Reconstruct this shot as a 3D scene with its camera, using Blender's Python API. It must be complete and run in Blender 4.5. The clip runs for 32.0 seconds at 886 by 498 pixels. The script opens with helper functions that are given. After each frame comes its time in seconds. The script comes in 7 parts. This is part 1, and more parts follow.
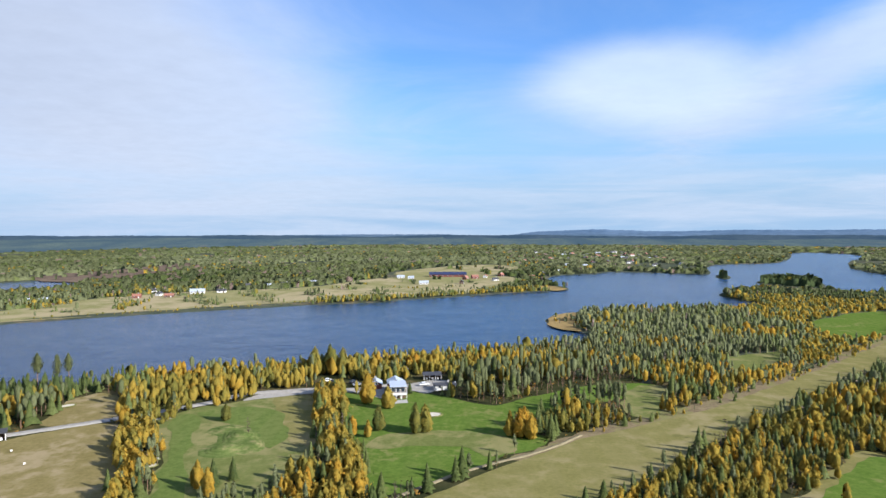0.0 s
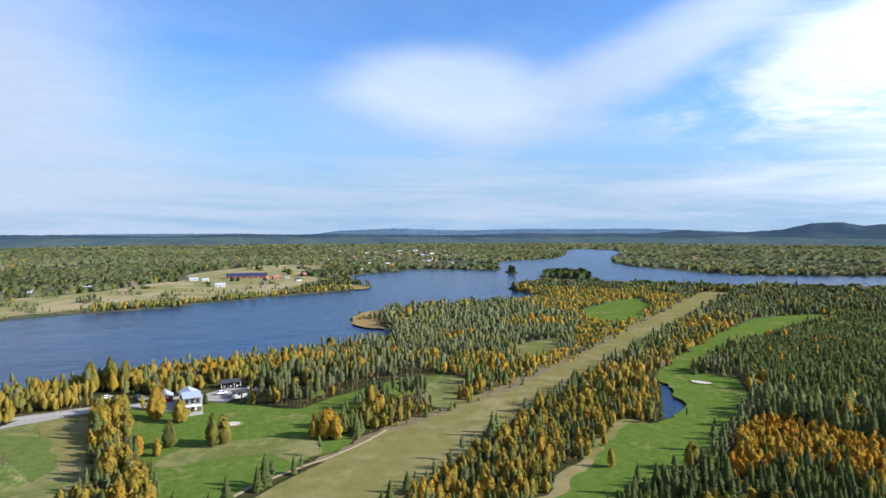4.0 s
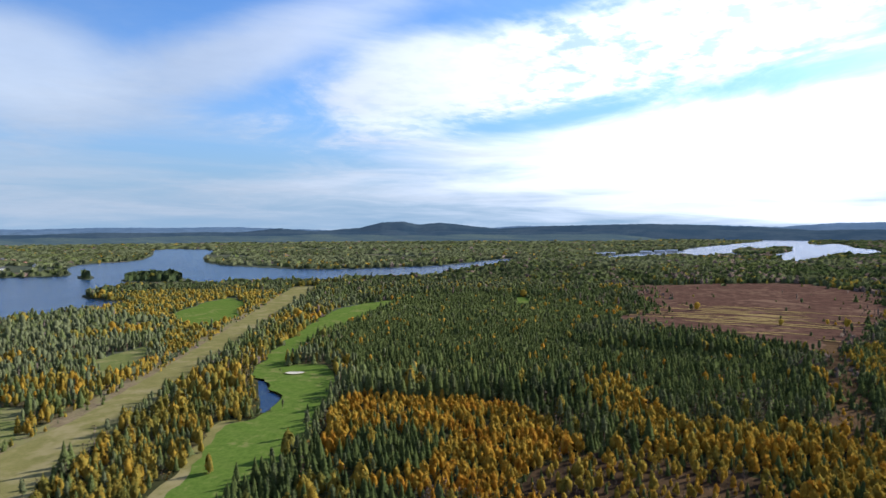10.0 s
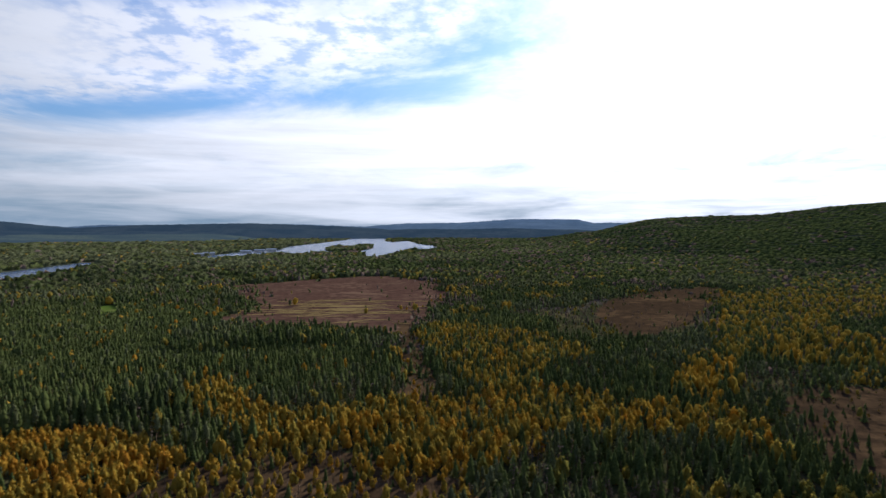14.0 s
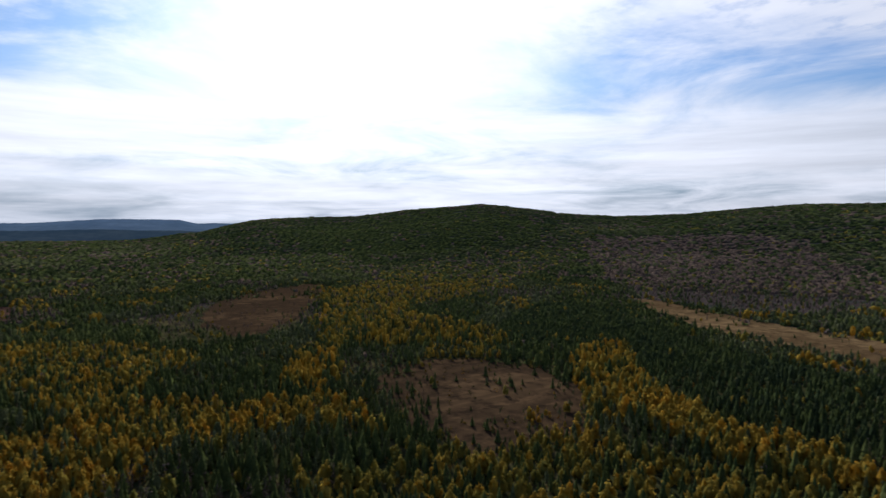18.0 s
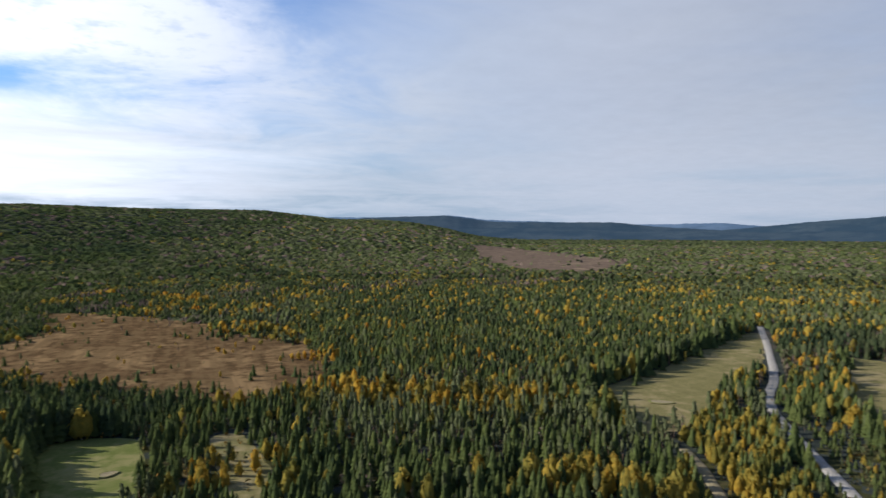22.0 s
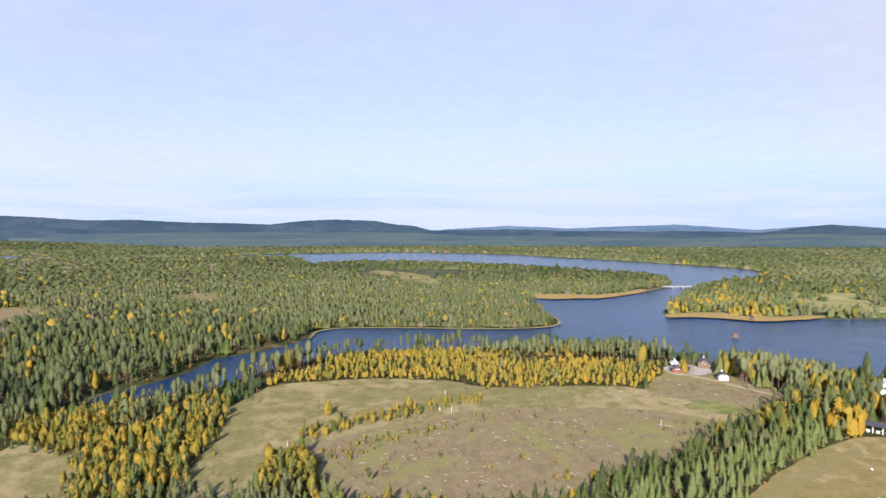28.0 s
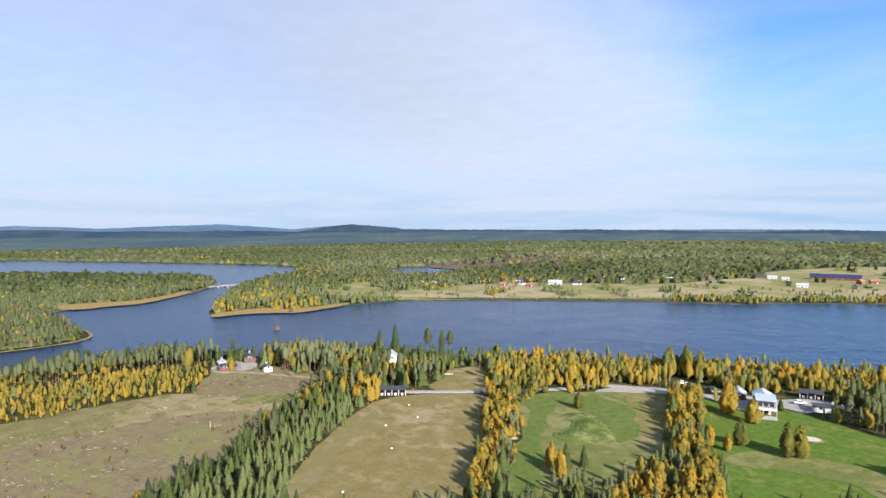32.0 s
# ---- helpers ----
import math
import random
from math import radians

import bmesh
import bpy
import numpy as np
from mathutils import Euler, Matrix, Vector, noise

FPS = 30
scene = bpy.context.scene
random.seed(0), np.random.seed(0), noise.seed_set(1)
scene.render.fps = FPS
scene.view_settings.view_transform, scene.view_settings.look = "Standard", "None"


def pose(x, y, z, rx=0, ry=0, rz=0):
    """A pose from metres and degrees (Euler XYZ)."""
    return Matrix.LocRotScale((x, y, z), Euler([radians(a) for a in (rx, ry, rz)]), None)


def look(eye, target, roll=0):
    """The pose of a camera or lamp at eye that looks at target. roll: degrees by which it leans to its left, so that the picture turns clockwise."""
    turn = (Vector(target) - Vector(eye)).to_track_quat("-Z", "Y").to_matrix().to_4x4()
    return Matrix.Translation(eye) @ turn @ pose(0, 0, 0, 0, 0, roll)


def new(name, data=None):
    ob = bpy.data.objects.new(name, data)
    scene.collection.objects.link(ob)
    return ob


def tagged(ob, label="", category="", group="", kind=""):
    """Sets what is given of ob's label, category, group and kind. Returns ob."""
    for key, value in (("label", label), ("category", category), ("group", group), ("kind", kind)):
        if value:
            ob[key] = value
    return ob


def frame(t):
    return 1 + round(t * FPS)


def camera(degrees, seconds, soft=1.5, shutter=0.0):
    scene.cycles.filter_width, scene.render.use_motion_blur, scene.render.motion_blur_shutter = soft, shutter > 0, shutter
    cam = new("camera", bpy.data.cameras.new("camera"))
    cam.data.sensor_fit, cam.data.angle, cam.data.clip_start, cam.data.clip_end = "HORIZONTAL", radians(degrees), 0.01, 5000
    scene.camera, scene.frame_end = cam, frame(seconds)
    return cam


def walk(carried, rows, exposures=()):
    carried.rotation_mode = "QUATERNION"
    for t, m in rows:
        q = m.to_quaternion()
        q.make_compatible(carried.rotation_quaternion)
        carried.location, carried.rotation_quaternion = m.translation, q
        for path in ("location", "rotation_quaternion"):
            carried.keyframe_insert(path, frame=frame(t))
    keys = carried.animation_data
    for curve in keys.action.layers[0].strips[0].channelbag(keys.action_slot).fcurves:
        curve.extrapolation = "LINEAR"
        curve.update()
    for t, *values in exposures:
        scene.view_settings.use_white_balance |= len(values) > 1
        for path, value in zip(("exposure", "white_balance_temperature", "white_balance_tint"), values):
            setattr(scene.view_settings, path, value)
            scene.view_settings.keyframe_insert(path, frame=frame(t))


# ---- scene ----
cam = camera(71.44, 32.0, soft=1.5, shutter=0.25)
# one hovering eye 70 m up; rows of seconds, yaw, pitch, roll
TURNS = [
    (0, -0.00, -1.75, 0.10), (0.5, -2.36, -1.77, 0.13), (1, -4.82, -1.79, 0.12), (1.5, -6.97, -1.81, 0.09), (2, -9.05, -1.81, 0.10), (2.5, -11.14, -1.83, 0.12),
    (4.5, -20.80, -1.89, 0.11), (5, -23.61, -1.93, 0.15), (5.5, -26.29, -1.95, 0.12), (6, -28.63, -1.97, 0.10), (6.5, -31.29, -1.98, 0.12), (7, -34.05, -1.98, 0.14),
    (7.5, -36.96, -1.99, 0.19), (8, -40.05, -2.01, 0.21), (8.5, -43.34, -2.03, 0.15), (9, -46.81, -2.03, 0.19), (9.5, -50.67, -2.07, 0.19), (10, -54.68, -2.08, 0.18),
    (10.5, -58.79, -2.07, 0.16), (11, -63.07, -2.09, 0.11), (11.5, -67.32, -2.11, 0.05), (12, -71.86, -2.13, -0.01), (12.5, -76.53, -2.12, 0.06), (13, -81.13, -2.16, 0.02),
    (13.5, -86.01, -2.17, -0.01), (14, -90.68, -2.19, -0.01), (14.5, -95.13, -2.22, -0.05), (16.5, -111.71, -2.16, -0.10), (17, -115.48, -2.14, 0.04), (17.5, -119.86, -2.13, 0.05),
    (18, -126.15, -2.14, 0.04), (18.5, -134.14, -2.15, -0.05), (19, -143.24, -2.18, -0.05), (19.5, -152.47, -2.13, -0.12), (20, -162.07, -2.15, -0.12), (20.5, -172.06, -2.11, -0.20),
    (21, -182.10, -2.09, -0.27), (21.5, -192.14, -2.02, 0.04), (22, -201.66, -2.04, 0.03), (22.5, -211.13, -2.08, 0.06), (23, -220.33, -2.09, 0.04), (23.5, -229.23, -2.11, 0.0),
    (24, -237.36, -2.11, 0.0), (24.5, -245.33, -2.12, 0.03), (25, -252.99, -2.13, 0.05), (25.5, -260.30, -2.14, 0.07), (27.5, -282.18, -2.16, 0.0), (28, -287.22, -2.17, -0.03),
    (28.5, -292.67, -2.19, -0.05), (29, -298.30, -2.19, 0.0), (29.5, -304.14, -2.20, 0.02), (30, -309.60, -2.20, 0.10), (30.5, -315.82, -2.21, 0.16), (31, -321.92, -2.20, 0.13),
    (31.5, -327.01, -2.21, 0.10), (32, -327.88, -2.21, 0.07),
]
walk(cam, [(t, pose(0, 0, 70, 90 + p, r, y)) for t, y, p, r in TURNS], [(0, 1.0, 6100, 10), (6, 0.9, 6050, 10), (9, 0.82, 6050, 10), (11, 0.54, 6080, 10), (12, 0.34, 6100, 11), (13, 0.2, 6150, 11), (17, -0.2, 6200, 11), (19.5, -0.3, 6250, 10), (21, 0.08, 6200, 10), (22, 0.45, 6350, 10), (23, 0.86, 6500, 13), (25, 1.22, 6600, 15), (28, 1.24, 6500, 15), (32, 1.1, 6300, 11)])

# ---------------------------------------------------------------- world, sun
SUN_YAW, SUN_ELEV = -116.0, 27.0


def heading(yaw, elev=0.0):
    """Unit vector for a yaw (degrees, counter-clockwise from +y) and an elevation."""
    a, e = radians(yaw), radians(elev)
    return Vector((-math.sin(a) * math.cos(e), math.cos(a) * math.cos(e), math.sin(e)))


sun = new("sun", bpy.data.lights.new("sun", "SUN"))
sun.data.energy, sun.data.angle, sun.data.color = 5.0, radians(0.6), (1.0, 0.93, 0.82)
sun.matrix_world = look(heading(SUN_YAW, SUN_ELEV) * 300, (0, 0, 0))


class Nodes:
    """Short hand for wiring shader nodes."""

    def __init__(self, tree):
        self.t = tree
        tree.nodes.clear()

    def add(self, kind):
        return self.t.nodes.new(kind)

    def put(self, socket, value):
        if isinstance(value, bpy.types.NodeSocket):
            self.t.links.new(value, socket)
        elif value is not None:
            socket.default_value = value

    def math(self, op, a, b=None, c=None, clamp=False):
        n = self.add("ShaderNodeMath")
        n.operation, n.use_clamp = op, clamp
        for s, v in zip(n.inputs, (a, b, c)):
            self.put(s, v)
        return n.outputs[0]

    def vmath(self, op, a, b=None, out=0):
        n = self.add("ShaderNodeVectorMath")
        n.operation = op
        self.put(n.inputs[0], a)
        if b is not None:
            self.put(n.inputs[1], b)
        return n.outputs[out]

    def step(self, value, lo, hi, a=0.0, b=1.0):
        n = self.add("ShaderNodeMapRange")
        n.interpolation_type = "SMOOTHSTEP"
        for s, v in zip(n.inputs, (value, lo, hi, a, b)):
            self.put(s, v)
        return n.outputs[0]

    def mix(self, f, a, b, mode="MIX"):
        n = self.add("ShaderNodeMix")
        n.data_type, n.blend_type = "RGBA", mode
        self.put(n.inputs[0], f)
        self.put(n.inputs[6], a if not isinstance(a, tuple) else (*a[:3], 1))
        self.put(n.inputs[7], b if not isinstance(b, tuple) else (*b[:3], 1))
        return n.outputs[2]

    def noise(self, vec, scale, detail=3.0, rough=0.55, out=0, distort=0.0):
        n = self.add("ShaderNodeTexNoise")
        self.put(n.inputs["Vector"], vec)
        n.inputs["Scale"].default_value, n.inputs["Detail"].default_value = scale, detail
        n.inputs["Roughness"].default_value, n.inputs["Distortion"].default_value = rough, distort
        return n.outputs[out]

    def ramp(self, f, stops):
        n = self.add("ShaderNodeValToRGB")
        e = n.color_ramp.elements
        while len(e) < len(stops):
            e.new(0.5)
        for el, (p, c) in zip(e, stops):
            el.position, el.color = p, (*c, 1)
        self.put(n.inputs[0], f)
        return n.outputs[0]

    def stretch(self, vec, sx, sy, sz, turn=0.0):
        n = self.add("ShaderNodeMapping")
        self.put(n.inputs[0], vec)
        n.inputs["Rotation"].default_value = (0, 0, radians(turn))
        n.inputs["Scale"].default_value = (sx, sy, sz)
        return n.outputs[0]


world = bpy.data.worlds.new("sky")
scene.world = world
world.use_nodes = True
N = Nodes(world.node_tree)
sky = N.add("ShaderNodeTexSky")
sky.sky_type, sky.sun_disc, sky.sun_elevation, sky.sun_rotation = "NISHITA", False, radians(SUN_ELEV), radians(-SUN_YAW)
sky.altitude, sky.air_density, sky.dust_density, sky.ozone_density = 200, 1.0, 1.0, 1.6
ray = N.add("ShaderNodeTexCoord").outputs["Generated"]
sep = N.add("ShaderNodeSeparateXYZ")
N.put(sep.inputs[0], ray)
rx_, ry_, rz_ = sep.outputs
lift = N.math("ADD", N.math("MAXIMUM", rz_, 0.0), 0.10)
flat = N.add("ShaderNodeCombineXYZ")
N.put(flat.inputs[0], N.math("DIVIDE", rx_, lift))
N.put(flat.inputs[1], N.math("DIVIDE", ry_, lift))
sheet = flat.outputs[0]
wisp = N.noise(sheet, 0.9, 6.0, 0.62, distort=0.6)
broad = N.noise(N.stretch(sheet, 1.0, 0.55, 1.0, 35), 0.42, 3.0, 0.5)
fleck = N.noise(sheet, 6.5, 4.0, 0.6)


def cloud(yaw, elev, wide, high, soft, tilt=0.0, ragged=0.5):
    """One bank of cloud: an ellipse on the sky with a ragged, soft rim."""
    c = heading(yaw, elev)
    right = c.cross(Vector((0, 0, 1))).normalized()
    up = right.cross(c)
    ca, sa = math.cos(radians(tilt)), math.sin(radians(tilt))
    u, w = right * ca + up * sa, up * ca - right * sa
    du = N.math("MULTIPLY", N.vmath("DOT_PRODUCT", ray, tuple(u), out=1), 57.3 / wide)
    dw = N.math("MULTIPLY", N.vmath("DOT_PRODUCT", ray, tuple(w), out=1), 57.3 / high)
    front = N.math("GREATER_THAN", N.vmath("DOT_PRODUCT", ray, tuple(c), out=1), 0.0)
    d = N.math("SQRT", N.math("ADD", N.math("MULTIPLY", du, du), N.math("MULTIPLY", dw, dw)))
    d = N.math("ADD", d, N.math("MULTIPLY", N.math("SUBTRACT", wisp, 0.5), -2.0 * ragged))
    return N.math("MULTIPLY", N.step(d, 1.0 + soft, 1.0 - soft), front)


def over(a, b, weight=1.0):
    """Union of two covers."""
    return N.math("SUBTRACT", 1.0, N.math("MULTIPLY", N.math("SUBTRACT", 1.0, a), N.math("SUBTRACT", 1.0, N.math("MULTIPLY", b, weight))))


veil_side = N.vmath("DOT_PRODUCT", ray, tuple(heading(88)), out=1)
cover = N.math("MULTIPLY", N.step(N.math("ADD", veil_side, N.math("MULTIPLY", N.math("SUBTRACT", broad, 0.5), 0.5)), 0.15, 0.6), 0.72)
cover = N.math("MULTIPLY", cover, N.step(N.math("ADD", rz_, N.math("MULTIPLY", N.math("SUBTRACT", broad, 0.5), 0.12)), 0.035, 0.115, 0.35, 1.0))
streak = N.noise(N.stretch(ray, 1.0, 1.0, 13.0), 2.0, 5.0, 0.55, distort=0.4)
low_band = N.math("MULTIPLY", N.step(rz_, 0.17, 0.05), N.step(streak, 0.38, 0.62))
cover = over(over(cover, low_band, 0.62), N.step(wisp, 0.35, 0.8), 0.25)
cover = over(cover, cloud(27, 12, 19, 9, 0.55, -12, 0.35), 0.8)
lens = cloud(-18.3, 12.7, 9.2, 3.5, 0.45, -3, 0.2)
cover = over(cover, lens, 0.76)
cover = over(cover, cloud(-17, 10.2, 12.0, 2.6, 0.8, -4, 0.5), 0.4)
cover = over(cover, cloud(-37, 15.0, 14, 2.5, 0.75, 23, 0.8), 0.72)
cover = over(cover, N.math("MULTIPLY", cloud(-68, 15.0, 24, 4.2, 0.35, 9, 1.0), N.step(fleck, 0.36, 0.56, 0.35, 1.0)), 0.95)
cover = over(cover, cloud(-53, 13.5, 9, 3.6, 0.45, 12, 0.8), 0.85)
cover = over(cover, cloud(-85, 7.6, 33, 2.9, 0.5, 2, 0.8), 0.92)
cover = over(cover, cloud(-80, 3.8, 42, 1.5, 0.7, 0, 0.6), 0.6)
cover = over(cover, cloud(-120, 17, 17, 12, 0.7, 0, 1.2), 0.85)
cover = over(cover, N.math("MULTIPLY", cloud(-160, 20, 30, 6.2, 0.4, -9, 0.9), N.step(fleck, 0.3, 0.5, 0.6, 1.0)), 0.92)
cover = over(cover, cloud(-212, 12, 26, 13, 0.75, 0, 0.7), 0.75)
cover = over(cover, cloud(-162, 6.3, 30, 4.2, 0.5, -2, 0.8), 0.85)
toward_sun = N.vmath("DOT_PRODUCT", ray, tuple(heading(SUN_YAW, SUN_ELEV)), out=1)
lobe = N.step(toward_sun, 0.1, 0.78)
glow = N.math("POWER", N.math("MAXIMUM", toward_sun, 0.0), 5.0)
shade = N.math("ADD", 4.35, N.math("MULTIPLY", N.math("SUBTRACT", fleck, 0.5), 0.7))
shade = N.math("ADD", shade, N.math("ADD", N.math("MULTIPLY", lobe, 4.0), N.math("MULTIPLY", glow, 10.0)))
streaks = N.noise(N.stretch(ray, 1.0, 1.0, 15.0), 2.6, 5.0, 0.6)
shade = N.math("MULTIPLY", shade, N.math("ADD", 1.0, N.math("MULTIPLY", N.math("MULTIPLY", N.math("SUBTRACT", streaks, 0.47), 0.8), N.math("MULTIPLY", N.step(rz_, 0.3, 0.1), N.step(toward_sun, 0.0, 0.6)))))
shade = N.math("ADD", shade, N.math("MULTIPLY", lens, 0.8))
shade = N.math("SUBTRACT", shade, N.math("MULTIPLY", N.math("MULTIPLY", N.step(veil_side, 0.2, 0.8), N.step(rz_, 0.02, 0.22)), 0.8))
shade = N.math("ADD", shade, N.math("MULTIPLY", N.step(N.vmath("DOT_PRODUCT", ray, tuple(heading(-190, 8)), out=1), 0.35, 0.95), 0.9))
white = N.add("ShaderNodeCombineColor")
N.put(white.inputs[0], N.math("MULTIPLY", shade, N.math("ADD", N.math("ADD", 0.89, N.math("MULTIPLY", lobe, 0.09)), N.math("MULTIPLY", N.step(veil_side, 0.1, 0.6), 0.03))))
N.put(white.inputs[1], N.math("MULTIPLY", shade, 1.0))
N.put(white.inputs[2], N.math("MULTIPLY", shade, N.math("SUBTRACT", 1.18, N.math("MULTIPLY", lobe, 0.08))))
hue = N.add("ShaderNodeHueSaturation")
hue.inputs["Saturation"].default_value = 1.0
hue.inputs["Value"].default_value = 1.0
N.put(hue.inputs["Color"], N.mix(1.0, sky.outputs[0], (0.70, 0.99, 1.38), "MULTIPLY"))
clear = N.mix(N.step(rz_, 0.24, 0.0), hue.outputs[0], (2.3, 3.35, 4.6))
tint = N.mix(cover, clear, white.outputs[0])

bg = N.add("ShaderNodeBackground")
N.put(bg.inputs[0], tint)
bg.inputs[1].default_value = 0.087
N.put(N.add("ShaderNodeOutputWorld").inputs[0], bg.outputs[0])

# ---------------------------------------------------------------- materials


def material(name):
    m = bpy.data.materials.new(name)
    m.use_nodes = True
    n = Nodes(m.node_tree)
    b = n.add("ShaderNodeBsdfPrincipled")
    o = n.add("ShaderNodeOutputMaterial")
    n.put(o.inputs[0], b.outputs[0])
    return m, n, b, o


def bump(n, b, height, strength, distance):
    k = n.add("ShaderNodeBump")
    k.inputs["Strength"].default_value, k.inputs["Distance"].default_value = strength, distance
    n.put(k.inputs["Height"], height)
    n.put(b.inputs["Normal"], k.outputs[0])


def where(n):
    return n.add("ShaderNodeNewGeometry").outputs["Position"]


def turf(name, dark, light, dry, dryness, streak=0.0, turn=0.0, coarse=0.03, fine=0.8):
    """Grass, heath or bog: three scales of blotches, thin dry patches and mowing or drainage streaks."""
    m, n, b, o = material(name)
    p = where(n)
    big = n.noise(p, coarse, 5.0, 0.62, distort=0.8)
    mid = n.noise(p, coarse * 6, 4.0, 0.65)
    small = n.noise(p, fine, 4.0, 0.7)
    c = n.mix(n.step(n.math("ADD", n.math("MULTIPLY", small, 0.5), n.math("MULTIPLY", mid, 0.5)), 0.36, 0.64), dark, light)
    c = n.mix(n.step(n.math("ADD", n.math("MULTIPLY", big, 0.75), n.math("MULTIPLY", mid, 0.5)), 1.0 - dryness, 1.1 - dryness * 0.9), c, dry)
    if streak:
        s = n.noise(n.stretch(p, 1.0, 0.06, 1.0, turn), 0.16, 3.0, 0.6)
        s = n.math("MULTIPLY", n.step(s, 0.45, 0.62), n.step(mid, 0.35, 0.6, 0.4, 1.0))
        c = n.mix(n.math("MULTIPLY", s, streak), c, n.mix(0.5, dark, dry))
    n.put(b.inputs["Base Color"], c)
    b.inputs["Roughness"].default_value = 1.0
    b.inputs["Specular IOR Level"].default_value = 0.0
    bump(n, b, small, 0.35, 0.2)
    return m


def plain(name, colour, rough=0.7, metal=0.0, scale=1.2, amount=0.25):
    m, n, b, o = material(name)
    v = n.noise(where(n), scale, 4.0, 0.6)
    n.put(b.inputs["Base Color"], n.mix(n.step(v, 0.3, 0.75), tuple(c * (1 - amount) for c in colour), colour))
    b.inputs["Roughness"].default_value, b.inputs["Metallic"].default_value = rough, metal
    return m


def foliage(name, stops, through_leaf=0.25):
    """Leaves or needles; the tint attribute chooses the tree's own colour, each clump varies a little."""
    m, n, b, o = material(name)
    attr = n.add("ShaderNodeAttribute")
    attr.attribute_name = "tint"
    a = attr.outputs["Fac"]
    isl = n.add("ShaderNodeNewGeometry").outputs["Random Per Island"]
    f = n.math("ADD", a, n.math("MULTIPLY", n.math("SUBTRACT", isl, 0.5), 0.22))
    f = n.math("ADD", f, n.math("MULTIPLY", n.math("SUBTRACT", n.noise(where(n), 0.8, 3.0, 0.6), 0.5), 0.5), clamp=True)
    c = n.ramp(f, stops)
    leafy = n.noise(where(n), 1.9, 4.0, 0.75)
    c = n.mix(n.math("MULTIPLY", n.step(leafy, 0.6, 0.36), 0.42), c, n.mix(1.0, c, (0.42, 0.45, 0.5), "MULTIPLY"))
    bump(n, b, leafy, 0.7, 0.6)
    n.put(b.inputs["Base Color"], c)
    b.inputs["Roughness"].default_value = 0.9
    b.inputs["Specular IOR Level"].default_value = 0.0
    if through_leaf:
        tr = n.add("ShaderNodeBsdfTranslucent")
        n.put(tr.inputs[0], c)
        mx = n.add("ShaderNodeMixShader")
        mx.inputs[0].default_value = through_leaf
        n.put(mx.inputs[1], b.outputs[0])
        n.put(mx.inputs[2], tr.outputs[0])
        n.put(o.inputs[0], mx.outputs[0])
    return m


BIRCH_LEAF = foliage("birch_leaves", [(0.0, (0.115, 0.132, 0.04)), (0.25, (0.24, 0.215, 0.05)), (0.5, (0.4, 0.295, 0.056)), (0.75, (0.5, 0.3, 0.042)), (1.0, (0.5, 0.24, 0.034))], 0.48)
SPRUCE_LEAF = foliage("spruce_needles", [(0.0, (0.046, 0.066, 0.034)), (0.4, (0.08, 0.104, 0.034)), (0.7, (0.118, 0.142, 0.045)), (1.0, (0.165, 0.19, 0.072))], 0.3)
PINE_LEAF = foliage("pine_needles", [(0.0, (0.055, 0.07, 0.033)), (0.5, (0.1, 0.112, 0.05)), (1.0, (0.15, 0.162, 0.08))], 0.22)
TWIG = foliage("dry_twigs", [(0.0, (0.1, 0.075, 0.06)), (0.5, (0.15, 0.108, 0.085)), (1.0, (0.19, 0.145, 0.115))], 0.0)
BIRCH_BARK = plain("birch_bark", (0.6, 0.57, 0.5), 0.8, amount=0.5, scale=3)
PINE_BARK = plain("pine_bark", (0.22, 0.13, 0.08), 0.9, amount=0.4, scale=2)
GRASS_FINE = turf("fairway_grass", (0.094, 0.11, 0.032), (0.13, 0.142, 0.045), (0.185, 0.17, 0.072), 0.42, 0.35, 20, 0.03)
GRASS_GREEN = turf("green_grass", (0.064, 0.106, 0.018), (0.098, 0.142, 0.027), (0.15, 0.152, 0.05), 0.34, 0.3, 60, 0.05)
FAIRWAY = turf("mown_fairway", (0.078, 0.108, 0.027), (0.112, 0.142, 0.038), (0.165, 0.165, 0.06), 0.3, 0.55, 25, 0.05)
GRASS_DRY = turf("dry_grass", (0.135, 0.125, 0.042), (0.18, 0.16, 0.06), (0.22, 0.185, 0.09), 0.4, 0.4, -55, 0.02)
GRASS_RANGE = turf("range_grass", (0.145, 0.118, 0.045), (0.195, 0.158, 0.067), (0.255, 0.202, 0.114), 0.4, 0.3, 28, 0.025)
RANGE_WEAR = turf("worn_range_grass", (0.17, 0.14, 0.075), (0.225, 0.185, 0.11), (0.165, 0.142, 0.06), 0.5, 0.5, 28, 0.05)
GRASS_MEADOW = turf("meadow_grass", (0.12, 0.11, 0.045), (0.18, 0.155, 0.07), (0.235, 0.19, 0.1), 0.4, 0.3, 10, 0.022)
HEATH = turf("clearcut_heath", (0.13, 0.1, 0.058), (0.205, 0.158, 0.095), (0.165, 0.155, 0.062), 0.4, 0.25, 70, 0.035, 1.0)
MOOR = turf("pale_moor", (0.085, 0.062, 0.048), (0.15, 0.11, 0.082), (0.2, 0.15, 0.1), 0.35, 0.6, 75, 0.008, 0.05)
BOG = turf("red_bog", (0.055, 0.036, 0.018), (0.12, 0.074, 0.037), (0.19, 0.125, 0.062), 0.4, 0.9, 75, 0.02, 0.25)
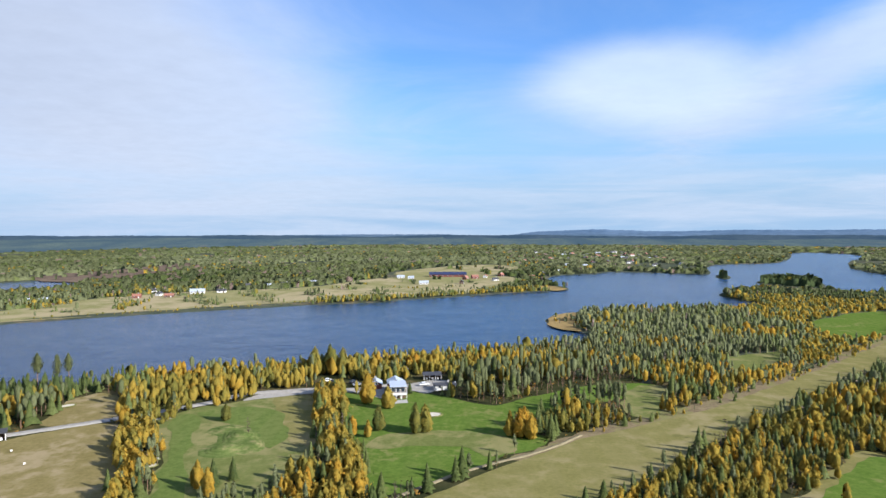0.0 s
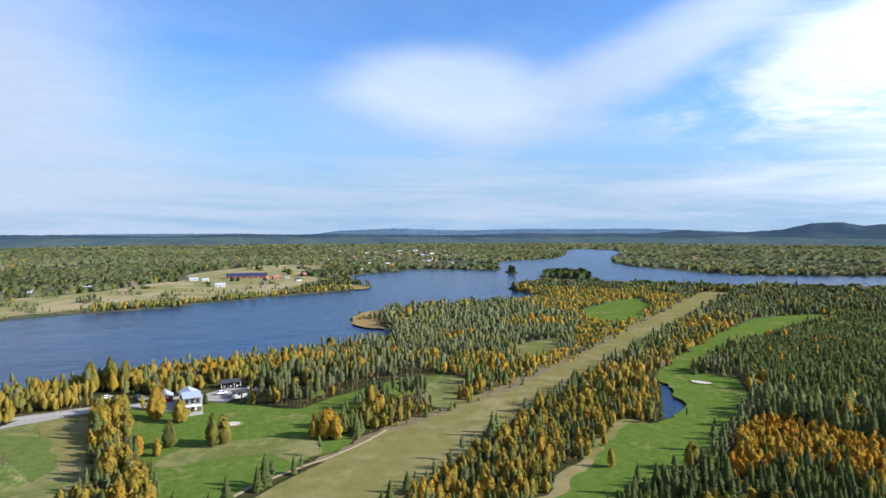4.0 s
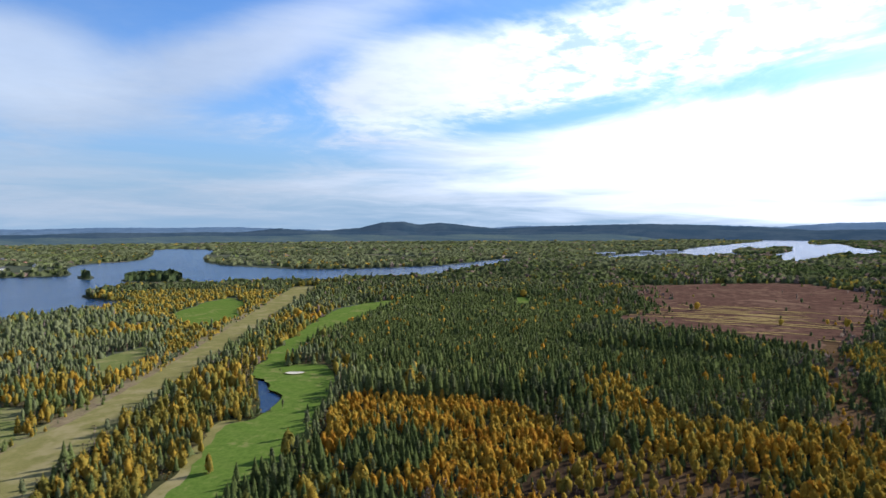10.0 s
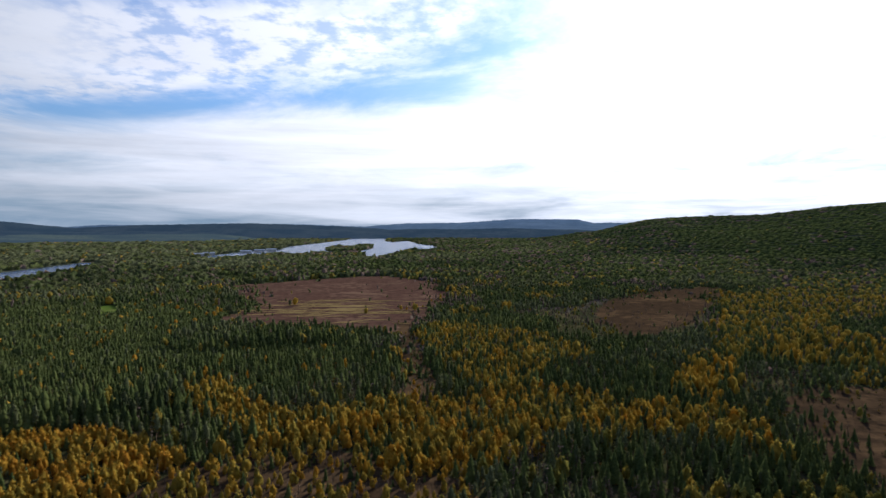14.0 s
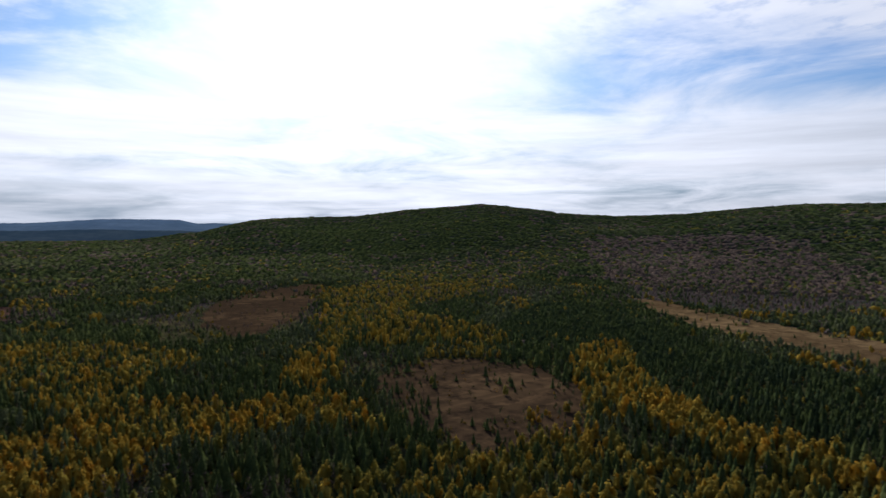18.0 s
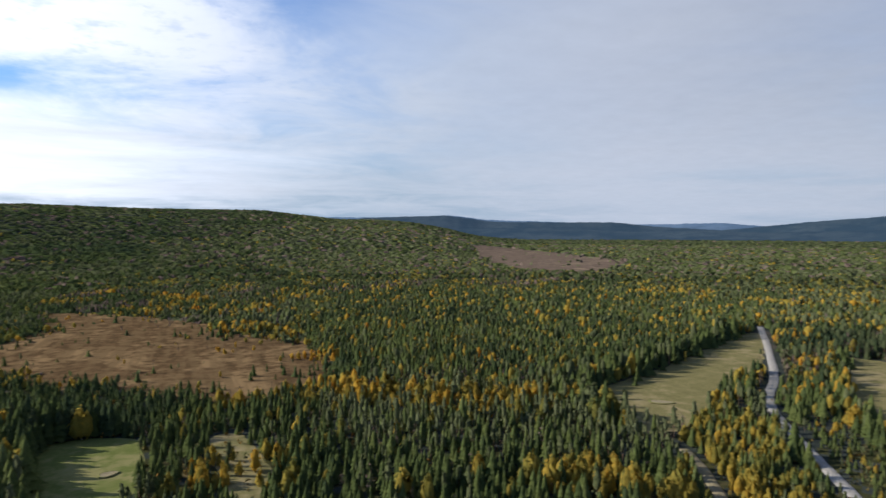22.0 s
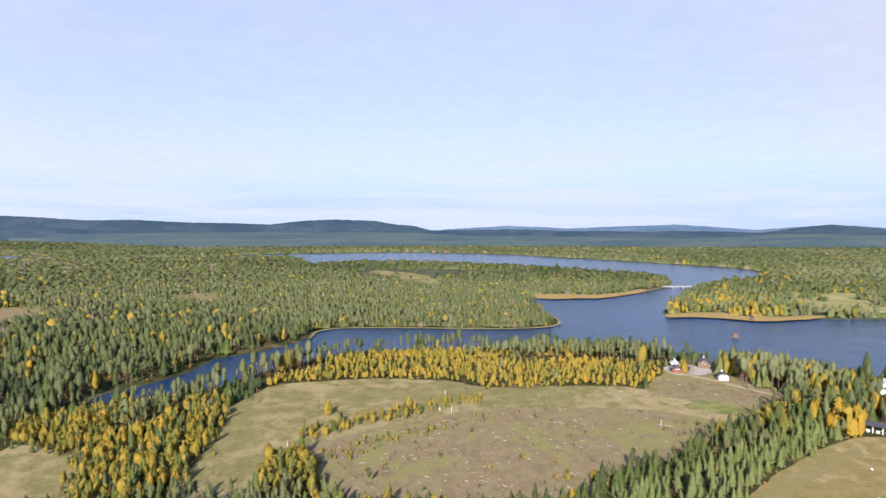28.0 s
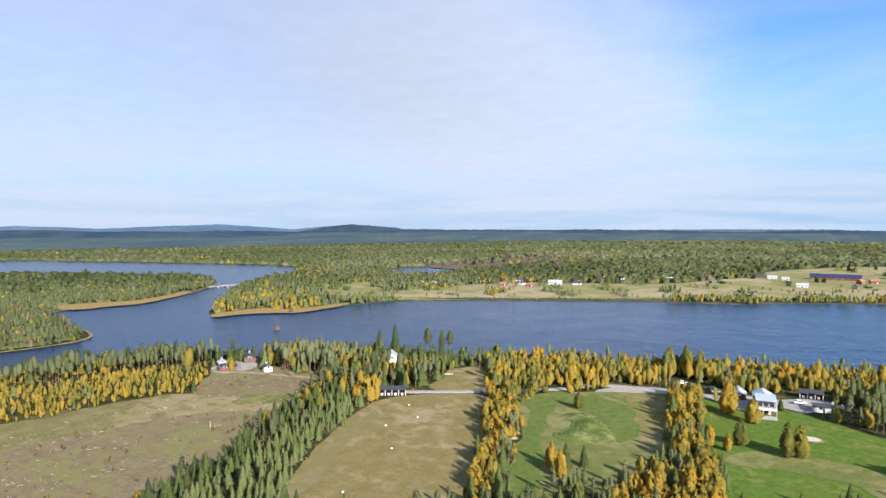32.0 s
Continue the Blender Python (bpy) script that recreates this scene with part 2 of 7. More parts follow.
DARK_BOG = turf("dark_bog", (0.024, 0.017, 0.011), (0.058, 0.036, 0.021), (0.1, 0.062, 0.033), 0.38, 0.9, 75, 0.02, 0.3)
RED_BOG = turf("rust_red_bog", (0.05, 0.028, 0.022), (0.1, 0.054, 0.039), (0.15, 0.092, 0.062), 0.36, 0.9, 75, 0.02, 0.25)
REED = turf("reeds", (0.2, 0.14, 0.06), (0.28, 0.2, 0.085), (0.3, 0.24, 0.12), 0.2, 0.0, 0, 0.05)
FIELD = turf("farm_field", (0.165, 0.16, 0.065), (0.225, 0.205, 0.095), (0.29, 0.24, 0.14), 0.42, 0.3, 10, 0.006)
GRAVEL = turf("gravel", (0.24, 0.22, 0.19), (0.33, 0.31, 0.28), (0.26, 0.23, 0.17), 0.25, 0.0, 0, 0.1, 2.5)
SANDY = turf("sandy_track", (0.18, 0.15, 0.09), (0.25, 0.21, 0.13), (0.17, 0.15, 0.07), 0.3, 0.0, 0, 0.15, 1.5)
SAND = turf("bunker_sand", (0.4, 0.36, 0.29), (0.5, 0.46, 0.38), (0.42, 0.36, 0.26), 0.1, 0.0, 0, 0.2, 2.0)
FLOOR = turf("forest_floor", (0.026, 0.03, 0.013), (0.052, 0.05, 0.022), (0.12, 0.095, 0.045), 0.36, 0.0, 0, 0.012, 0.12)
MOSS_FLOOR = turf("spruce_moss_floor", (0.026, 0.032, 0.028), (0.045, 0.05, 0.042), (0.075, 0.062, 0.048), 0.34, 0.0, 0, 0.008, 0.1)
PINE_FLOOR = turf("pine_heath_floor", (0.045, 0.055, 0.037), (0.075, 0.082, 0.055), (0.13, 0.11, 0.07), 0.36, 0.0, 0, 0.01, 0.1)
HEATHER = turf("hill_heather", (0.045, 0.036, 0.036), (0.08, 0.06, 0.056), (0.065, 0.06, 0.045), 0.4, 0.3, 40, 0.006, 0.04)
MOUND = turf("mowed_mounds", (0.07, 0.1, 0.026), (0.115, 0.14, 0.042), (0.19, 0.175, 0.075), 0.4, 0.0, 0, 0.05)

# far hills with distance haze put into the colour: bluer with height
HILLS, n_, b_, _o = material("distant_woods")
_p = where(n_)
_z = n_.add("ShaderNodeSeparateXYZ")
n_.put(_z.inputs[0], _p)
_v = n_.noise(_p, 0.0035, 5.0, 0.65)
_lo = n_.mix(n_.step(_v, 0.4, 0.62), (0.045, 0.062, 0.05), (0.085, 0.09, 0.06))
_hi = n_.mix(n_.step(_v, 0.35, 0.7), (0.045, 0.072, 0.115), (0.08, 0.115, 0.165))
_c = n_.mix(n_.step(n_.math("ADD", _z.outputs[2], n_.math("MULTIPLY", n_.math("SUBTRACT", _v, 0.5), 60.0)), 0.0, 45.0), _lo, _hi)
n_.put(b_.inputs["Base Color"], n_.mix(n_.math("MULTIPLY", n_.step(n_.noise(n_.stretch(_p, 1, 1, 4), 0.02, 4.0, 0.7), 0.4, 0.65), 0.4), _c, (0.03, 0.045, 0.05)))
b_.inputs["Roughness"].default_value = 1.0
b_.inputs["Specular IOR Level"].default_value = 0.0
# blue emission over the hills stands in for haze
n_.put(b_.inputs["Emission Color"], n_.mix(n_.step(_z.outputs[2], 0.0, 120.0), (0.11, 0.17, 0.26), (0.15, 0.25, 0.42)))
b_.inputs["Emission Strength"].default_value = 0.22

# wooded ridges and dark hills, their haze painted as bluish colour
RIDGES, n_, b_, _o = material("ridge_woods")
_p = where(n_)
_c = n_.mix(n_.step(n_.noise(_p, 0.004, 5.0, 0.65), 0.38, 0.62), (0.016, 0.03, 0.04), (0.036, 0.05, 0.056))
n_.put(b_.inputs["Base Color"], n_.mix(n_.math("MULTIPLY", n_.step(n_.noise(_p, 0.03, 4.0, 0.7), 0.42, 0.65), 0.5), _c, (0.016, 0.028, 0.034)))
b_.inputs["Roughness"].default_value = 1.0
b_.inputs["Specular IOR Level"].default_value = 0.0
# weak blue glow in place of the air between
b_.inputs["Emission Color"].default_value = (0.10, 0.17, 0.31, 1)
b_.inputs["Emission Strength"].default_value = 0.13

# forest slopes whose blue-green tone and blue emission imitate aerial haze
SLOPES, n_, b_, _o = material("slope_woods")
_p = where(n_)
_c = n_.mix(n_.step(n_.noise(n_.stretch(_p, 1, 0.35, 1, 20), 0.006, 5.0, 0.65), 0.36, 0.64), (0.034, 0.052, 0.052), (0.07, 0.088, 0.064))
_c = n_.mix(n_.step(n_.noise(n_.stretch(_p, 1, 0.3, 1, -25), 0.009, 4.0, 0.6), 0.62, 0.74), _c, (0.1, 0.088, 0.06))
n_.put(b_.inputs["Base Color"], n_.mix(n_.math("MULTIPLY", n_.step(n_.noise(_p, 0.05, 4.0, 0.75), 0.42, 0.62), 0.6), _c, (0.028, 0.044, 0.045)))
b_.inputs["Roughness"].default_value = 1.0
b_.inputs["Specular IOR Level"].default_value = 0.0
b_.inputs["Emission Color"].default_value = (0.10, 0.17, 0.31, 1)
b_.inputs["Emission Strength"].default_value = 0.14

WATER, n_, b_, _o = material("lake_water")
_p = where(n_)
n_.put(b_.inputs["Base Color"], n_.mix(n_.step(n_.noise(_p, 0.006, 3.0), 0.35, 0.65), (0.003, 0.022, 0.066), (0.004, 0.03, 0.085)))
b_.inputs["Roughness"].default_value = 0.2
b_.inputs["IOR"].default_value = 1.333
b_.inputs["Specular IOR Level"].default_value = 0.45
bump(n_, b_, n_.math("ADD", n_.noise(n_.stretch(_p, 1, 0.45, 1, 30), 0.35, 4.0, 0.65), n_.math("MULTIPLY", n_.noise(_p, 0.03, 3.0), 2.0)), 1.0, 0.9)

# ---------------------------------------------------------------- plan outlines (x east, y ahead, metres)
LAKE_SHORE_2 = [(805, 685), (900, 645), (1050, 655), (1200, 665), (1145, 635), (870, 605), (755, 560), (640, 595), (540, 565), (530, 625), (430, 685), (380, 735), (315, 695), (290, 650), (300, 575), (255, 545), (212, 537), (162, 533), (115, 518), (84, 495), (77, 473), (84, 449), (98, 425)]
LAKE_SHORE_1 = [(-1095, 95), (-1345, 105), (-1410, -60), (-1510, -50), (-1585, 135), (-1590, 370), (-1395, 580), (-1195, 655), (-950, 730), (-780, 765), (-660, 650), (-625, 555), (-580, 475), (-434, 325), (-405, 307), (-373, 357), (-358, 416), (-341, 460), (-271, 507), (-183, 551), (-125, 582), (-50, 605), (-50, 620), (5, 645), (75, 690), (145, 715), (155, 745), (135, 830), (170, 955), (250, 990), (275, 1035), (350, 1010), (375, 980), (420, 955), (495, 1160), (565, 1255), (685, 1270), (815, 1445), (1110, 1945), (1155, 1770), (1115, 1610), (870, 1335), (695, 1045), (690, 830), (720, 750)]
LAKE_SHORE_0 = [(94, 380), (58, 364), (14, 348), (-17, 341), (-66, 317), (-110, 309), (-145, 293), (-174, 275), (-171, 281), (-183, 277), (-216, 265), (-253, 237), (-267, 222), (-305, 203), (-319, 175), (-331, 130), (-343, 79), (-341, 47), (-327, 27), (-308, 4), (-284, -15), (-273, -40), (-267, -61), (-284, -65), (-295, -48), (-321, -27), (-346, -21), (-356, 2), (-387, 32), (-427, 43), (-414, 96), (-390, 150), (-383, 193), (-397, 213), (-447, 225), (-537, 244), (-540, 285), (-530, 330), (-560, 400), (-625, 485), (-705, 540), (-865, 475), (-1010, 400), (-1150, 270), (-1155, 160)]
LAKES = {
    "lake": LAKE_SHORE_0 + LAKE_SHORE_1 + LAKE_SHORE_2,
    "lake_far": [(-555, 735), (-605, 820), (-575, 870), (-515, 860), (-460, 770), (-465, 710), (-510, 690)],
    "lake_south": [(1806, 451), (2061, 486), (2493, 457), (3011, 425), (3590, 456), (3887, 368), (3622, 276), (2814, 246), (2542, 170), (2943, 130), (2396, 84), (2085, -2), (1794, -2), (1707, 45), (1781, 79), (1557, 104), (1332, 126), (1305, 152), (1516, 163), (1607, 204), (1563, 265), (1589, 314), (1460, 317), (1483, 364)],
    "lake_arm": [(1315, 531), (1457, 523), (1630, 512), (1850, 472), (1577, 387), (1415, 417), (1279, 453)],
    "lake_east": [(700, 692), (738, 677), (803, 644), (885, 640), (1012, 653), (1161, 637), (1107, 602), (911, 559), (752, 531), (696, 511), (647, 541), (599, 592)],
    "pond": [(182, 234), (188, 235), (177, 224), (172, 216), (168, 204), (164, 197), (153, 192), (148, 190), (159, 202), (169, 217)],
    "tarn": [(-1445, -520), (-1455, -450), (-1650, -520), (-1645, -575)],
}
ISLES = {
    "island_south": [(1825, 340), (2144, 353), (2037, 287), (2290, 280), (2231, 221), (1946, 191), (1680, 206), (1631, 276)],
    "islet": [(390, 880), (410, 870), (450, 970), (435, 980)],
    "islands_a": [(400, 785), (450, 715), (510, 825), (505, 890), (435, 855)],
}
PATCHES = {
    "runway": [(-13, 152), (11, 175), (46, 204), (47, 205), (87, 227), (109, 242), (181, 300), (440, 520), (485, 560), (515, 545), (465, 500), (329, 393), (202, 291), (115, 222), (70, 182), (32, 147), (14, 132)],
    "range": [(-114, 97), (-137, 142), (-157, 197), (-119, 228), (-101, 197), (-88, 161), (-73, 120)],
    "golf_west": [(-68, 137), (-82, 170), (-88, 191), (-112, 231), (-59, 269), (-47, 231), (-40, 190), (-46, 154), (-59, 155), (-58, 135)],
    "golf_east": [(-46, 269), (-35, 259), (-14, 269), (-1, 259), (19, 242), (27, 249), (68, 278), (99, 278), (94, 263), (48, 242), (21, 215), (41, 204), (7, 178), (-14, 159), (-21, 159), (-26, 193), (-37, 228)],
    "lawn_shore": [(-142, 214), (-156, 251), (-150, 262), (-139, 262), (-118, 224)],
    "clearcut": [(-195, 12), (-220, 34), (-234, 92), (-224, 158), (-187, 190), (-173, 168), (-146, 97), (-133, 67), (-150, 15)],
    "hill_fairway": [(-166, -21), (-199, -17), (-260, -5), (-282, 13), (-272, 76), (-243, 98), (-238, 145), (-215, 171), (-185, 200), (-172, 168), (-202, 142), (-220, 87), (-207, 36), (-195, 12), (-160, -1)],
    "yard": [(-223, 157), (-260, 200), (-259, 227), (-196, 212), (-180, 189), (-206, 164)],
    "meadow_west": [(-138, -215), (-209, -239), (-337, -304), (-347, -296), (-248, -213), (-208, -203), (-179, -174), (-137, -159)],
    "meadow_east": [(-324, -230), (-331, -207), (-271, -154), (-259, -112), (-228, -90), (-213, -61), (-171, -44), (-142, -58), (-181, -88), (-203, -111), (-213, -141), (-267, -182)],
    "brush_cut": [(-146, -91), (-163, -90), (-167, -70), (-147, -47), (-136, -81)],
    "meadow_low": [(-230, -77), (-222, -61), (-201, -50), (-159, -40), (-175, -59)],
    "bog_main": [(665, 230), (735, 230), (860, 80), (820, 40), (715, -20), (539, -10), (375, 18), (404, 57), (409, 105), (448, 168), (525, 155)],
    "bog_path": [(447, 30), (436, 17), (306, 1), (237, 1), (217, 10), (271, 15)],
    "bog_mid": [(241, -134), (267, -178), (250, -206), (213, -218), (166, -201), (141, -158), (135, -119), (155, -113), (180, -116)],
    "bog_strip": [(390, -510), (306, -491), (191, -438), (119, -430), (93, -468), (130, -600), (52, -545), (-2, -484), (-25, -421), (-63, -386), (-65, -291), (-25, -242), (14, -276), (62, -312), (108, -343), (187, -361), (271, -400)],
    "hole_south": [(38, -157), (46, -209), (48, -233), (20, -228), (16, -207), (18, -180), (15, -143)],
    "hole_side": [(0, -213), (-10, -224), (-17, -196), (-19, -172), (-9, -152)],
    "fairway_pond": [(72, 137), (98, 157), (131, 188), (143, 184), (167, 199), (176, 222), (191, 246), (228, 235), (185, 188), (157, 166), (109, 140), (89, 133), (71, 117)],
    "fairway_far": [(183, 243), (227, 279), (303, 332), (389, 385), (465, 377), (391, 344), (276, 290), (210, 247), (181, 226)],
    "green_h": [(264, 452), (308, 491), (395, 540), (317, 424), (247, 371)],
    "glade_a": [(151, 337), (200, 355), (172, 311), (136, 283)],
    "glade_b": [(67, 236), (83, 273), (102, 277), (79, 222)],
    "glade_c": [(482, 264), (540, 290), (540, 275), (469, 244)],
    "farmland": [(-475, 500), (-385, 520), (-355, 650), (-275, 715), (-160, 745), (-90, 930), (100, 945), (115, 850), (60, 710), (5, 660), (-125, 610), (-185, 575), (-300, 513), (-346, 478), (-272, 509), (-347, 468), (-389, 428)],
    "town_field": [(-90, 1030), (55, 1265), (165, 1220), (100, 950), (-50, 885)],
    "far_field": [(-525, 555), (-460, 615), (-348, 468), (-377, 434), (-420, 450)],
    "far_bog_a": [(-830, -1885), (-965, -1765), (-825, -1000), (-530, -735), (-465, -960)],
    "far_bog_b": [(-965, -530), (-1135, -480), (-895, -355), (-725, -375)],
    "far_bog_c": [(-935, -505), (-1045, -415), (-720, -335), (-765, -425)],
    "cut_pale": [(-575, -255), (-630, -165), (-516, -127), (-475, -205)],
    "cut_pale_b": [(-660, -90), (-695, -35), (-610, 0), (-557, -64)],
    "c_bog": [(-970, 170), (-915, 215), (-775, 250), (-640, 200), (-735, 170)],
    "reed_c": [(-575, 255), (-575, 290), (-545, 340), (-590, 425), (-550, 395), (-520, 320), (-527, 265)],
    "reed_d": [(-415, 311), (-409, 358), (-378, 368), (-372, 434), (-356, 415), (-355, 366), (-387, 334), (-393, 298)],
    "reed_g": [(76, 468), (92, 506), (110, 526), (114, 493), (102, 460), (95, 418), (85, 435)],
    "reed_tip": [(140, 700), (100, 730), (110, 780), (150, 755)],
    "heath_river": [(-322, -229), (-324, -187), (-268, -149), (-223, -145), (-263, -184)],
    "parking": [(-85, 249), (-77, 265), (-60, 273), (-36, 269), (-21, 274), (-4, 287), (4, 283), (-6, 259), (-14, 269), (-22, 249), (-35, 265), (-57, 263), (-72, 256)],
    "putting_green": [(-22, 175), (-17, 190), (-4, 197), (10, 193), (10, 185), (1, 178), (-13, 171)],
    "fairway_w": [(-69, 141), (-81, 171), (-89, 198), (-100, 220), (-99, 234), (-90, 228), (-85, 208), (-82, 189), (-69, 163), (-62, 144)],
    "green_w": [(-98, 233), (-81, 245), (-63, 238), (-51, 208), (-55, 193), (-66, 212), (-83, 225)],
    "range_bare": [(-120, 108), (-130, 135), (-143, 172), (-146, 185), (-137, 171), (-127, 142), (-113, 113)],
    "green_far": [(-203, 159), (-202, 174), (-188, 181), (-183, 174), (-193, 159)],
    "strip_side": [(14, 181), (48, 212), (92, 241), (115, 255), (194, 323), (445, 535), (435, 510), (174, 289), (103, 230), (82, 214), (44, 193)],
    "rough_pond": [(68, 139), (98, 163), (133, 195), (140, 185), (119, 170), (94, 147), (67, 122)],
    "golf_rough": [(-26, 197), (-21, 208), (-3, 213), (15, 210), (25, 203), (24, 190), (13, 187), (8, 198), (-7, 199), (-19, 193)],
    "sand_spot": [(-200, 160), (-198, 163), (-193, 163), (-192, 159), (-196, 158)],
    "sand_bend": [(-196, 179), (-194, 182), (-188, 181), (-184, 179), (-184, 176), (-188, 178), (-193, 177)],
    "cabin_yard": [(-258, 193), (-259, 207), (-247, 215), (-236, 204), (-241, 187)],
    "shade_glade": [(-72, 260), (-54, 262), (-44, 228), (-39, 198), (-50, 198), (-62, 228)],
    "low_bog": [(157, 80), (185, 70), (189, 41), (188, 16), (169, 16), (170, -7), (150, -12), (132, 20), (136, 75)],
    "far_heath": [(-655, 930), (-580, 1085), (-565, 1350), (-480, 1245), (-440, 910), (-505, 815)],
    "bog_left": [(454, -118), (575, -158), (650, -225), (710, -320), (660, -320), (517, -241), (432, -176), (372, -120)],
}
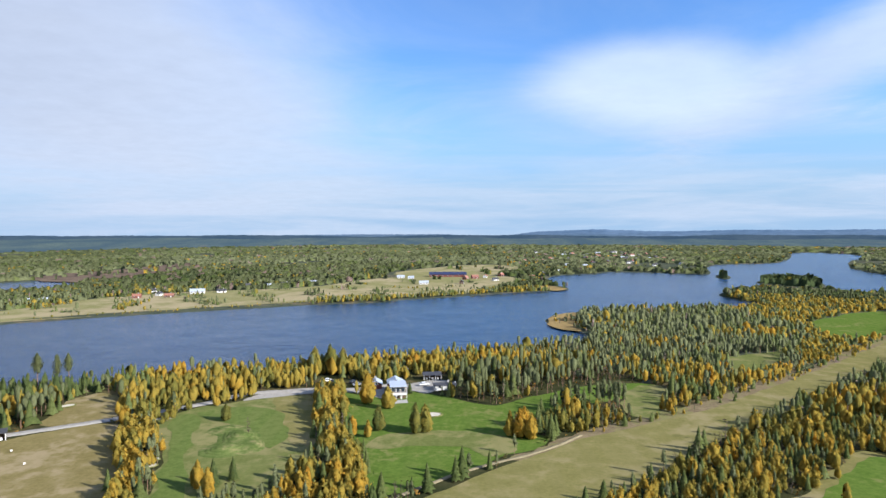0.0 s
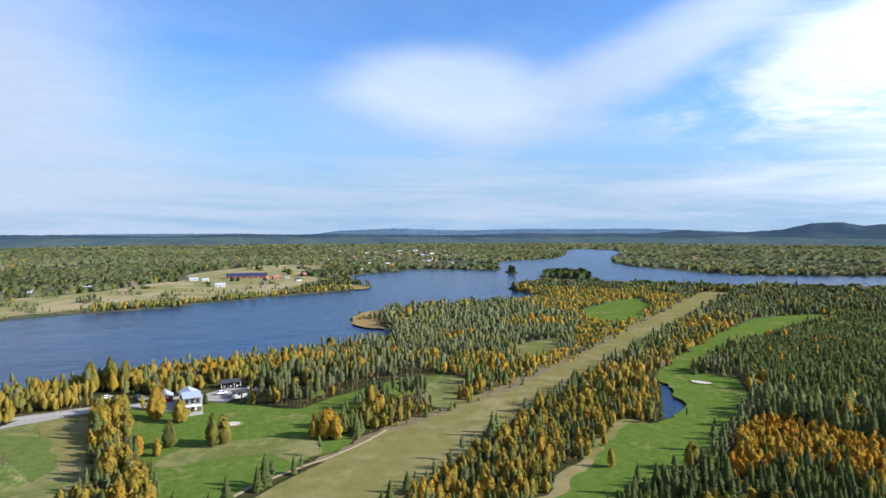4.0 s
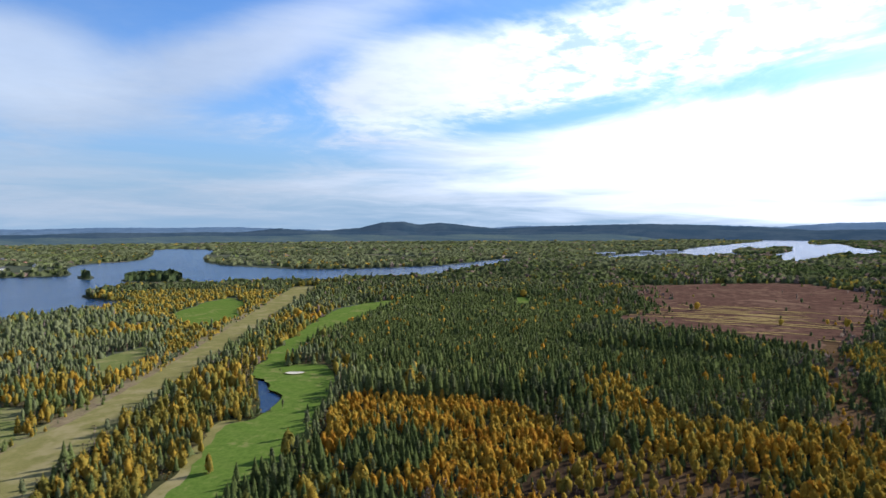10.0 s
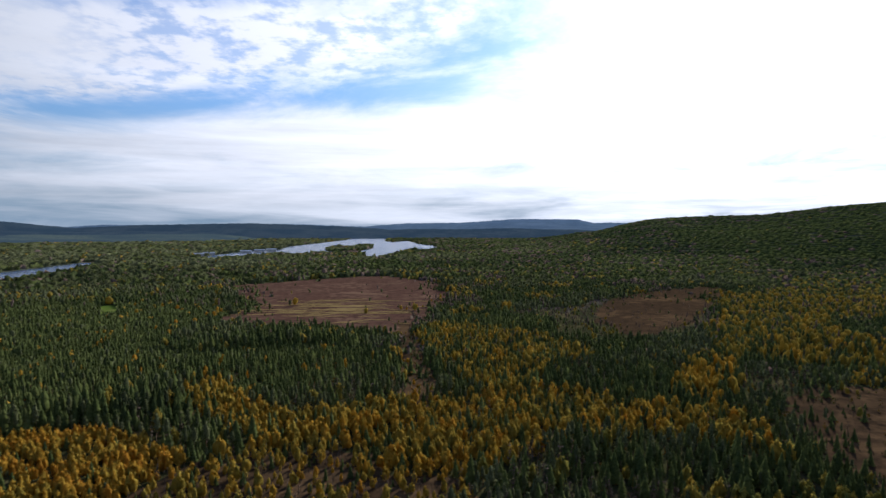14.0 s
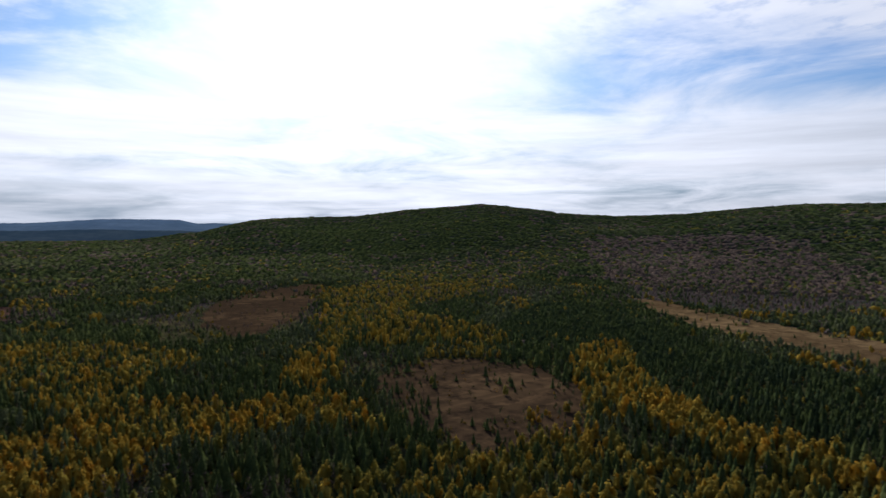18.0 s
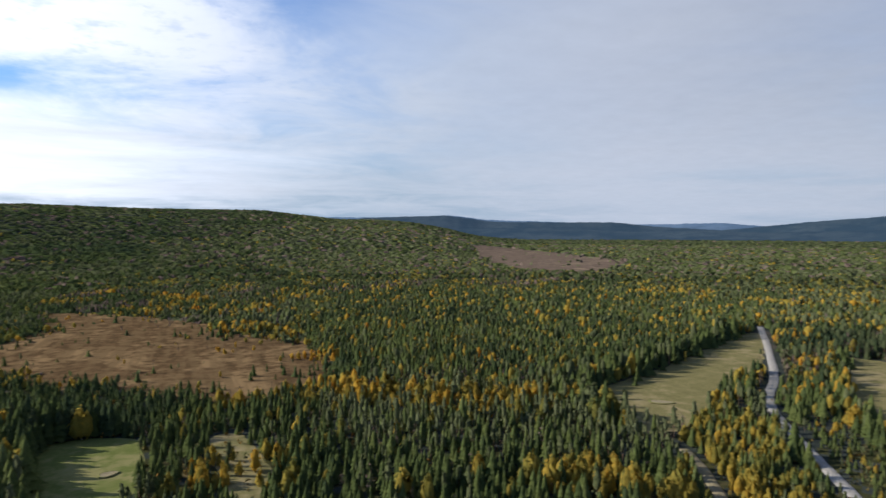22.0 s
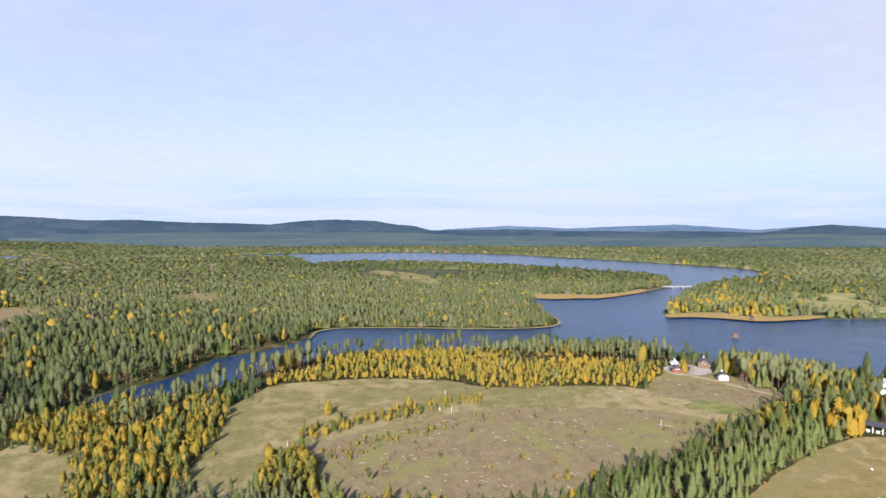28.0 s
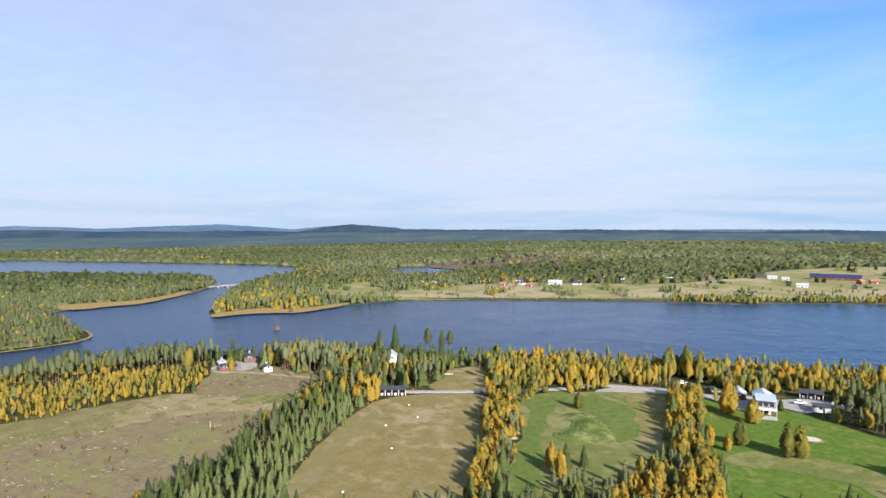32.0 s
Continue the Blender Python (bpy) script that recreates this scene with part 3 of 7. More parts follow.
WOODS = {
    "birch_orange": [(173, 172), (205, 168), (206, 120), (196, 92), (168, 63), (148, 50), (129, 49), (118, 119), (140, 150)],
    "birch_mix": [(168, 63), (221, 52), (244, 12), (245, -49), (209, -42), (148, 7), (130, 44), (129, 49)],
    "birch_right": [(253, -98), (295, -124), (469, -239), (249, -128), (231, -103)],
    "clump_k": [(404, 16), (435, -18), (356, -71), (273, -50), (241, -23), (314, 1)],
    "clump_y": [(355, -159), (610, -315), (540, -335), (375, -251), (306, -272), (255, -234), (318, -148)],
    "band_y": [(230, -253), (218, -285), (129, -196), (77, -207), (46, -188), (51, -158), (117, -178), (150, -171)],
    "front_y": [(157, -99), (148, -122), (115, -131), (97, -151), (48, -194), (29, -147), (130, -72)],
    "birch_strip": [(38, 153), (68, 177), (108, 210), (176, 233), (143, 184), (115, 166), (87, 161), (60, 128), (31, 138)],
    "west_strip": [(31, 195), (59, 239), (88, 255), (179, 298), (222, 320), (383, 459), (400, 515), (185, 295), (98, 218), (60, 198)],
    "penin_h": [(250, 565), (345, 665), (440, 525), (405, 475), (195, 311), (185, 328), (250, 415), (241, 511)],
    "penin_g_edge": [(81, 353), (94, 309), (195, 311), (176, 281), (105, 272), (72, 290)],
    "pines_club": [(-1, 272), (39, 308), (82, 307), (96, 263), (75, 231), (50, 235), (17, 222), (13, 235)],
    "river_birch": [(-263, -1), (-298, 13), (-318, 40), (-330, 62), (-331, 85), (-320, 128), (-300, 170), (-275, 205), (-259, 198), (-239, 187), (-216, 129), (-239, 91), (-235, 73), (-255, 44), (-260, 10)],
    "river_left": [(-245, -82), (-266, -51), (-264, -5), (-202, -8), (-172, -16), (-163, -34), (-161, -41), (-199, -55), (-212, -71)],
    "river_pines": [(-516, -171), (-566, -65), (-440, 45), (-344, 30), (-294, -15), (-261, -87)],
    "shore_pines": [(-307, 102), (-297, 163), (-272, 216), (-257, 204), (-280, 154), (-302, 100)],
    "young_spruce": [(-133, 80), (-144, 119), (-163, 182), (-165, 205), (-141, 179), (-120, 125), (-110, 94)],
    "birch_row": [(-72, 119), (-83, 149), (-95, 177), (-111, 206), (-106, 212), (-88, 177), (-78, 150), (-66, 121)],
    "golf_row": [(-61, 282), (-50, 294), (-47, 242), (-33, 205), (-23, 173), (-18, 154), (-23, 150), (-32, 178), (-43, 205)],
    "golf_front": [(-44, 141), (-43, 161), (-32, 178), (-21, 154), (-16, 141)],
    "shore_yellow": [(-176, 243), (-157, 252), (-129, 251), (-115, 280), (-73, 301), (-41, 310), (-34, 258), (-52, 249), (-81, 240), (-101, 225), (-108, 211), (-123, 234), (-141, 230), (-138, 206), (-141, 194)],
    "shore_mix": [(-188, 159), (-223, 195), (-218, 212), (-161, 245), (-137, 257), (-126, 241), (-137, 235), (-140, 226), (-132, 196), (-146, 186), (-164, 183)],
    "roadside": [(-145, -157), (-192, -182), (-182, -155), (-135, -92), (-123, -77), (-99, -97), (-116, -125)],
    "thicket": [(-190, -148), (-210, -131), (-170, -84), (-162, -75), (-142, -97), (-163, -124)],
    "island_road": [(-245, -201), (-267, -182), (-209, -143), (-186, -151)],
    "shade_spruce": [(197, 193), (277, 209), (361, 116), (379, 49), (278, 35), (234, 95), (199, 134), (182, 179)],
    "hill_bare_b": [(573, -141), (580, -190), (519, -211), (456, -205), (428, -138), (476, -117)],
    "north_pines": [(-1330, -440), (-1035, 90), (-635, 280), (-605, 465), (-510, 365), (-508, 222), (-361, 194), (-345, 173), (-386, 39), (-566, -65), (-516, -171)],
    "far_mix": [(-175, -2200), (-1025, -2275), (-1890, -1500), (-2085, -515), (-1185, -295), (-695, -550), (-330, -865), (-70, -855)],
    "wood_mid_birch": [(-83, -579), (-275, -675), (-500, -400), (-314, -298), (-156, -242), (-81, -277), (-52, -366)],
    "shore_farm": [(-302, 417), (-259, 444), (-211, 474), (-162, 497), (-109, 527), (-113, 548), (-168, 516), (-219, 491), (-272, 465), (-315, 436)],
    "shore_farm_b": [(-109, 527), (-43, 552), (3, 574), (60, 615), (65, 655), (5, 620), (-60, 605), (-116, 562)],
    "farm_clump": [(-290, 522), (-255, 565), (-280, 615), (-315, 575)],
    "reed_point": [(70, 630), (105, 725), (135, 700), (130, 655)],
    "point_d": [(-370, 280), (-443, 340), (-505, 425), (-445, 465), (-367, 389), (-351, 336), (-371, 314)],
    "bush_strip": [(-176, 10), (-192, 19), (-199, 34), (-205, 55), (-212, 84), (-203, 80), (-192, 44), (-177, 21)],
    "south_spruce": [(312, -267), (400, -410), (323, -414), (194, -328), (77, -312), (5, -280), (12, -220), (50, -209), (120, -203), (205, -272), (256, -244)],
    "grey_thicket": [(503, -56), (537, -160), (530, -234), (390, -172), (360, -92), (403, -52)],
    "dark_k": [(431, 5), (480, -20), (460, -91), (375, -74), (435, -18)],
    "mid_spruce": [(375, 372), (515, 390), (546, 204), (455, 143), (370, 161), (323, 147), (358, 37), (283, 27), (226, 76), (270, 112), (216, 140), (199, 198)],
    "mid_gold": [(269, 118), (273, 92), (219, 65), (236, 11), (286, 9), (341, 29), (343, 17), (237, 3), (200, 17), (193, 57), (217, 82)],
    "hill_bare": [(1125, -1260), (970, -1505), (665, -1530), (525, -1265), (325, -990), (190, -600), (224, -469), (405, -520), (715, -865)],
    "hill_gold": [(880, -35), (1735, -295), (1740, -655), (1670, -845), (935, -475), (815, -240)],
    "hill_gold_b": [(444, -207), (725, -405), (1005, -675), (985, -940), (1355, -1440), (1295, -1535), (910, -1040), (620, -610), (525, -465), (416, -278)],
    "hill_dark": [(1985, -770), (2190, -1230), (1765, -1410), (1475, -1510), (1060, -1050), (1055, -705), (1385, -555)],
    "lake_row": [(-229, 202), (-212, 207), (-195, 210), (-187, 223), (-196, 242), (-223, 241), (-244, 224), (-243, 213)],
    "farm_bank": [(-341, 460), (-271, 507), (-183, 551), (-125, 582), (-125, 615), (-185, 580), (-300, 518), (-350, 480)],
    "farm_bank_b": [(-125, 582), (-50, 605), (5, 645), (75, 690), (145, 715), (115, 760), (60, 715), (5, 665), (-125, 615)],
    "bog_scrub": [(157, 80), (185, 70), (189, 41), (188, 16), (169, 16), (170, -7), (150, -12), (132, 20), (136, 75)],
    "bank_pines": [(-331, 130), (-343, 79), (-341, 47), (-327, 27), (-308, 4), (-284, -15), (-279, -9), (-300, 11), (-318, 34), (-330, 50), (-332, 80), (-321, 128)],
    "gold_near": [(175, 18), (197, -1), (240, -23), (248, -47), (191, -39), (166, -7), (161, 15)],
    "gold_band": [(245, -51), (231, -77), (231, -118), (196, -101), (194, -74), (201, -42)],
    "gold_clump": [(352, 9), (425, -25), (389, -74), (311, -62), (252, -33), (285, -12)],
    "gold_dot": [(252, -96), (297, -122), (268, -123), (241, -109)],
    "gold_far": [(409, -178), (448, -215), (394, -201), (314, -161), (347, -159)],
    "gold_front": [(207, -6), (253, -30), (252, -53), (227, -87), (204, -116), (180, -102), (199, -77), (198, -38), (183, -16)],
    "gold_row": [(230, -258), (231, -302), (154, -222), (109, -201), (96, -178), (115, -178), (153, -189), (194, -221)],
    "gold_mid": [(375, -165), (615, -304), (580, -378), (392, -256), (311, -161)],
    "near_mix": [(155, -82), (152, -136), (126, -144), (92, -170), (87, -161), (130, -69)],
    "cut_clump": [(-164, -2), (-191, 4), (-199, 13), (-170, 17), (-158, 17)],
    "road_thicket": [(-204, -159), (-219, -152), (-215, -124), (-189, -87), (-172, -73), (-163, -82), (-164, -106), (-182, -136)],
    "spruce_knoll": [(133, 135), (154, 140), (165, 124), (156, 111), (133, 104), (120, 118)],
    "bush_line": [(-199, 13), (-210, 33), (-218, 60), (-227, 90), (-236, 94), (-230, 63), (-221, 35), (-212, 14)],
    "lake_row_b": [(-324, 33), (-304, 7), (-280, -13), (-252, -36), (-234, -47), (-223, -45), (-240, -32), (-267, -10), (-288, 9), (-307, 34)],
}
ROAD_SOUTH = [(-365, -317), (-310, -264), (-248, -206), (-209, -179), (-180, -140), (-158, -108), (-139, -81)]
ROAD_LAKE = [(-151, 208), (-133, 219), (-114, 233), (-94, 248), (-85, 264), (-59, 267), (-36, 269), (-22, 279), (-6, 268)]
PATH_STRIP = [(-14, 158), (7, 178), (31, 192), (47, 208)]
ROAD_CABIN = [(-251, 190), (-230, 199), (-211, 203), (-193, 208)]
PATH_CUT = [(-141, -150), (-135, -136), (-125, -120), (-115, -103)]
# skyline: bearing and height in degrees
NEAR_RIDGE = [(257.1, 0.57), (255.7, 0.23), (252.3, 0.55), (248.9, 0.75), (242.1, 0.96), (236.4, 1.72), (230.3, 2.09), (223.7, 1.37), (223.6, 1.24), (218.1, 1.03), (218.0, 1.03), (211.8, 1.16), (203.5, 1.81), (192.3, 2.01), (184.0, 1.63), (174.3, 1.62), (168.0, 0.9), (163.1, 0.88), (157.7, 1.09), (154.3, 0.67)]
FAR_RIDGE = [(359.2, -0.39), (354.4, -0.55), (351.3, -0.13), (345.8, 0.06), (340.0, -0.15), (335.1, -0.01), (329.0, -0.03), (323.7, 0.01), (319.7, -0.15), (315.7, -0.3), (312.8, -0.06), (311.4, 0.24), (309.6, 0.48), (307.6, 0.18), (305.6, 0.36), (303.9, 0.12), (300.7, -0.12), (298.1, 0.06), (294.4, -0.0), (292.5, 0.1), (285.9, 0.15), (280.7, 0.05), (276.5, -0.11), (272.8, 0.2), (267.7, 0.25), (262.7, 0.59), (257.1, 0.57), (255.7, 0.23), (168.0, 0.9), (163.1, 0.88), (157.7, 1.09), (154.3, 0.67), (140.9, 0.22), (134.1, 0.32), (130.5, 0.05), (124.5, 0.65), (118.8, 1.02), (114.4, 0.7), (112.3, 0.55), (110.2, 0.76), (101.7, 0.13), (93.6, -0.14), (89.7, -0.27), (84.6, 0.09), (79.8, -0.0)]
FAR_RIDGE += [(75.1, -0.84), (72.7, -0.36), (66.9, -0.01), (61.3, -0.24), (52.1, 0.12), (45.9, -0.33), (40.3, 0.1), (36.5, -0.2), (35.7, -0.38), (32.1, -0.36), (31.3, -0.47), (26.1, -0.4), (17.5, -0.49), (12.6, -0.4), (4.4, -0.37)]

DARK_HILLS = [(330, -1.2), (327.4, -0.87), (323.7, -0.45), (320.2, -0.1), (317.2, -0.41), (312.8, -0.06), (311, 0.4), (309.1, 0.5), (307.4, 0.2), (305.6, 0.38), (302.7, 0.06), (300.3, -0.2), (294.6, 0.06), (286.3, 0.2), (277.9, -0.12), (272.8, -0.5), (268, -1.2),
              (170, -0.2), (165.7, 0.86), (158.1, 1.08), (153.8, 0.5), (149.2, 0.44), (143, 0.42), (139.5, 0.05), (134, -0.3), (130.4, 0.1), (126.4, 0.5), (124, 0.68), (121.6, 0.93), (118.3, 1.1), (116.6, 0.88), (111.9, 0.58), (109.2, 0.78), (106.2, 0.63), (103, 0.43), (99.2, 0.46), (95.3, 0.26), (91.5, 0.2), (88.4, 0.1), (85.6, 0.43), (82.6, 0.57), (79.2, 0.45), (77.6, 0.15), (75.6, 0.0), (73.9, -0.42), (71, -0.6), (68, -0.9), (50, -0.9), (46.2, -0.7), (43, -0.18), (40.6, 0.12), (37.9, -0.12), (34.6, -0.48), (31, -0.69), (27, -1.2)]

from mathutils.geometry import tessellate_polygon


def curve(points, rounds=2):
    """Corner-cutting: a soft closed outline through a few plan points."""
    p = np.array(points, float)
    for _ in range(rounds):
        q = np.roll(p, -1, 0)
        p = np.stack([0.78 * p + 0.22 * q, 0.22 * p + 0.78 * q], 1).reshape(-1, 2)
    return p


def inside(poly, x, y):
    """Which of the points lie in the outline."""
    out = np.zeros(len(x), bool)
    lo, hi = poly.min(0), poly.max(0)
    k = np.where((x > lo[0]) & (x < hi[0]) & (y > lo[1]) & (y < hi[1]))[0]
    if not len(k):
        return out
    px, py, r = x[k], y[k], np.zeros(len(k), bool)
    for (ax, ay), (bx, by) in zip(poly, np.roll(poly, -1, 0)):
        if ay != by:
            r ^= ((ay > py) != (by > py)) & (px < (bx - ax) * (py - ay) / (by - ay) + ax)
    out[k] = r
    return out


def distance(poly, x, y):
    """Distance to the outline."""
    d = np.full(len(x), 1e9)
    for (ax, ay), (bx, by) in zip(poly, np.roll(poly, -1, 0)):
        l2 = (bx - ax) ** 2 + (by - ay) ** 2 + 1e-9
        s = np.clip(((x - ax) * (bx - ax) + (y - ay) * (by - ay)) / l2, 0, 1)
        d = np.minimum(d, np.hypot(x - ax - s * (bx - ax), y - ay - s * (by - ay)))
    return d


def frayed(p, amount, step):
    """The outline with a natural, uneven edge."""
    out = []
    for a, b in zip(p, np.roll(p, -1, 0)):
        m = max(1, int(np.hypot(*(b - a)) / step))
        out += [a + (b - a) * k / m for k in range(m)]
    q = np.array(out)
    nx = np.array([noise.fractal((x / (step * 4), y / (step * 4), 0.3), 0.9, 2.1, 4) for x, y in q])
    ny = np.array([noise.fractal((x / (step * 4), y / (step * 4), 7.7), 0.9, 2.1, 4) for x, y in q])
    return q + amount * np.stack([nx, ny], 1)


LAKES = {k: curve(v, 1) for k, v in LAKES.items()}
ISLES = {k: curve(v, 2) for k, v in ISLES.items()}
FRAY = {"fairway_w": 2.5, "green_w": 2.5, "parking": 0.8, "range_bare": 3.0, "far_bog_a": 26.0, "far_bog_b": 20.0, "far_bog_c": 20.0, "hill_fairway": 3.0, "bog_main": 9.0, "bog_mid": 7.0, "bog_left": 9.0, "bog_strip": 8.0, "bog_path": 5.0, "clearcut": 2.0, "golf_rough": 2.0, "sand_spot": 0.6, "sand_bend": 0.5, "cabin_yard": 0.6, "putting_green": 0.8, "runway": 1.2, "range": 1.0, "golf_west": 2.0, "golf_east": 2.0, "farmland": 5.0}
PATCHES = {k: frayed(curve(v, 2), FRAY.get(k, 3.0 if abs(v[0][0]) + abs(v[0][1]) < 500 else 6.0), 3.0 if np.hypot(*v[0]) < 450 else 8.0) for k, v in PATCHES.items()}
WOODS = {k: curve(v, 1) for k, v in WOODS.items()}


def wet(x, y):
    """Signed distance: positive on water."""
    best = np.full(len(x), -1e9)
    for p in LAKES.values():
        lo, hi = p.min(0) - 60, p.max(0) + 60
        k = np.where((x > lo[0]) & (x < hi[0]) & (y > lo[1]) & (y < hi[1]))[0]
        if len(k):
            d = distance(p, x[k], y[k]) * np.where(inside(p, x[k], y[k]), 1, -1)
            best[k] = np.maximum(best[k], d)
    for p in ISLES.values():
        lo, hi = p.min(0) - 60, p.max(0) + 60
        k = np.where((x > lo[0]) & (x < hi[0]) & (y > lo[1]) & (y < hi[1]))[0]
        if len(k):
            d = distance(p, x[k], y[k]) * np.where(inside(p, x[k], y[k]), -1, 1)
            best[k] = np.minimum(best[k], d)
    return best


def ramp01(v, lo, hi):
    t = np.clip((v - lo) / (hi - lo), 0, 1)
    return t * t * (3 - 2 * t)


def ridge(az, table):
    a = np.array([p[0] for p in table][::-1])
    e = np.array([p[1] for p in table][::-1])
    return np.interp(az % 360, a, e, period=360)


def wobble(az, seed, amount):
    return amount * (np.sin(az * 1.7 + seed) + 0.6 * np.sin(az * 4.3 + 2 * seed) + 0.35 * np.sin(az * 9.1 + 3 * seed))


EYE = 70.0
RIDGE_R = 2900.0


def relief(x, y):
    """Height of dry land: level near the airstrip, a long wooded hill to the south."""
    r = np.hypot(x, y)
    az = np.degrees(np.arctan2(-x, y)) % 360
    el = ridge(az, NEAR_RIDGE)
    top = EYE + np.tan(np.radians(el)) * RIDGE_R - 12
    side = ramp01(az, 150, 166) * (1 - ramp01(az, 250, 262))
    far_end = 1 - 0.8 * ramp01(r, RIDGE_R, RIDGE_R + 1500)
    t = ramp01(r, 1000, RIDGE_R)
    humps = 6 * np.sin(x / 190 + 1) * np.sin(y / 230) * ramp01(r, 1100, 1600)
    return np.maximum(0, top) * t * side * far_end + humps * side


def lin(name, verts, faces, mats, index=None, tint=None, smooth=False, normals=None):
    """A mesh object from arrays of triangles (n, 3) or quads (n, 4)."""
    me = bpy.data.meshes.new(name)
    v, f = np.asarray(verts, np.float32), np.asarray(faces, np.int32)
    k = f.shape[1]
    me.vertices.add(len(v))
    me.vertices.foreach_set("co", v.ravel())
    me.loops.add(f.size)
    me.loops.foreach_set("vertex_index", f.ravel())
    me.polygons.add(len(f))
    me.polygons.foreach_set("loop_start", np.arange(0, f.size, k, dtype=np.int32))
    for m in mats:
        me.materials.append(m)
    if index is not None:
        me.polygons.foreach_set("material_index", np.asarray(index, np.int32))
    if smooth:
        me.polygons.foreach_set("use_smooth", np.ones(len(f), bool))
    if tint is not None:
        me.attributes.new("tint", "FLOAT", "POINT").data.foreach_set("value", np.asarray(tint, np.float32))
    me.update(calc_edges=True)
    if normals is not None:
        me.polygons.foreach_set("use_smooth", np.ones(len(f), bool))
        me.normals_split_custom_set_from_vertices(np.asarray(normals, np.float32))
    return me


def rounded(v, kind, f=None):
    """Normals of a crown taken as one soft body, with a share of its own lumps and boughs."""
    top = {"spruce": 0.0, "birch": 0.22, "pine": 0.3}.get(kind, 0.2)
    r = np.hypot(v[:, 0], v[:, 1])
    up = np.maximum((v[:, 2] - 4.6) * top, -0.3) + (0.4 * r + 0.3 if kind == "spruce" else 0.55)
    n = np.stack([v[:, 0], v[:, 1], up], 1)
    n /= np.linalg.norm(n, axis=1)[:, None] + 1e-6
    if f is not None:
        g = np.cross(v[f[:, 1]] - v[f[:, 0]], v[f[:, 2]] - v[f[:, 0]])
        own = np.zeros_like(v)
        for c in range(3):
            np.add.at(own, f[:, c], g)
        own /= np.linalg.norm(own, axis=1)[:, None] + 1e-6
        own *= np.where((own * n).sum(1) < 0, -1, 1)[:, None]
        n = n * 0.42 + own * 0.58
    return n / (np.linalg.norm(n, axis=1)[:, None] + 1e-6)


# ---------------------------------------------------------------- ground, water, distant hills
SPOKES = 480
rings = np.concatenate([[30], 110 * 1.0262 ** np.arange(0, 148)])
rings = rings[rings < 4980]
rings = np.concatenate([rings, [4985.0]])
ang = np.linspace(0, 2 * math.pi, SPOKES, endpoint=False)
gx = (rings[:, None] * np.sin(ang)).ravel()
gy = (rings[:, None] * np.cos(ang)).ravel()
depth = wet(gx, gy)
land = relief(gx, gy)
gz = np.where(depth > -7, np.clip(-0.8 - 0.12 * depth, -4, 0), 0) + land * (depth < -20)
i = np.arange(len(rings) - 1)[:, None] * SPOKES + np.arange(SPOKES)
j = np.arange(len(rings) - 1)[:, None] * SPOKES + (np.arange(SPOKES) + 1) % SPOKES
quads = np.stack([i, i + SPOKES, j + SPOKES, j], -1).reshape(-1, 4)
mid_x, mid_y = gx[quads].mean(1), gy[quads].mean(1)
uneven = 60 * np.sin(mid_x / 97) + 50 * np.sin(mid_y / 71 + 1) + np.random.RandomState(2).normal(0, 25, len(quads))
kind_floor = np.where((mid_y + 0.2 * mid_x + uneven < -250) & (mid_x > -700), 1, np.where((mid_y + uneven > 330) | (mid_x + uneven < -420), 2, 0))
for key in ("hill_bare", "hill_bare_b"):
    kind_floor[inside(WOODS[key], mid_x + 0.9 * uneven, mid_y + 0.9 * uneven)] = 3
ground = new("ground", lin("ground", np.stack([gx, gy, gz], 1), quads, [FLOOR, MOSS_FLOOR, PINE_FLOOR, HEATHER], index=kind_floor, smooth=True))
tagged(ground, "mossy brown forest floor reaching to the horizon", "ground", kind="structure")
m_disc = bmesh.new()
bmesh.ops.create_circle(m_disc, cap_ends=True, segments=40, radius=31)
disc = bpy.data.meshes.new("ground_centre")
m_disc.to_mesh(disc)
disc.materials.append(FLOOR)
tagged(new("ground_centre", disc), "forest floor straight below the viewpoint", "ground", kind="structure")


def flat_mesh(name, outline, z, mat):
    """A level patch with the given outline, on the land."""
    p = [Vector((a, b, 0)) for a, b in outline]
    tris = tessellate_polygon([p])
    tris = [t if (p[t[1]] - p[t[0]]).cross(p[t[2]] - p[t[0]]).z > 0 else (t[0], t[2], t[1]) for t in tris]
    v = np.array([(a, b, z) for a, b in outline])
    v[:, 2] += relief(v[:, 0], v[:, 1]) * (np.hypot(v[:, 0], v[:, 1]) > 1000)
    return lin(name, v, np.array(tris), [mat])


for rank, (key, p) in enumerate(LAKES.items()):
    lo, hi = p.min(0) - 25, p.max(0) + 25
    box = np.array([(lo[0], lo[1]), (hi[0], lo[1]), (hi[0], hi[1]), (lo[0], hi[1])])
    v = np.column_stack([box, np.full(4, -0.8 + 0.02 * rank)])
    name = "water_" + key
    tagged(new(name, lin(name, v, np.array([[0, 1, 2, 3]]), [WATER])), "calm dark blue lake water with light ripples", "water", kind="structure")

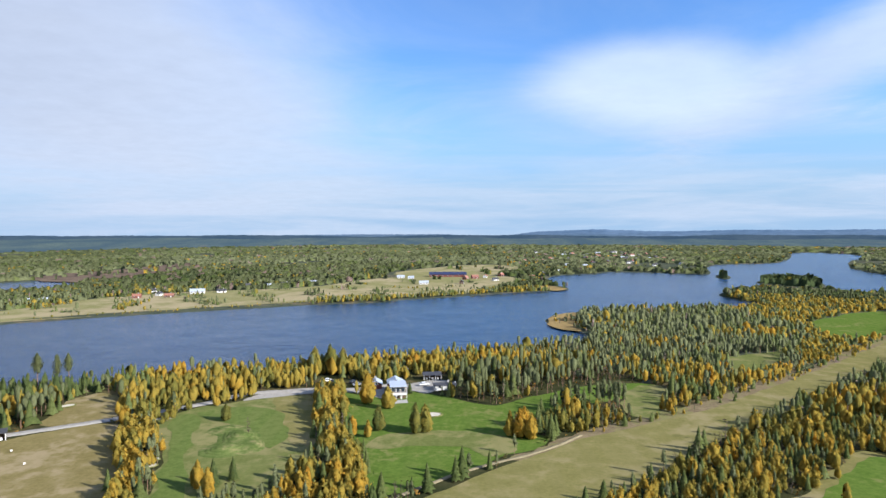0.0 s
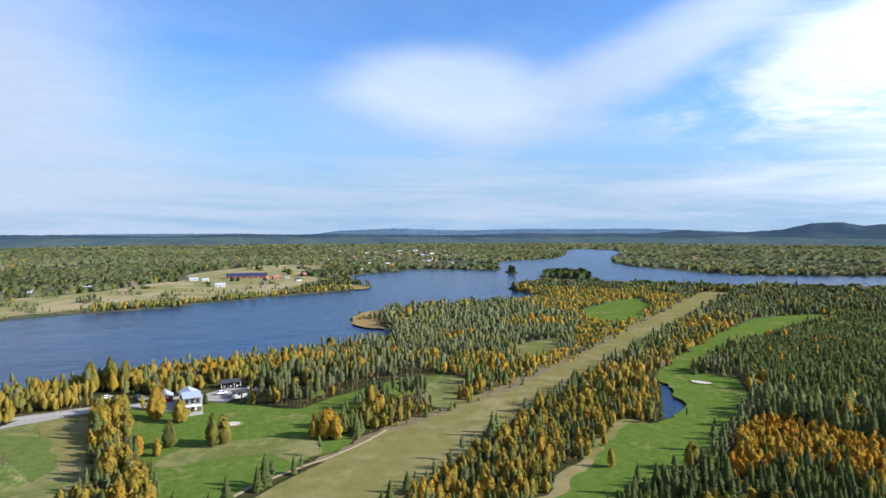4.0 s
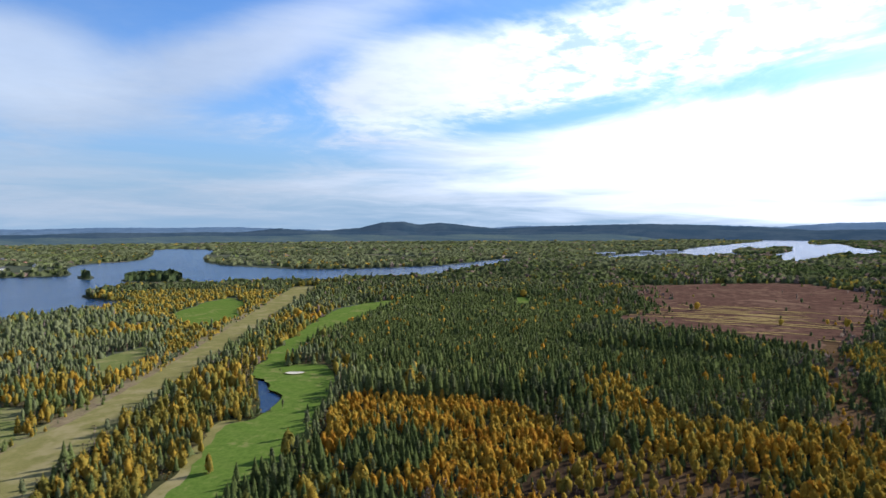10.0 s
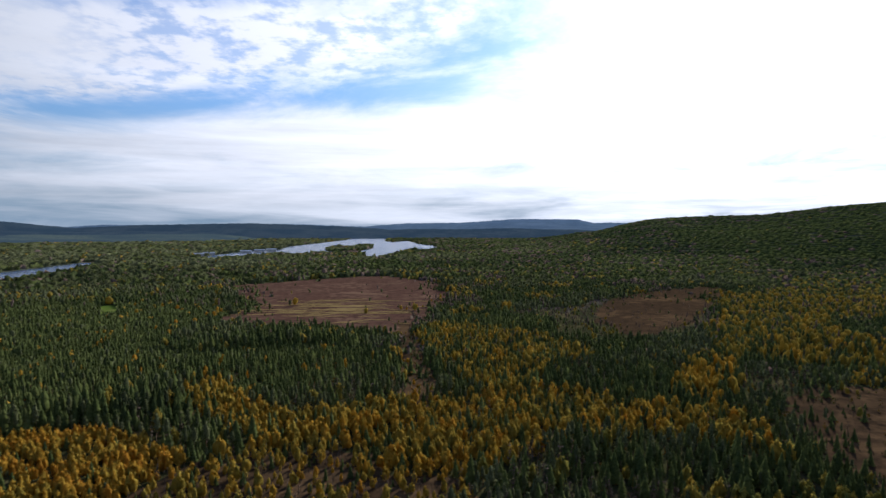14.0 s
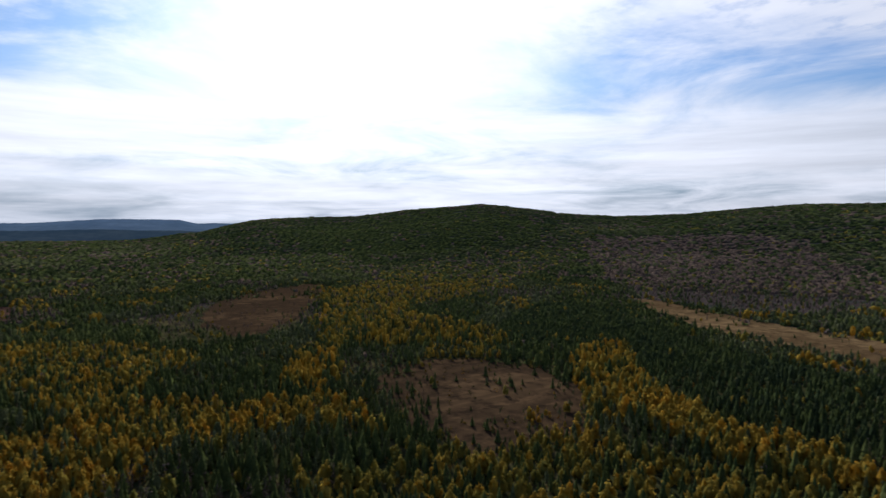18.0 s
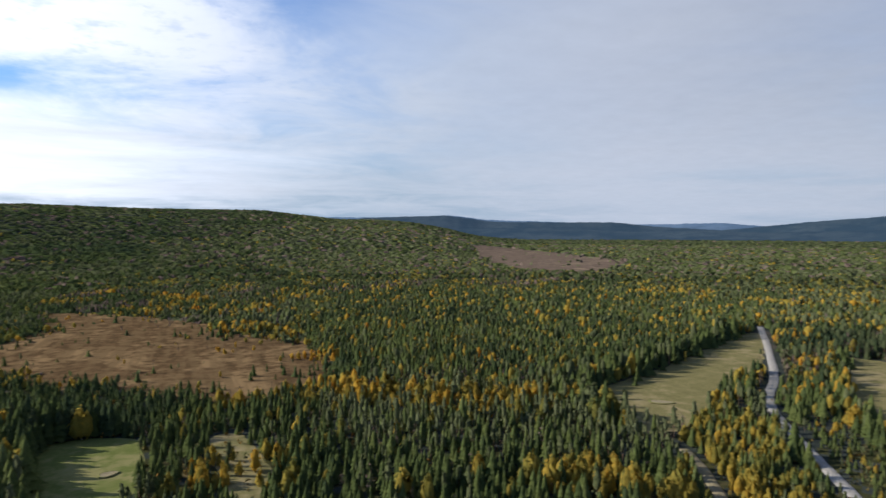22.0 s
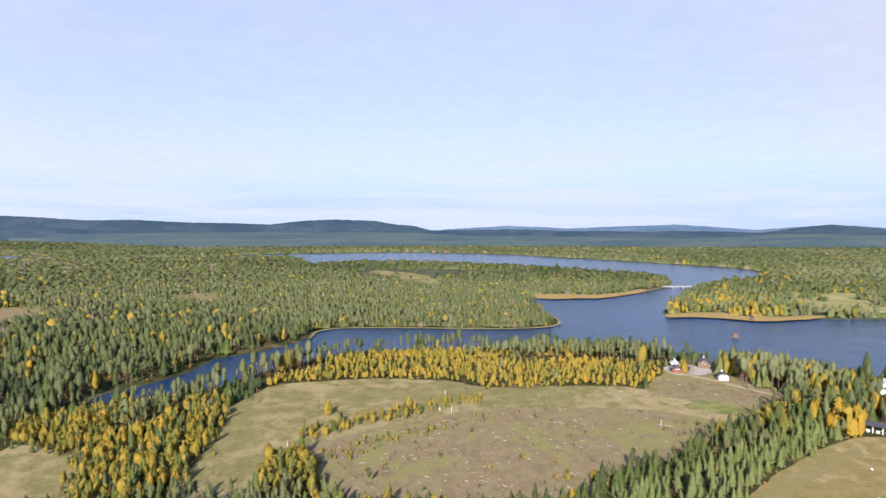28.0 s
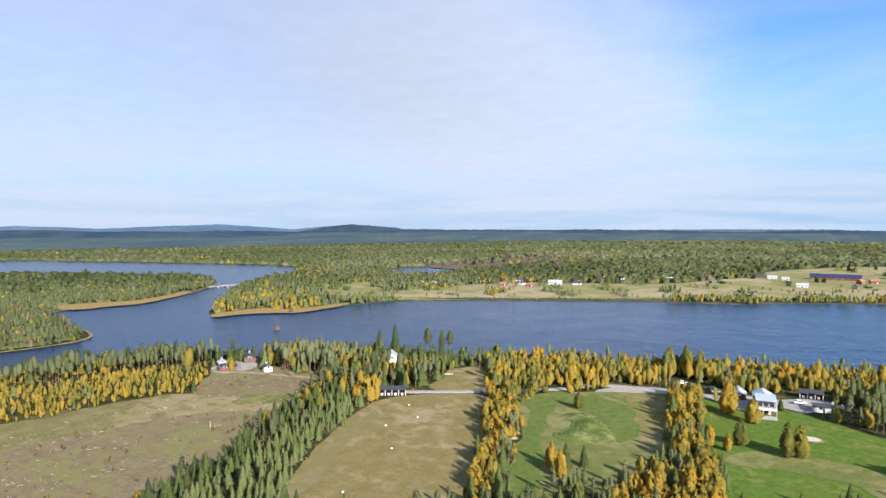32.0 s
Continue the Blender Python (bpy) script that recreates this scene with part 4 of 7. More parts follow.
az = np.linspace(0, 360, 1441)[:-1]
el = ridge(az, FAR_RIDGE)
rad = np.array([3700.0, 4050.0, 4350.0, 4600.0, 4750.0, 4850.0])
lift_ = np.array([0.0, 0.16, 0.4, 0.68, 0.9, 1.0])
jag = wobble(np.radians(az) * 30, 1.0, 0.35) + np.random.RandomState(5).normal(0, 0.5, len(az))
hv = []
for r_, k_ in zip(rad, lift_):
    z = k_ * (EYE + np.tan(np.radians(el)) * 4850 + jag * 2.0) - 2 * (k_ == 0)
    z = z + k_ * (1 - k_) * wobble(np.radians(az) * 9 + r_, 2.0, 22)
    hv.append(np.stack([-r_ * np.sin(np.radians(az)), r_ * np.cos(np.radians(az)), z], 1))
n_az = len(az)
i = np.arange(len(rad) - 1)[:, None] * n_az + np.arange(n_az)
j = np.arange(len(rad) - 1)[:, None] * n_az + (np.arange(n_az) + 1) % n_az
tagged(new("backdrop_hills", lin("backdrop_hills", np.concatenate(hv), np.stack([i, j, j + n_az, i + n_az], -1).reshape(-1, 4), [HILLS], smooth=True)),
       "low forested hills along the horizon, blue haze in their colour", "hills", kind="structure")

# nearer, darker wooded ridges before the far hills
el2 = 0.45 * np.maximum(el, 0) + wobble(np.radians(az) * 5, 4.0, 0.07)
el2 = el2 * (1 - ramp01(az, 150, 166) * (1 - ramp01(az, 250, 262)))
rv = []
for r_, k_ in zip((3300.0, 3450.0, 3580.0, 3690.0), (0.0, 0.45, 0.85, 1.0)):
    z = k_ * (EYE - 30 + np.tan(np.radians(el2)) * 3690 + 1.5 * jag) - 2 * (k_ == 0)
    rv.append(np.stack([-r_ * np.sin(np.radians(az)), r_ * np.cos(np.radians(az)), z], 1))
i = np.arange(3)[:, None] * n_az + np.arange(n_az)
j = np.arange(3)[:, None] * n_az + (np.arange(n_az) + 1) % n_az
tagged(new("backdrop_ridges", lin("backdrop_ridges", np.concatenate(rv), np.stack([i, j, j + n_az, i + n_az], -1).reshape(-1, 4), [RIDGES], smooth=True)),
       "dark wooded ridges before the far hills, with a faint haze glow", "hills", kind="structure")

# dark wooded hills that stand out before the pale far ones
dark_el = ridge(az, DARK_HILLS)
dv = []
for r_, k_ in zip((3720.0, 3850.0, 3980.0, 4100.0, 4200.0), (0.0, 0.35, 0.7, 0.93, 1.0)):
    z = k_ * (EYE + np.tan(np.radians(dark_el)) * 4200 + 1.6 * jag) - 14
    z = z + k_ * (1 - k_) * wobble(np.radians(az) * 7 + r_, 3.0, 16)
    dv.append(np.stack([-r_ * np.sin(np.radians(az)), r_ * np.cos(np.radians(az)), z + 14 * k_], 1))
i = np.arange(4)[:, None] * n_az + np.arange(n_az)
j = np.arange(4)[:, None] * n_az + (np.arange(n_az) + 1) % n_az
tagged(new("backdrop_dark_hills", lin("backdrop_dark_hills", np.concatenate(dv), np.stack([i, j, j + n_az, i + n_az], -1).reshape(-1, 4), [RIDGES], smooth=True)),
       "dark forested hills standing before paler ones, tinted with blue haze", "hills", kind="structure")

# long slopes of distant forest, haze in their blue-green colour, that climb from the far shores to those hills
foot_ = np.maximum(ramp01(az, 282, 292), 1 - ramp01(az, 109, 117))
FOOT_R = np.where(az > 200, 2900, 2050 + 850 * (1 - ramp01(az, 4, 60)) + 1500 * ramp01(az, 94, 113))
fv = []
for k_ in np.linspace(0, 1, 9):
    r_ = FOOT_R + k_ * (3680 - FOOT_R)
    top_ = EYE + np.tan(np.radians(-0.6 - 0.4 * ramp01(az, 44, 50) * (1 - ramp01(az, 68, 76)) - 0.1 * ramp01(az, 280, 340))) * r_
    z = foot_ * top_ * k_ ** 0.9 - 6 * (1 - foot_) - 3 * (k_ == 0) + foot_ * 5 * math.sin(k_ * math.pi) * wobble(np.radians(az) * 6 + k_ * 9, 3.0, 1.0)
    fv.append(np.stack([-r_ * np.sin(np.radians(az)), r_ * np.cos(np.radians(az)), z], 1))
i = np.arange(8)[:, None] * n_az + np.arange(n_az)
j = np.arange(8)[:, None] * n_az + (np.arange(n_az) + 1) % n_az
k = (foot_[None, :] + np.roll(foot_, -1)[None, :] > 0) & np.ones((8, 1), bool)
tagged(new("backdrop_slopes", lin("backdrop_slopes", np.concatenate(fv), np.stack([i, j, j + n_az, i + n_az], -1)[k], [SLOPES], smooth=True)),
       "long slopes of distant forest beyond the lakes, coloured by haze", "hills", kind="structure")

# ---------------------------------------------------------------- open land
LOOKS = {
    "strip_side": (HEATH, 0.05, "brushy brown verge beside the airstrip"), "rough_pond": (GRASS_DRY, 0.06, "dry tan rough along the fairway"),
    "runway": (GRASS_DRY, 0.10, "broad straight airstrip of dry tan grass"), "range": (GRASS_RANGE, 0.10, "driving range of worn olive grass"),
    "golf_west": (GRASS_FINE, 0.10, "mown golf grass between birch rows"), "golf_east": (GRASS_GREEN, 0.08, "green golf grass below the clubhouse"),
    "lawn_shore": (GRASS_RANGE, 0.10, "small olive lawn near the lake"), "clearcut": (HEATH, 0.12, "brown clear-cut heath littered with pale twigs"),
    "hill_fairway": (GRASS_MEADOW, 0.09, "pale dry fairway curving round the clear-cut"), "yard": (HEATH, 0.07, "brown cleared slope by the lake cabins"),
    "meadow_west": (GRASS_MEADOW, 0.10, "tan meadow inside dark woods"), "meadow_east": (GRASS_MEADOW, 0.10, "tan and green meadow beside the gravel road"),
    "brush_cut": (HEATH, 0.09, "stony brown brush-cut ground"), "meadow_low": (GRASS_MEADOW, 0.08, "dry yellow meadow by the river woods"),
    "bog_main": (RED_BOG, 0.10, "wide rust-brown open bog with wet streaks"), "bog_path": (DARK_BOG, 0.08, "narrow brown boggy glade in the woods"),
    "bog_mid": (DARK_BOG, 0.10, "rust-brown bog ringed by birches"), "bog_left": (DARK_BOG, 0.10, "dark reddish bog clearing"), "bog_strip": (BOG, 0.10, "long tawny bog strip through conifers"),
    "hole_south": (GRASS_FINE, 0.10, "shaded green golf hole in the woods"), "hole_side": (GRASS_MEADOW, 0.10, "shaded grassy glade beside the golf hole"),
    "fairway_pond": (GRASS_GREEN, 0.10, "bright green fairway round a pond"), "fairway_far": (GRASS_GREEN, 0.09, "light green fairway beside the airstrip"),
    "green_h": (GRASS_GREEN, 0.10, "green golf clearing near the lake"), "glade_a": (GRASS_FINE, 0.10, "green clearing among birches"),
    "glade_b": (GRASS_FINE, 0.10, "green clearing among pines"), "glade_c": (GRASS_GREEN, 0.10, "small bright clearing in spruce woods"),
    "farmland": (FIELD, 0.10, "pale stubble and hay fields across the lake"), "town_field": (FIELD, 0.10, "pale fields at the edge of the village"),
    "far_field": (FIELD, 0.10, "light green field behind the lake point"), "far_bog_a": (MOOR, 0.10, "distant brown bog"), "far_bog_b": (GRASS_MEADOW, 0.10, "distant pale bog"),
    "far_bog_c": (MOOR, 0.12, "distant pale brown bog"), "cut_pale": (HEATH, 0.10, "distant pale felled strip"), "cut_pale_b": (HEATH, 0.10, "distant pale felled strip"),
    "golf_rough": (GRASS_FINE, 0.15, "dry tan rough above the putting green"), "sand_spot": (RANGE_WEAR, 0.2, "bare sandy spot on the dry fairway"),
    "sand_bend": (RANGE_WEAR, 0.2, "curved strip of bare sand on the dry fairway"), "cabin_yard": (GRAVEL, 0.2, "pale gravel yard by the lake cabins"),
    "shade_glade": (GRASS_DRY, 0.1, "tawny shaded grass beside the birch row"),
    "low_bog": (DARK_BOG, 0.1, "brown boggy ground with thin birch scrub"),
    "far_heath": (MOOR, 0.1, "tawny heath behind the small lake"),
    "heath_river": (GRASS_MEADOW, 0.12, "tan glade between pines"),
    "parking": (GRAVEL, 0.2, "pale gravel car park and forecourt"), "putting_green": (GRASS_GREEN, 0.2, "smooth bright putting green"),
    "fairway_w": (FAIRWAY, 0.2, "striped green fairway between birch rows"), "green_w": (FAIRWAY, 0.21, "striped green fairway by the car park"),
    "range_bare": (RANGE_WEAR, 0.2, "pale worn track down the driving range"), "green_far": (GRASS_FINE, 0.2, "small green by the cleared slope"),
    "c_bog": (GRASS_MEADOW, 0.10, "tawny bog on the wooded point"), "reed_c": (REED, 0.05, "golden reed fringe"), "reed_d": (REED, 0.05, "golden reed fringe"),
    "reed_g": (REED, 0.05, "golden reed bed at the wooded point"), "reed_tip": (REED, 0.05, "golden reed tip"),
}
for rank, (key, (mat, z, text)) in enumerate(LOOKS.items()):
    tagged(new("ground_" + key, flat_mesh("ground_" + key, PATCHES[key], 0.02 + 0.0024 * rank, mat)), text, "ground", kind="structure")

LANES = [([(a, b) for a, b in ROAD_SOUTH], 1.7), ([(a, b) for a, b in ROAD_LAKE], 2.0), ([(a, b) for a, b in PATH_STRIP], 0.65), ([(a, b) for a, b in ROAD_CABIN], 1.6), ([(a, b) for a, b in PATH_CUT], 1.5)]
HOMES = [  # x, y, length, depth, wall height, roof height, turn, wall, roof
    (-398, 575, 11, 8, 3.2, 2.6, 20, "white", "dark"), (-389, 596, 16, 9, 4.0, 3.2, 70, "red", "metal"), (-319, 640, 12, 8, 3.4, 2.8, 15, "red", "tile"),
    (-306, 662, 10, 7, 3.2, 2.4, 80, "white", "dark"), (-288, 646, 13, 8, 3.2, 2.6, 10, "brown", "tile"), (-274, 686, 22, 10, 4.2, 3.4, 12, "white", "metal"),
    (-250, 694, 14, 9, 3.6, 2.6, 12, "white", "dark"), (-242, 764, 12, 8, 3.4, 2.6, 30, "red", "dark"), (-214, 764, 11, 8, 3.2, 2.6, 0, "white", "metal"),
    (-199, 776, 15, 9, 3.8, 3.0, 8, "white", "dark"), (-184, 790, 10, 8, 3.2, 2.4, 80, "red", "tile"), (-408, 600, 9, 7, 3.0, 2.2, 45, "white", "metal"),
    (-329, 700, 10, 7, 3.0, 2.4, 20, "white", "dark"), (-170, 806, 12, 8, 3.4, 2.6, 15, "white", "metal"), (-25, 796, 17, 9, 4.0, 2.8, 5, "white", "metal"),
    (24, 802, 9, 8, 4.6, 3.0, 85, "brown", "dark"), (-46, 884, 12, 8, 3.6, 2.6, 0, "white", "metal"), (-62, 900, 16, 9, 3.6, 2.8, 5, "white", "metal"),
    (32, 872, 12, 9, 4.8, 3.4, 60, "red", "tile"), (46, 890, 14, 9, 4.6, 3.2, 15, "red", "tile"), (62, 905, 12, 8, 4.2, 3.0, 80, "white", "tile"),
    (72, 850, 11, 8, 3.8, 3.0, 30, "white", "dark"), (12, 945, 15, 9, 4.4, 3.0, 10, "brown", "tile"), (88, 935, 13, 9, 4.2, 3.2, 55, "red", "tile"),
    (130, 900, 11, 8, 3.6, 2.8, 15, "white", "tile"), (155, 960, 12, 8, 3.6, 2.8, 60, "red", "dark"), (190, 1010, 12, 8, 3.8, 3.0, 20, "white", "metal"),
    (270, 1170, 13, 9, 4, 3, 10, "white", "metal"), (317, 1184, 14, 9, 4, 3, 60, "red", "tile"), (387, 1285, 15, 10, 4.4, 3.2, 20, "white", "dark"),
    (481, 1437, 16, 10, 4.6, 3.4, 40, "white", "metal"), (298, 1337, 16, 10, 4.4, 3.2, 75, "brown", "tile"), (238, 1188, 13, 9, 4, 3, 35, "red", "metal"),
    (412, 1195, 14, 9, 4.2, 3, 5, "white", "dark"), (494, 1616, 24, 12, 6.5, 3.4, 15, "white", "tile"), (398, 1594, 20, 12, 6, 3.4, 50, "red", "tile"),
    (322, 1640, 20, 12, 6, 3.4, 10, "white", "metal"), (510, 1840, 26, 14, 7, 4, 30, "white", "dark"), (476, 1233, 14, 9, 4, 3, 70, "white", "metal"),
    (250, 1450, 18, 11, 5.4, 3.4, 25, "white", "tile"), (345, 1475, 18, 11, 5.4, 3.4, 65, "brown", "tile"), (430, 1480, 18, 11, 5.4, 3.4, 10, "red", "metal"),
    (360, 1720, 22, 12, 6, 4, 45, "white", "tile"), (440, 1750, 22, 12, 6, 4, 15, "white", "metal"), (560, 1700, 22, 12, 6, 4, 60, "brown", "tile"),
]
HOMES += [(x, y, 40, 13, 6.5, 3, 90 + math.degrees(math.atan2(y, x)), "white", "metal") for x, y in [(1415, 545), (1460, 536), (1584, 487), (1642, 468), (1698, 452)]]
TOWN = np.random.RandomState(21)
HOMES += [(round(TOWN.uniform(180, 560)), round(TOWN.uniform(1250, 1950)), TOWN.uniform(9, 17), TOWN.uniform(7, 10), TOWN.uniform(3, 5), 3.2, TOWN.uniform(0, 90),
           ("white", "brown", "red", "brown")[TOWN.randint(4)], ("dark", "tile", "dark")[TOWN.randint(3)]) for _ in range(60)]
HOMES = [(x, y, l * 0.8, d * 0.8, h * 0.85, r * 0.8, *q) for x, y, l, d, h, r, *q in HOMES]
CLEARINGS = [(x, y, 9 if y < 1000 else 13) for x, y, *_ in HOMES] + [(-20, 253, 13), (-29, 273, 9), (0, 270, 11), (-5, 288, 9), (-152, 203, 9), (-189, 252, 8), (-247, 194, 10), (-252, 214, 7),
             (-228, 204, 6), (-45, 279, 9), (0, 925, 34), (-585, 465, 22), (-18, 298, 4), (-15, 275, 12), (-55, 283, 10)]
CLEARINGS += [(x * k, y * k, 5) for x, y in ((-189, 252), (-247, 194)) for k in (0.97, 0.94)]

SINGLES = 290
SPARSE = {"low_bog": 0.8, "sand_spot": 0, "bog_mid": 0.012, "bog_main": 0.003, "far_heath": 0.35, "bog_strip": 0.02, "bog_left": 0.05, "far_bog_c": 0.15, "clearcut": 0.002, "brush_cut": 0.06, "heath_river": 0.1, "yard": 0.02, "far_bog_a": 0.2, "c_bog": 0.05, "hole_side": 0.08, "strip_side": 0.1}
FRINGED = ("low_bog", "bog_main", "bog_path", "bog_mid", "bog_left", "bog_strip", "far_bog_a", "far_bog_b", "far_bog_c", "cut_pale", "cut_pale_b", "c_bog", "meadow_low", "brush_cut", "reed_g", "strip_side")
SHRUBBY = ("meadow_west", "meadow_east", "hill_fairway", "clearcut", "fairway_pond", "golf_west", "farmland")
FORCED = ("bank_pines", "bush_line", "cut_clump", "lake_row", "bush_strip", "island_road", "thicket", "golf_front", "golf_row", "birch_row")


def ribbon(name, line, half, z, mat, label):
    """A lane of even width along a plan line, slightly raised with soft shoulders."""
    p = np.array(line, float)
    for _ in range(3):
        q = np.empty((2 * len(p) - 2, 2))
        q[0::2], q[1::2] = 0.75 * p[:-1] + 0.25 * p[1:], 0.25 * p[:-1] + 0.75 * p[1:]
        p = np.concatenate([p[:1], q, p[-1:]])
    d = np.gradient(p, axis=0)
    d /= np.linalg.norm(d, axis=1)[:, None] + 1e-9
    n = np.stack([-d[:, 1], d[:, 0]], 1)
    fr = np.array([noise.noise((x / 6, y / 6, 1.0)) for x, y in p]) * 0.35
    cols = [np.column_stack([p + n * (o * half + fr * abs(o))[:, None], np.full(len(p), zz)])
            for o, zz in ((-1.15, z - 0.15), (-1, z), (0, z + 0.06), (1, z), (1.15, z - 0.15))]
    v = np.concatenate(cols)
    m = len(p)
    k = np.arange(m - 1)
    f = np.concatenate([np.stack([k + c * m, k + c * m + m, k + c * m + m + 1, k + c * m + 1], 1) for c in range(4)])
    tagged(new(name, lin(name, v, f[:, ::-1] if (f.size and np.cross(d[0], n[0]) < 0) else f, [mat])), label, "road", kind="structure")


for text, (line_, half_) in zip(("pale gravel forest road with wheel tracks", "pale gravel road past the driving range", "narrow sandy path beside the airstrip", "sandy track to the lake cabins", "overgrown brown forest track"), LANES):
    ribbon("road", line_, half_, 0.24, GRAVEL if half_ > 1.65 else SANDY, text)


def rim(points, out):
    """The plan line moved sideways by that much."""
    p = np.array(points, float)
    d = np.gradient(p, axis=0)
    d /= np.linalg.norm(d, axis=1)[:, None] + 1e-9
    return [tuple(q) for q in p + out * np.stack([-d[:, 1], d[:, 0]], 1)]


ribbon("shore", rim(LAKE_SHORE_0[28:40], -1.2), 0.8, 0.05, GRASS_MEADOW, "thin pale rim of dry sedge along the river bank")
ribbon("shore", rim(LAKE_SHORE_0[40:44], -1.5), 0.9, 0.05, GRASS_MEADOW, "thin pale rim of dry sedge along the wooded point")


def bunker(x, y, a, b, turn):
    """A sand bunker: shallow bowl with a low grassy lip."""
    bm = bmesh.new()
    rings_ = []
    for rad_, z_ in ((1.25, 0.40), (1.08, 0.62), (1.0, 0.55), (0.6, 0.46), (0.2, 0.44)):
        rings_.append([bm.verts.new((math.cos(q) * a * rad_ * (1 + 0.14 * math.sin(2 * q + x) + 0.08 * math.sin(3 * q + y)),
                                     math.sin(q) * b * rad_ * (1 + 0.14 * math.sin(2 * q + x) + 0.08 * math.sin(3 * q + y)), z_)) for q in np.linspace(0, 6.283, 25)[:-1]])
    for r_a, r_b in zip(rings_[:-1], rings_[1:]):
        for k in range(24):
            f = bm.faces.new((r_a[k], r_a[(k + 1) % 24], r_b[(k + 1) % 24], r_b[k]))
            f.material_index = 1 if r_a is rings_[0] or r_a is rings_[1] else 0
    bm.faces.new(rings_[-1])
    me = bpy.data.meshes.new("bunker")
    bm.to_mesh(me)
    me.materials.append(SAND if y > 0 else SANDY)
    me.materials.append(GRASS_FINE)
    ob = new("bunker", me)
    ob.matrix_basis = pose(x, y, -0.1, 0, 0, turn)
    tagged(ob, "shallow pale sand bunker with grassy lip", "bunker", "golf bunkers")


for x_, y_, a_, b_, t_ in (
        (-5.7, 230.6, 4.6, 2.6, 1),
        (-7.3, 216.6, 2.2, 1.6, 2),
        (-88.3, 185.5, 1.8, 1.3, 25),
        (-87.1, 180.5, 1.9, 1.4, 26),
        (-103.4, 226.0, 3.2, 1.2, 25),
        (-150.0, 243.2, 2.6, 2.0, 32),
        (197.4, 227.0, 4.0, 2.6, -41),
        (24.5, -194.3, 2.4, 1.6, -173),
        (-170.5, -194, 4.5, 2.0, 139),
):
    bunker(x_, y_, a_, b_, t_)


# a rough of small mown mounds with terraced sides
mx, my = np.meshgrid(np.linspace(-11, 11, 67), np.linspace(-18, 18, 109))
dome = sum(a_ * np.exp(-((mx - cx) ** 2 / sx ** 2 + (my - cy) ** 2 / sy ** 2)) for cx, cy, sx, sy, a_ in ((-3, -9, 6, 5, 1.6), (2, 2, 5, 6, 1.9), (-2, 12, 5, 4, 1.3), (6, -8, 3, 5, 1.0)))
mz = dome - 0.28 * np.abs(np.sin(dome * 9)) * np.clip(dome, 0, 0.6) - 0.4
k_ = np.arange(108)[:, None] * 67 + np.arange(66)
mounds = new("ground_mounds", lin("ground_mounds", np.stack([mx.ravel(), my.ravel(), mz.ravel()], 1), np.stack([k_, k_ + 1, k_ + 68, k_ + 67], -1).reshape(-1, 4), [MOUND]))
mounds.matrix_basis = pose(-70, 204, 0.25, 0, 0, 20)
tagged(mounds, "small terraced grass mounds in the rough", "mounds", kind="structure")

# curved grass ridges between the wet hollows of the wide bog
r_ = np.random.RandomState(31)
vs, fs, o_ = [], [], 0
BOG_CORE = (510, 90, 36, 36)
for _ in range(70):
    cx, cy = BOG_CORE[0] + r_.normal(0, BOG_CORE[2]), BOG_CORE[1] + r_.normal(0, BOG_CORE[3])
    if not inside(PATCHES["bog_main"], np.array([cx]), np.array([cy]))[0]:
        continue
    away = math.atan2(cx, cy)
    half, bend, wide_ = r_.uniform(8, 26), r_.uniform(-6, 6), r_.uniform(0.7, 1.8)
    for s_ in np.linspace(-1, 1, 13):
        tx, ty = math.cos(away), -math.sin(away)
        off = bend * (1 - s_ * s_) + 0.8 * math.sin(s_ * 9 + cx)
        bx, by = cx + tx * half * s_ + math.sin(away) * off, cy + ty * half * s_ + math.cos(away) * off
        w_ = wide_ * (1 - s_ ** 4) + 0.05
        vs += [(bx - math.sin(away) * w_, by - math.cos(away) * w_, 0.3), (bx, by, 0.55), (bx + math.sin(away) * w_, by + math.cos(away) * w_, 0.3)]
    for k in range(12):
        q = o_ + 3 * k
        fs += [(q, q + 3, q + 4, q + 1), (q + 1, q + 4, q + 5, q + 2)]
    o_ += 39
tagged(new("bog_ridges", lin("bog_ridges", np.array(vs), np.array(fs)[:, ::-1], [REED])), "pale curved grass ridges across the wet bog", "bog", kind="stuff")

# tall spruces added on the sunny side to cast shade over the golf hole
_h = np.array(PATCHES["hole_south"])
WOODS["hole_edge"] = (_h - _h.mean(0)) * 1.3 + _h.mean(0) + np.array([11.0, -5.0])
for key, out_ in (("meadow_west", 13.0), ("meadow_east", 8.0)):
    _h = np.array(PATCHES[key])
    WOODS[key + "_edge"] = _h + np.array([0.9, -0.44]) * out_
WOODS["isle_dark"], WOODS["islet_dark"] = np.array(ISLES["islands_a"]), np.array(ISLES["islet"])


# ---------------------------------------------------------------- trees
RNG = np.random.RandomState(11)


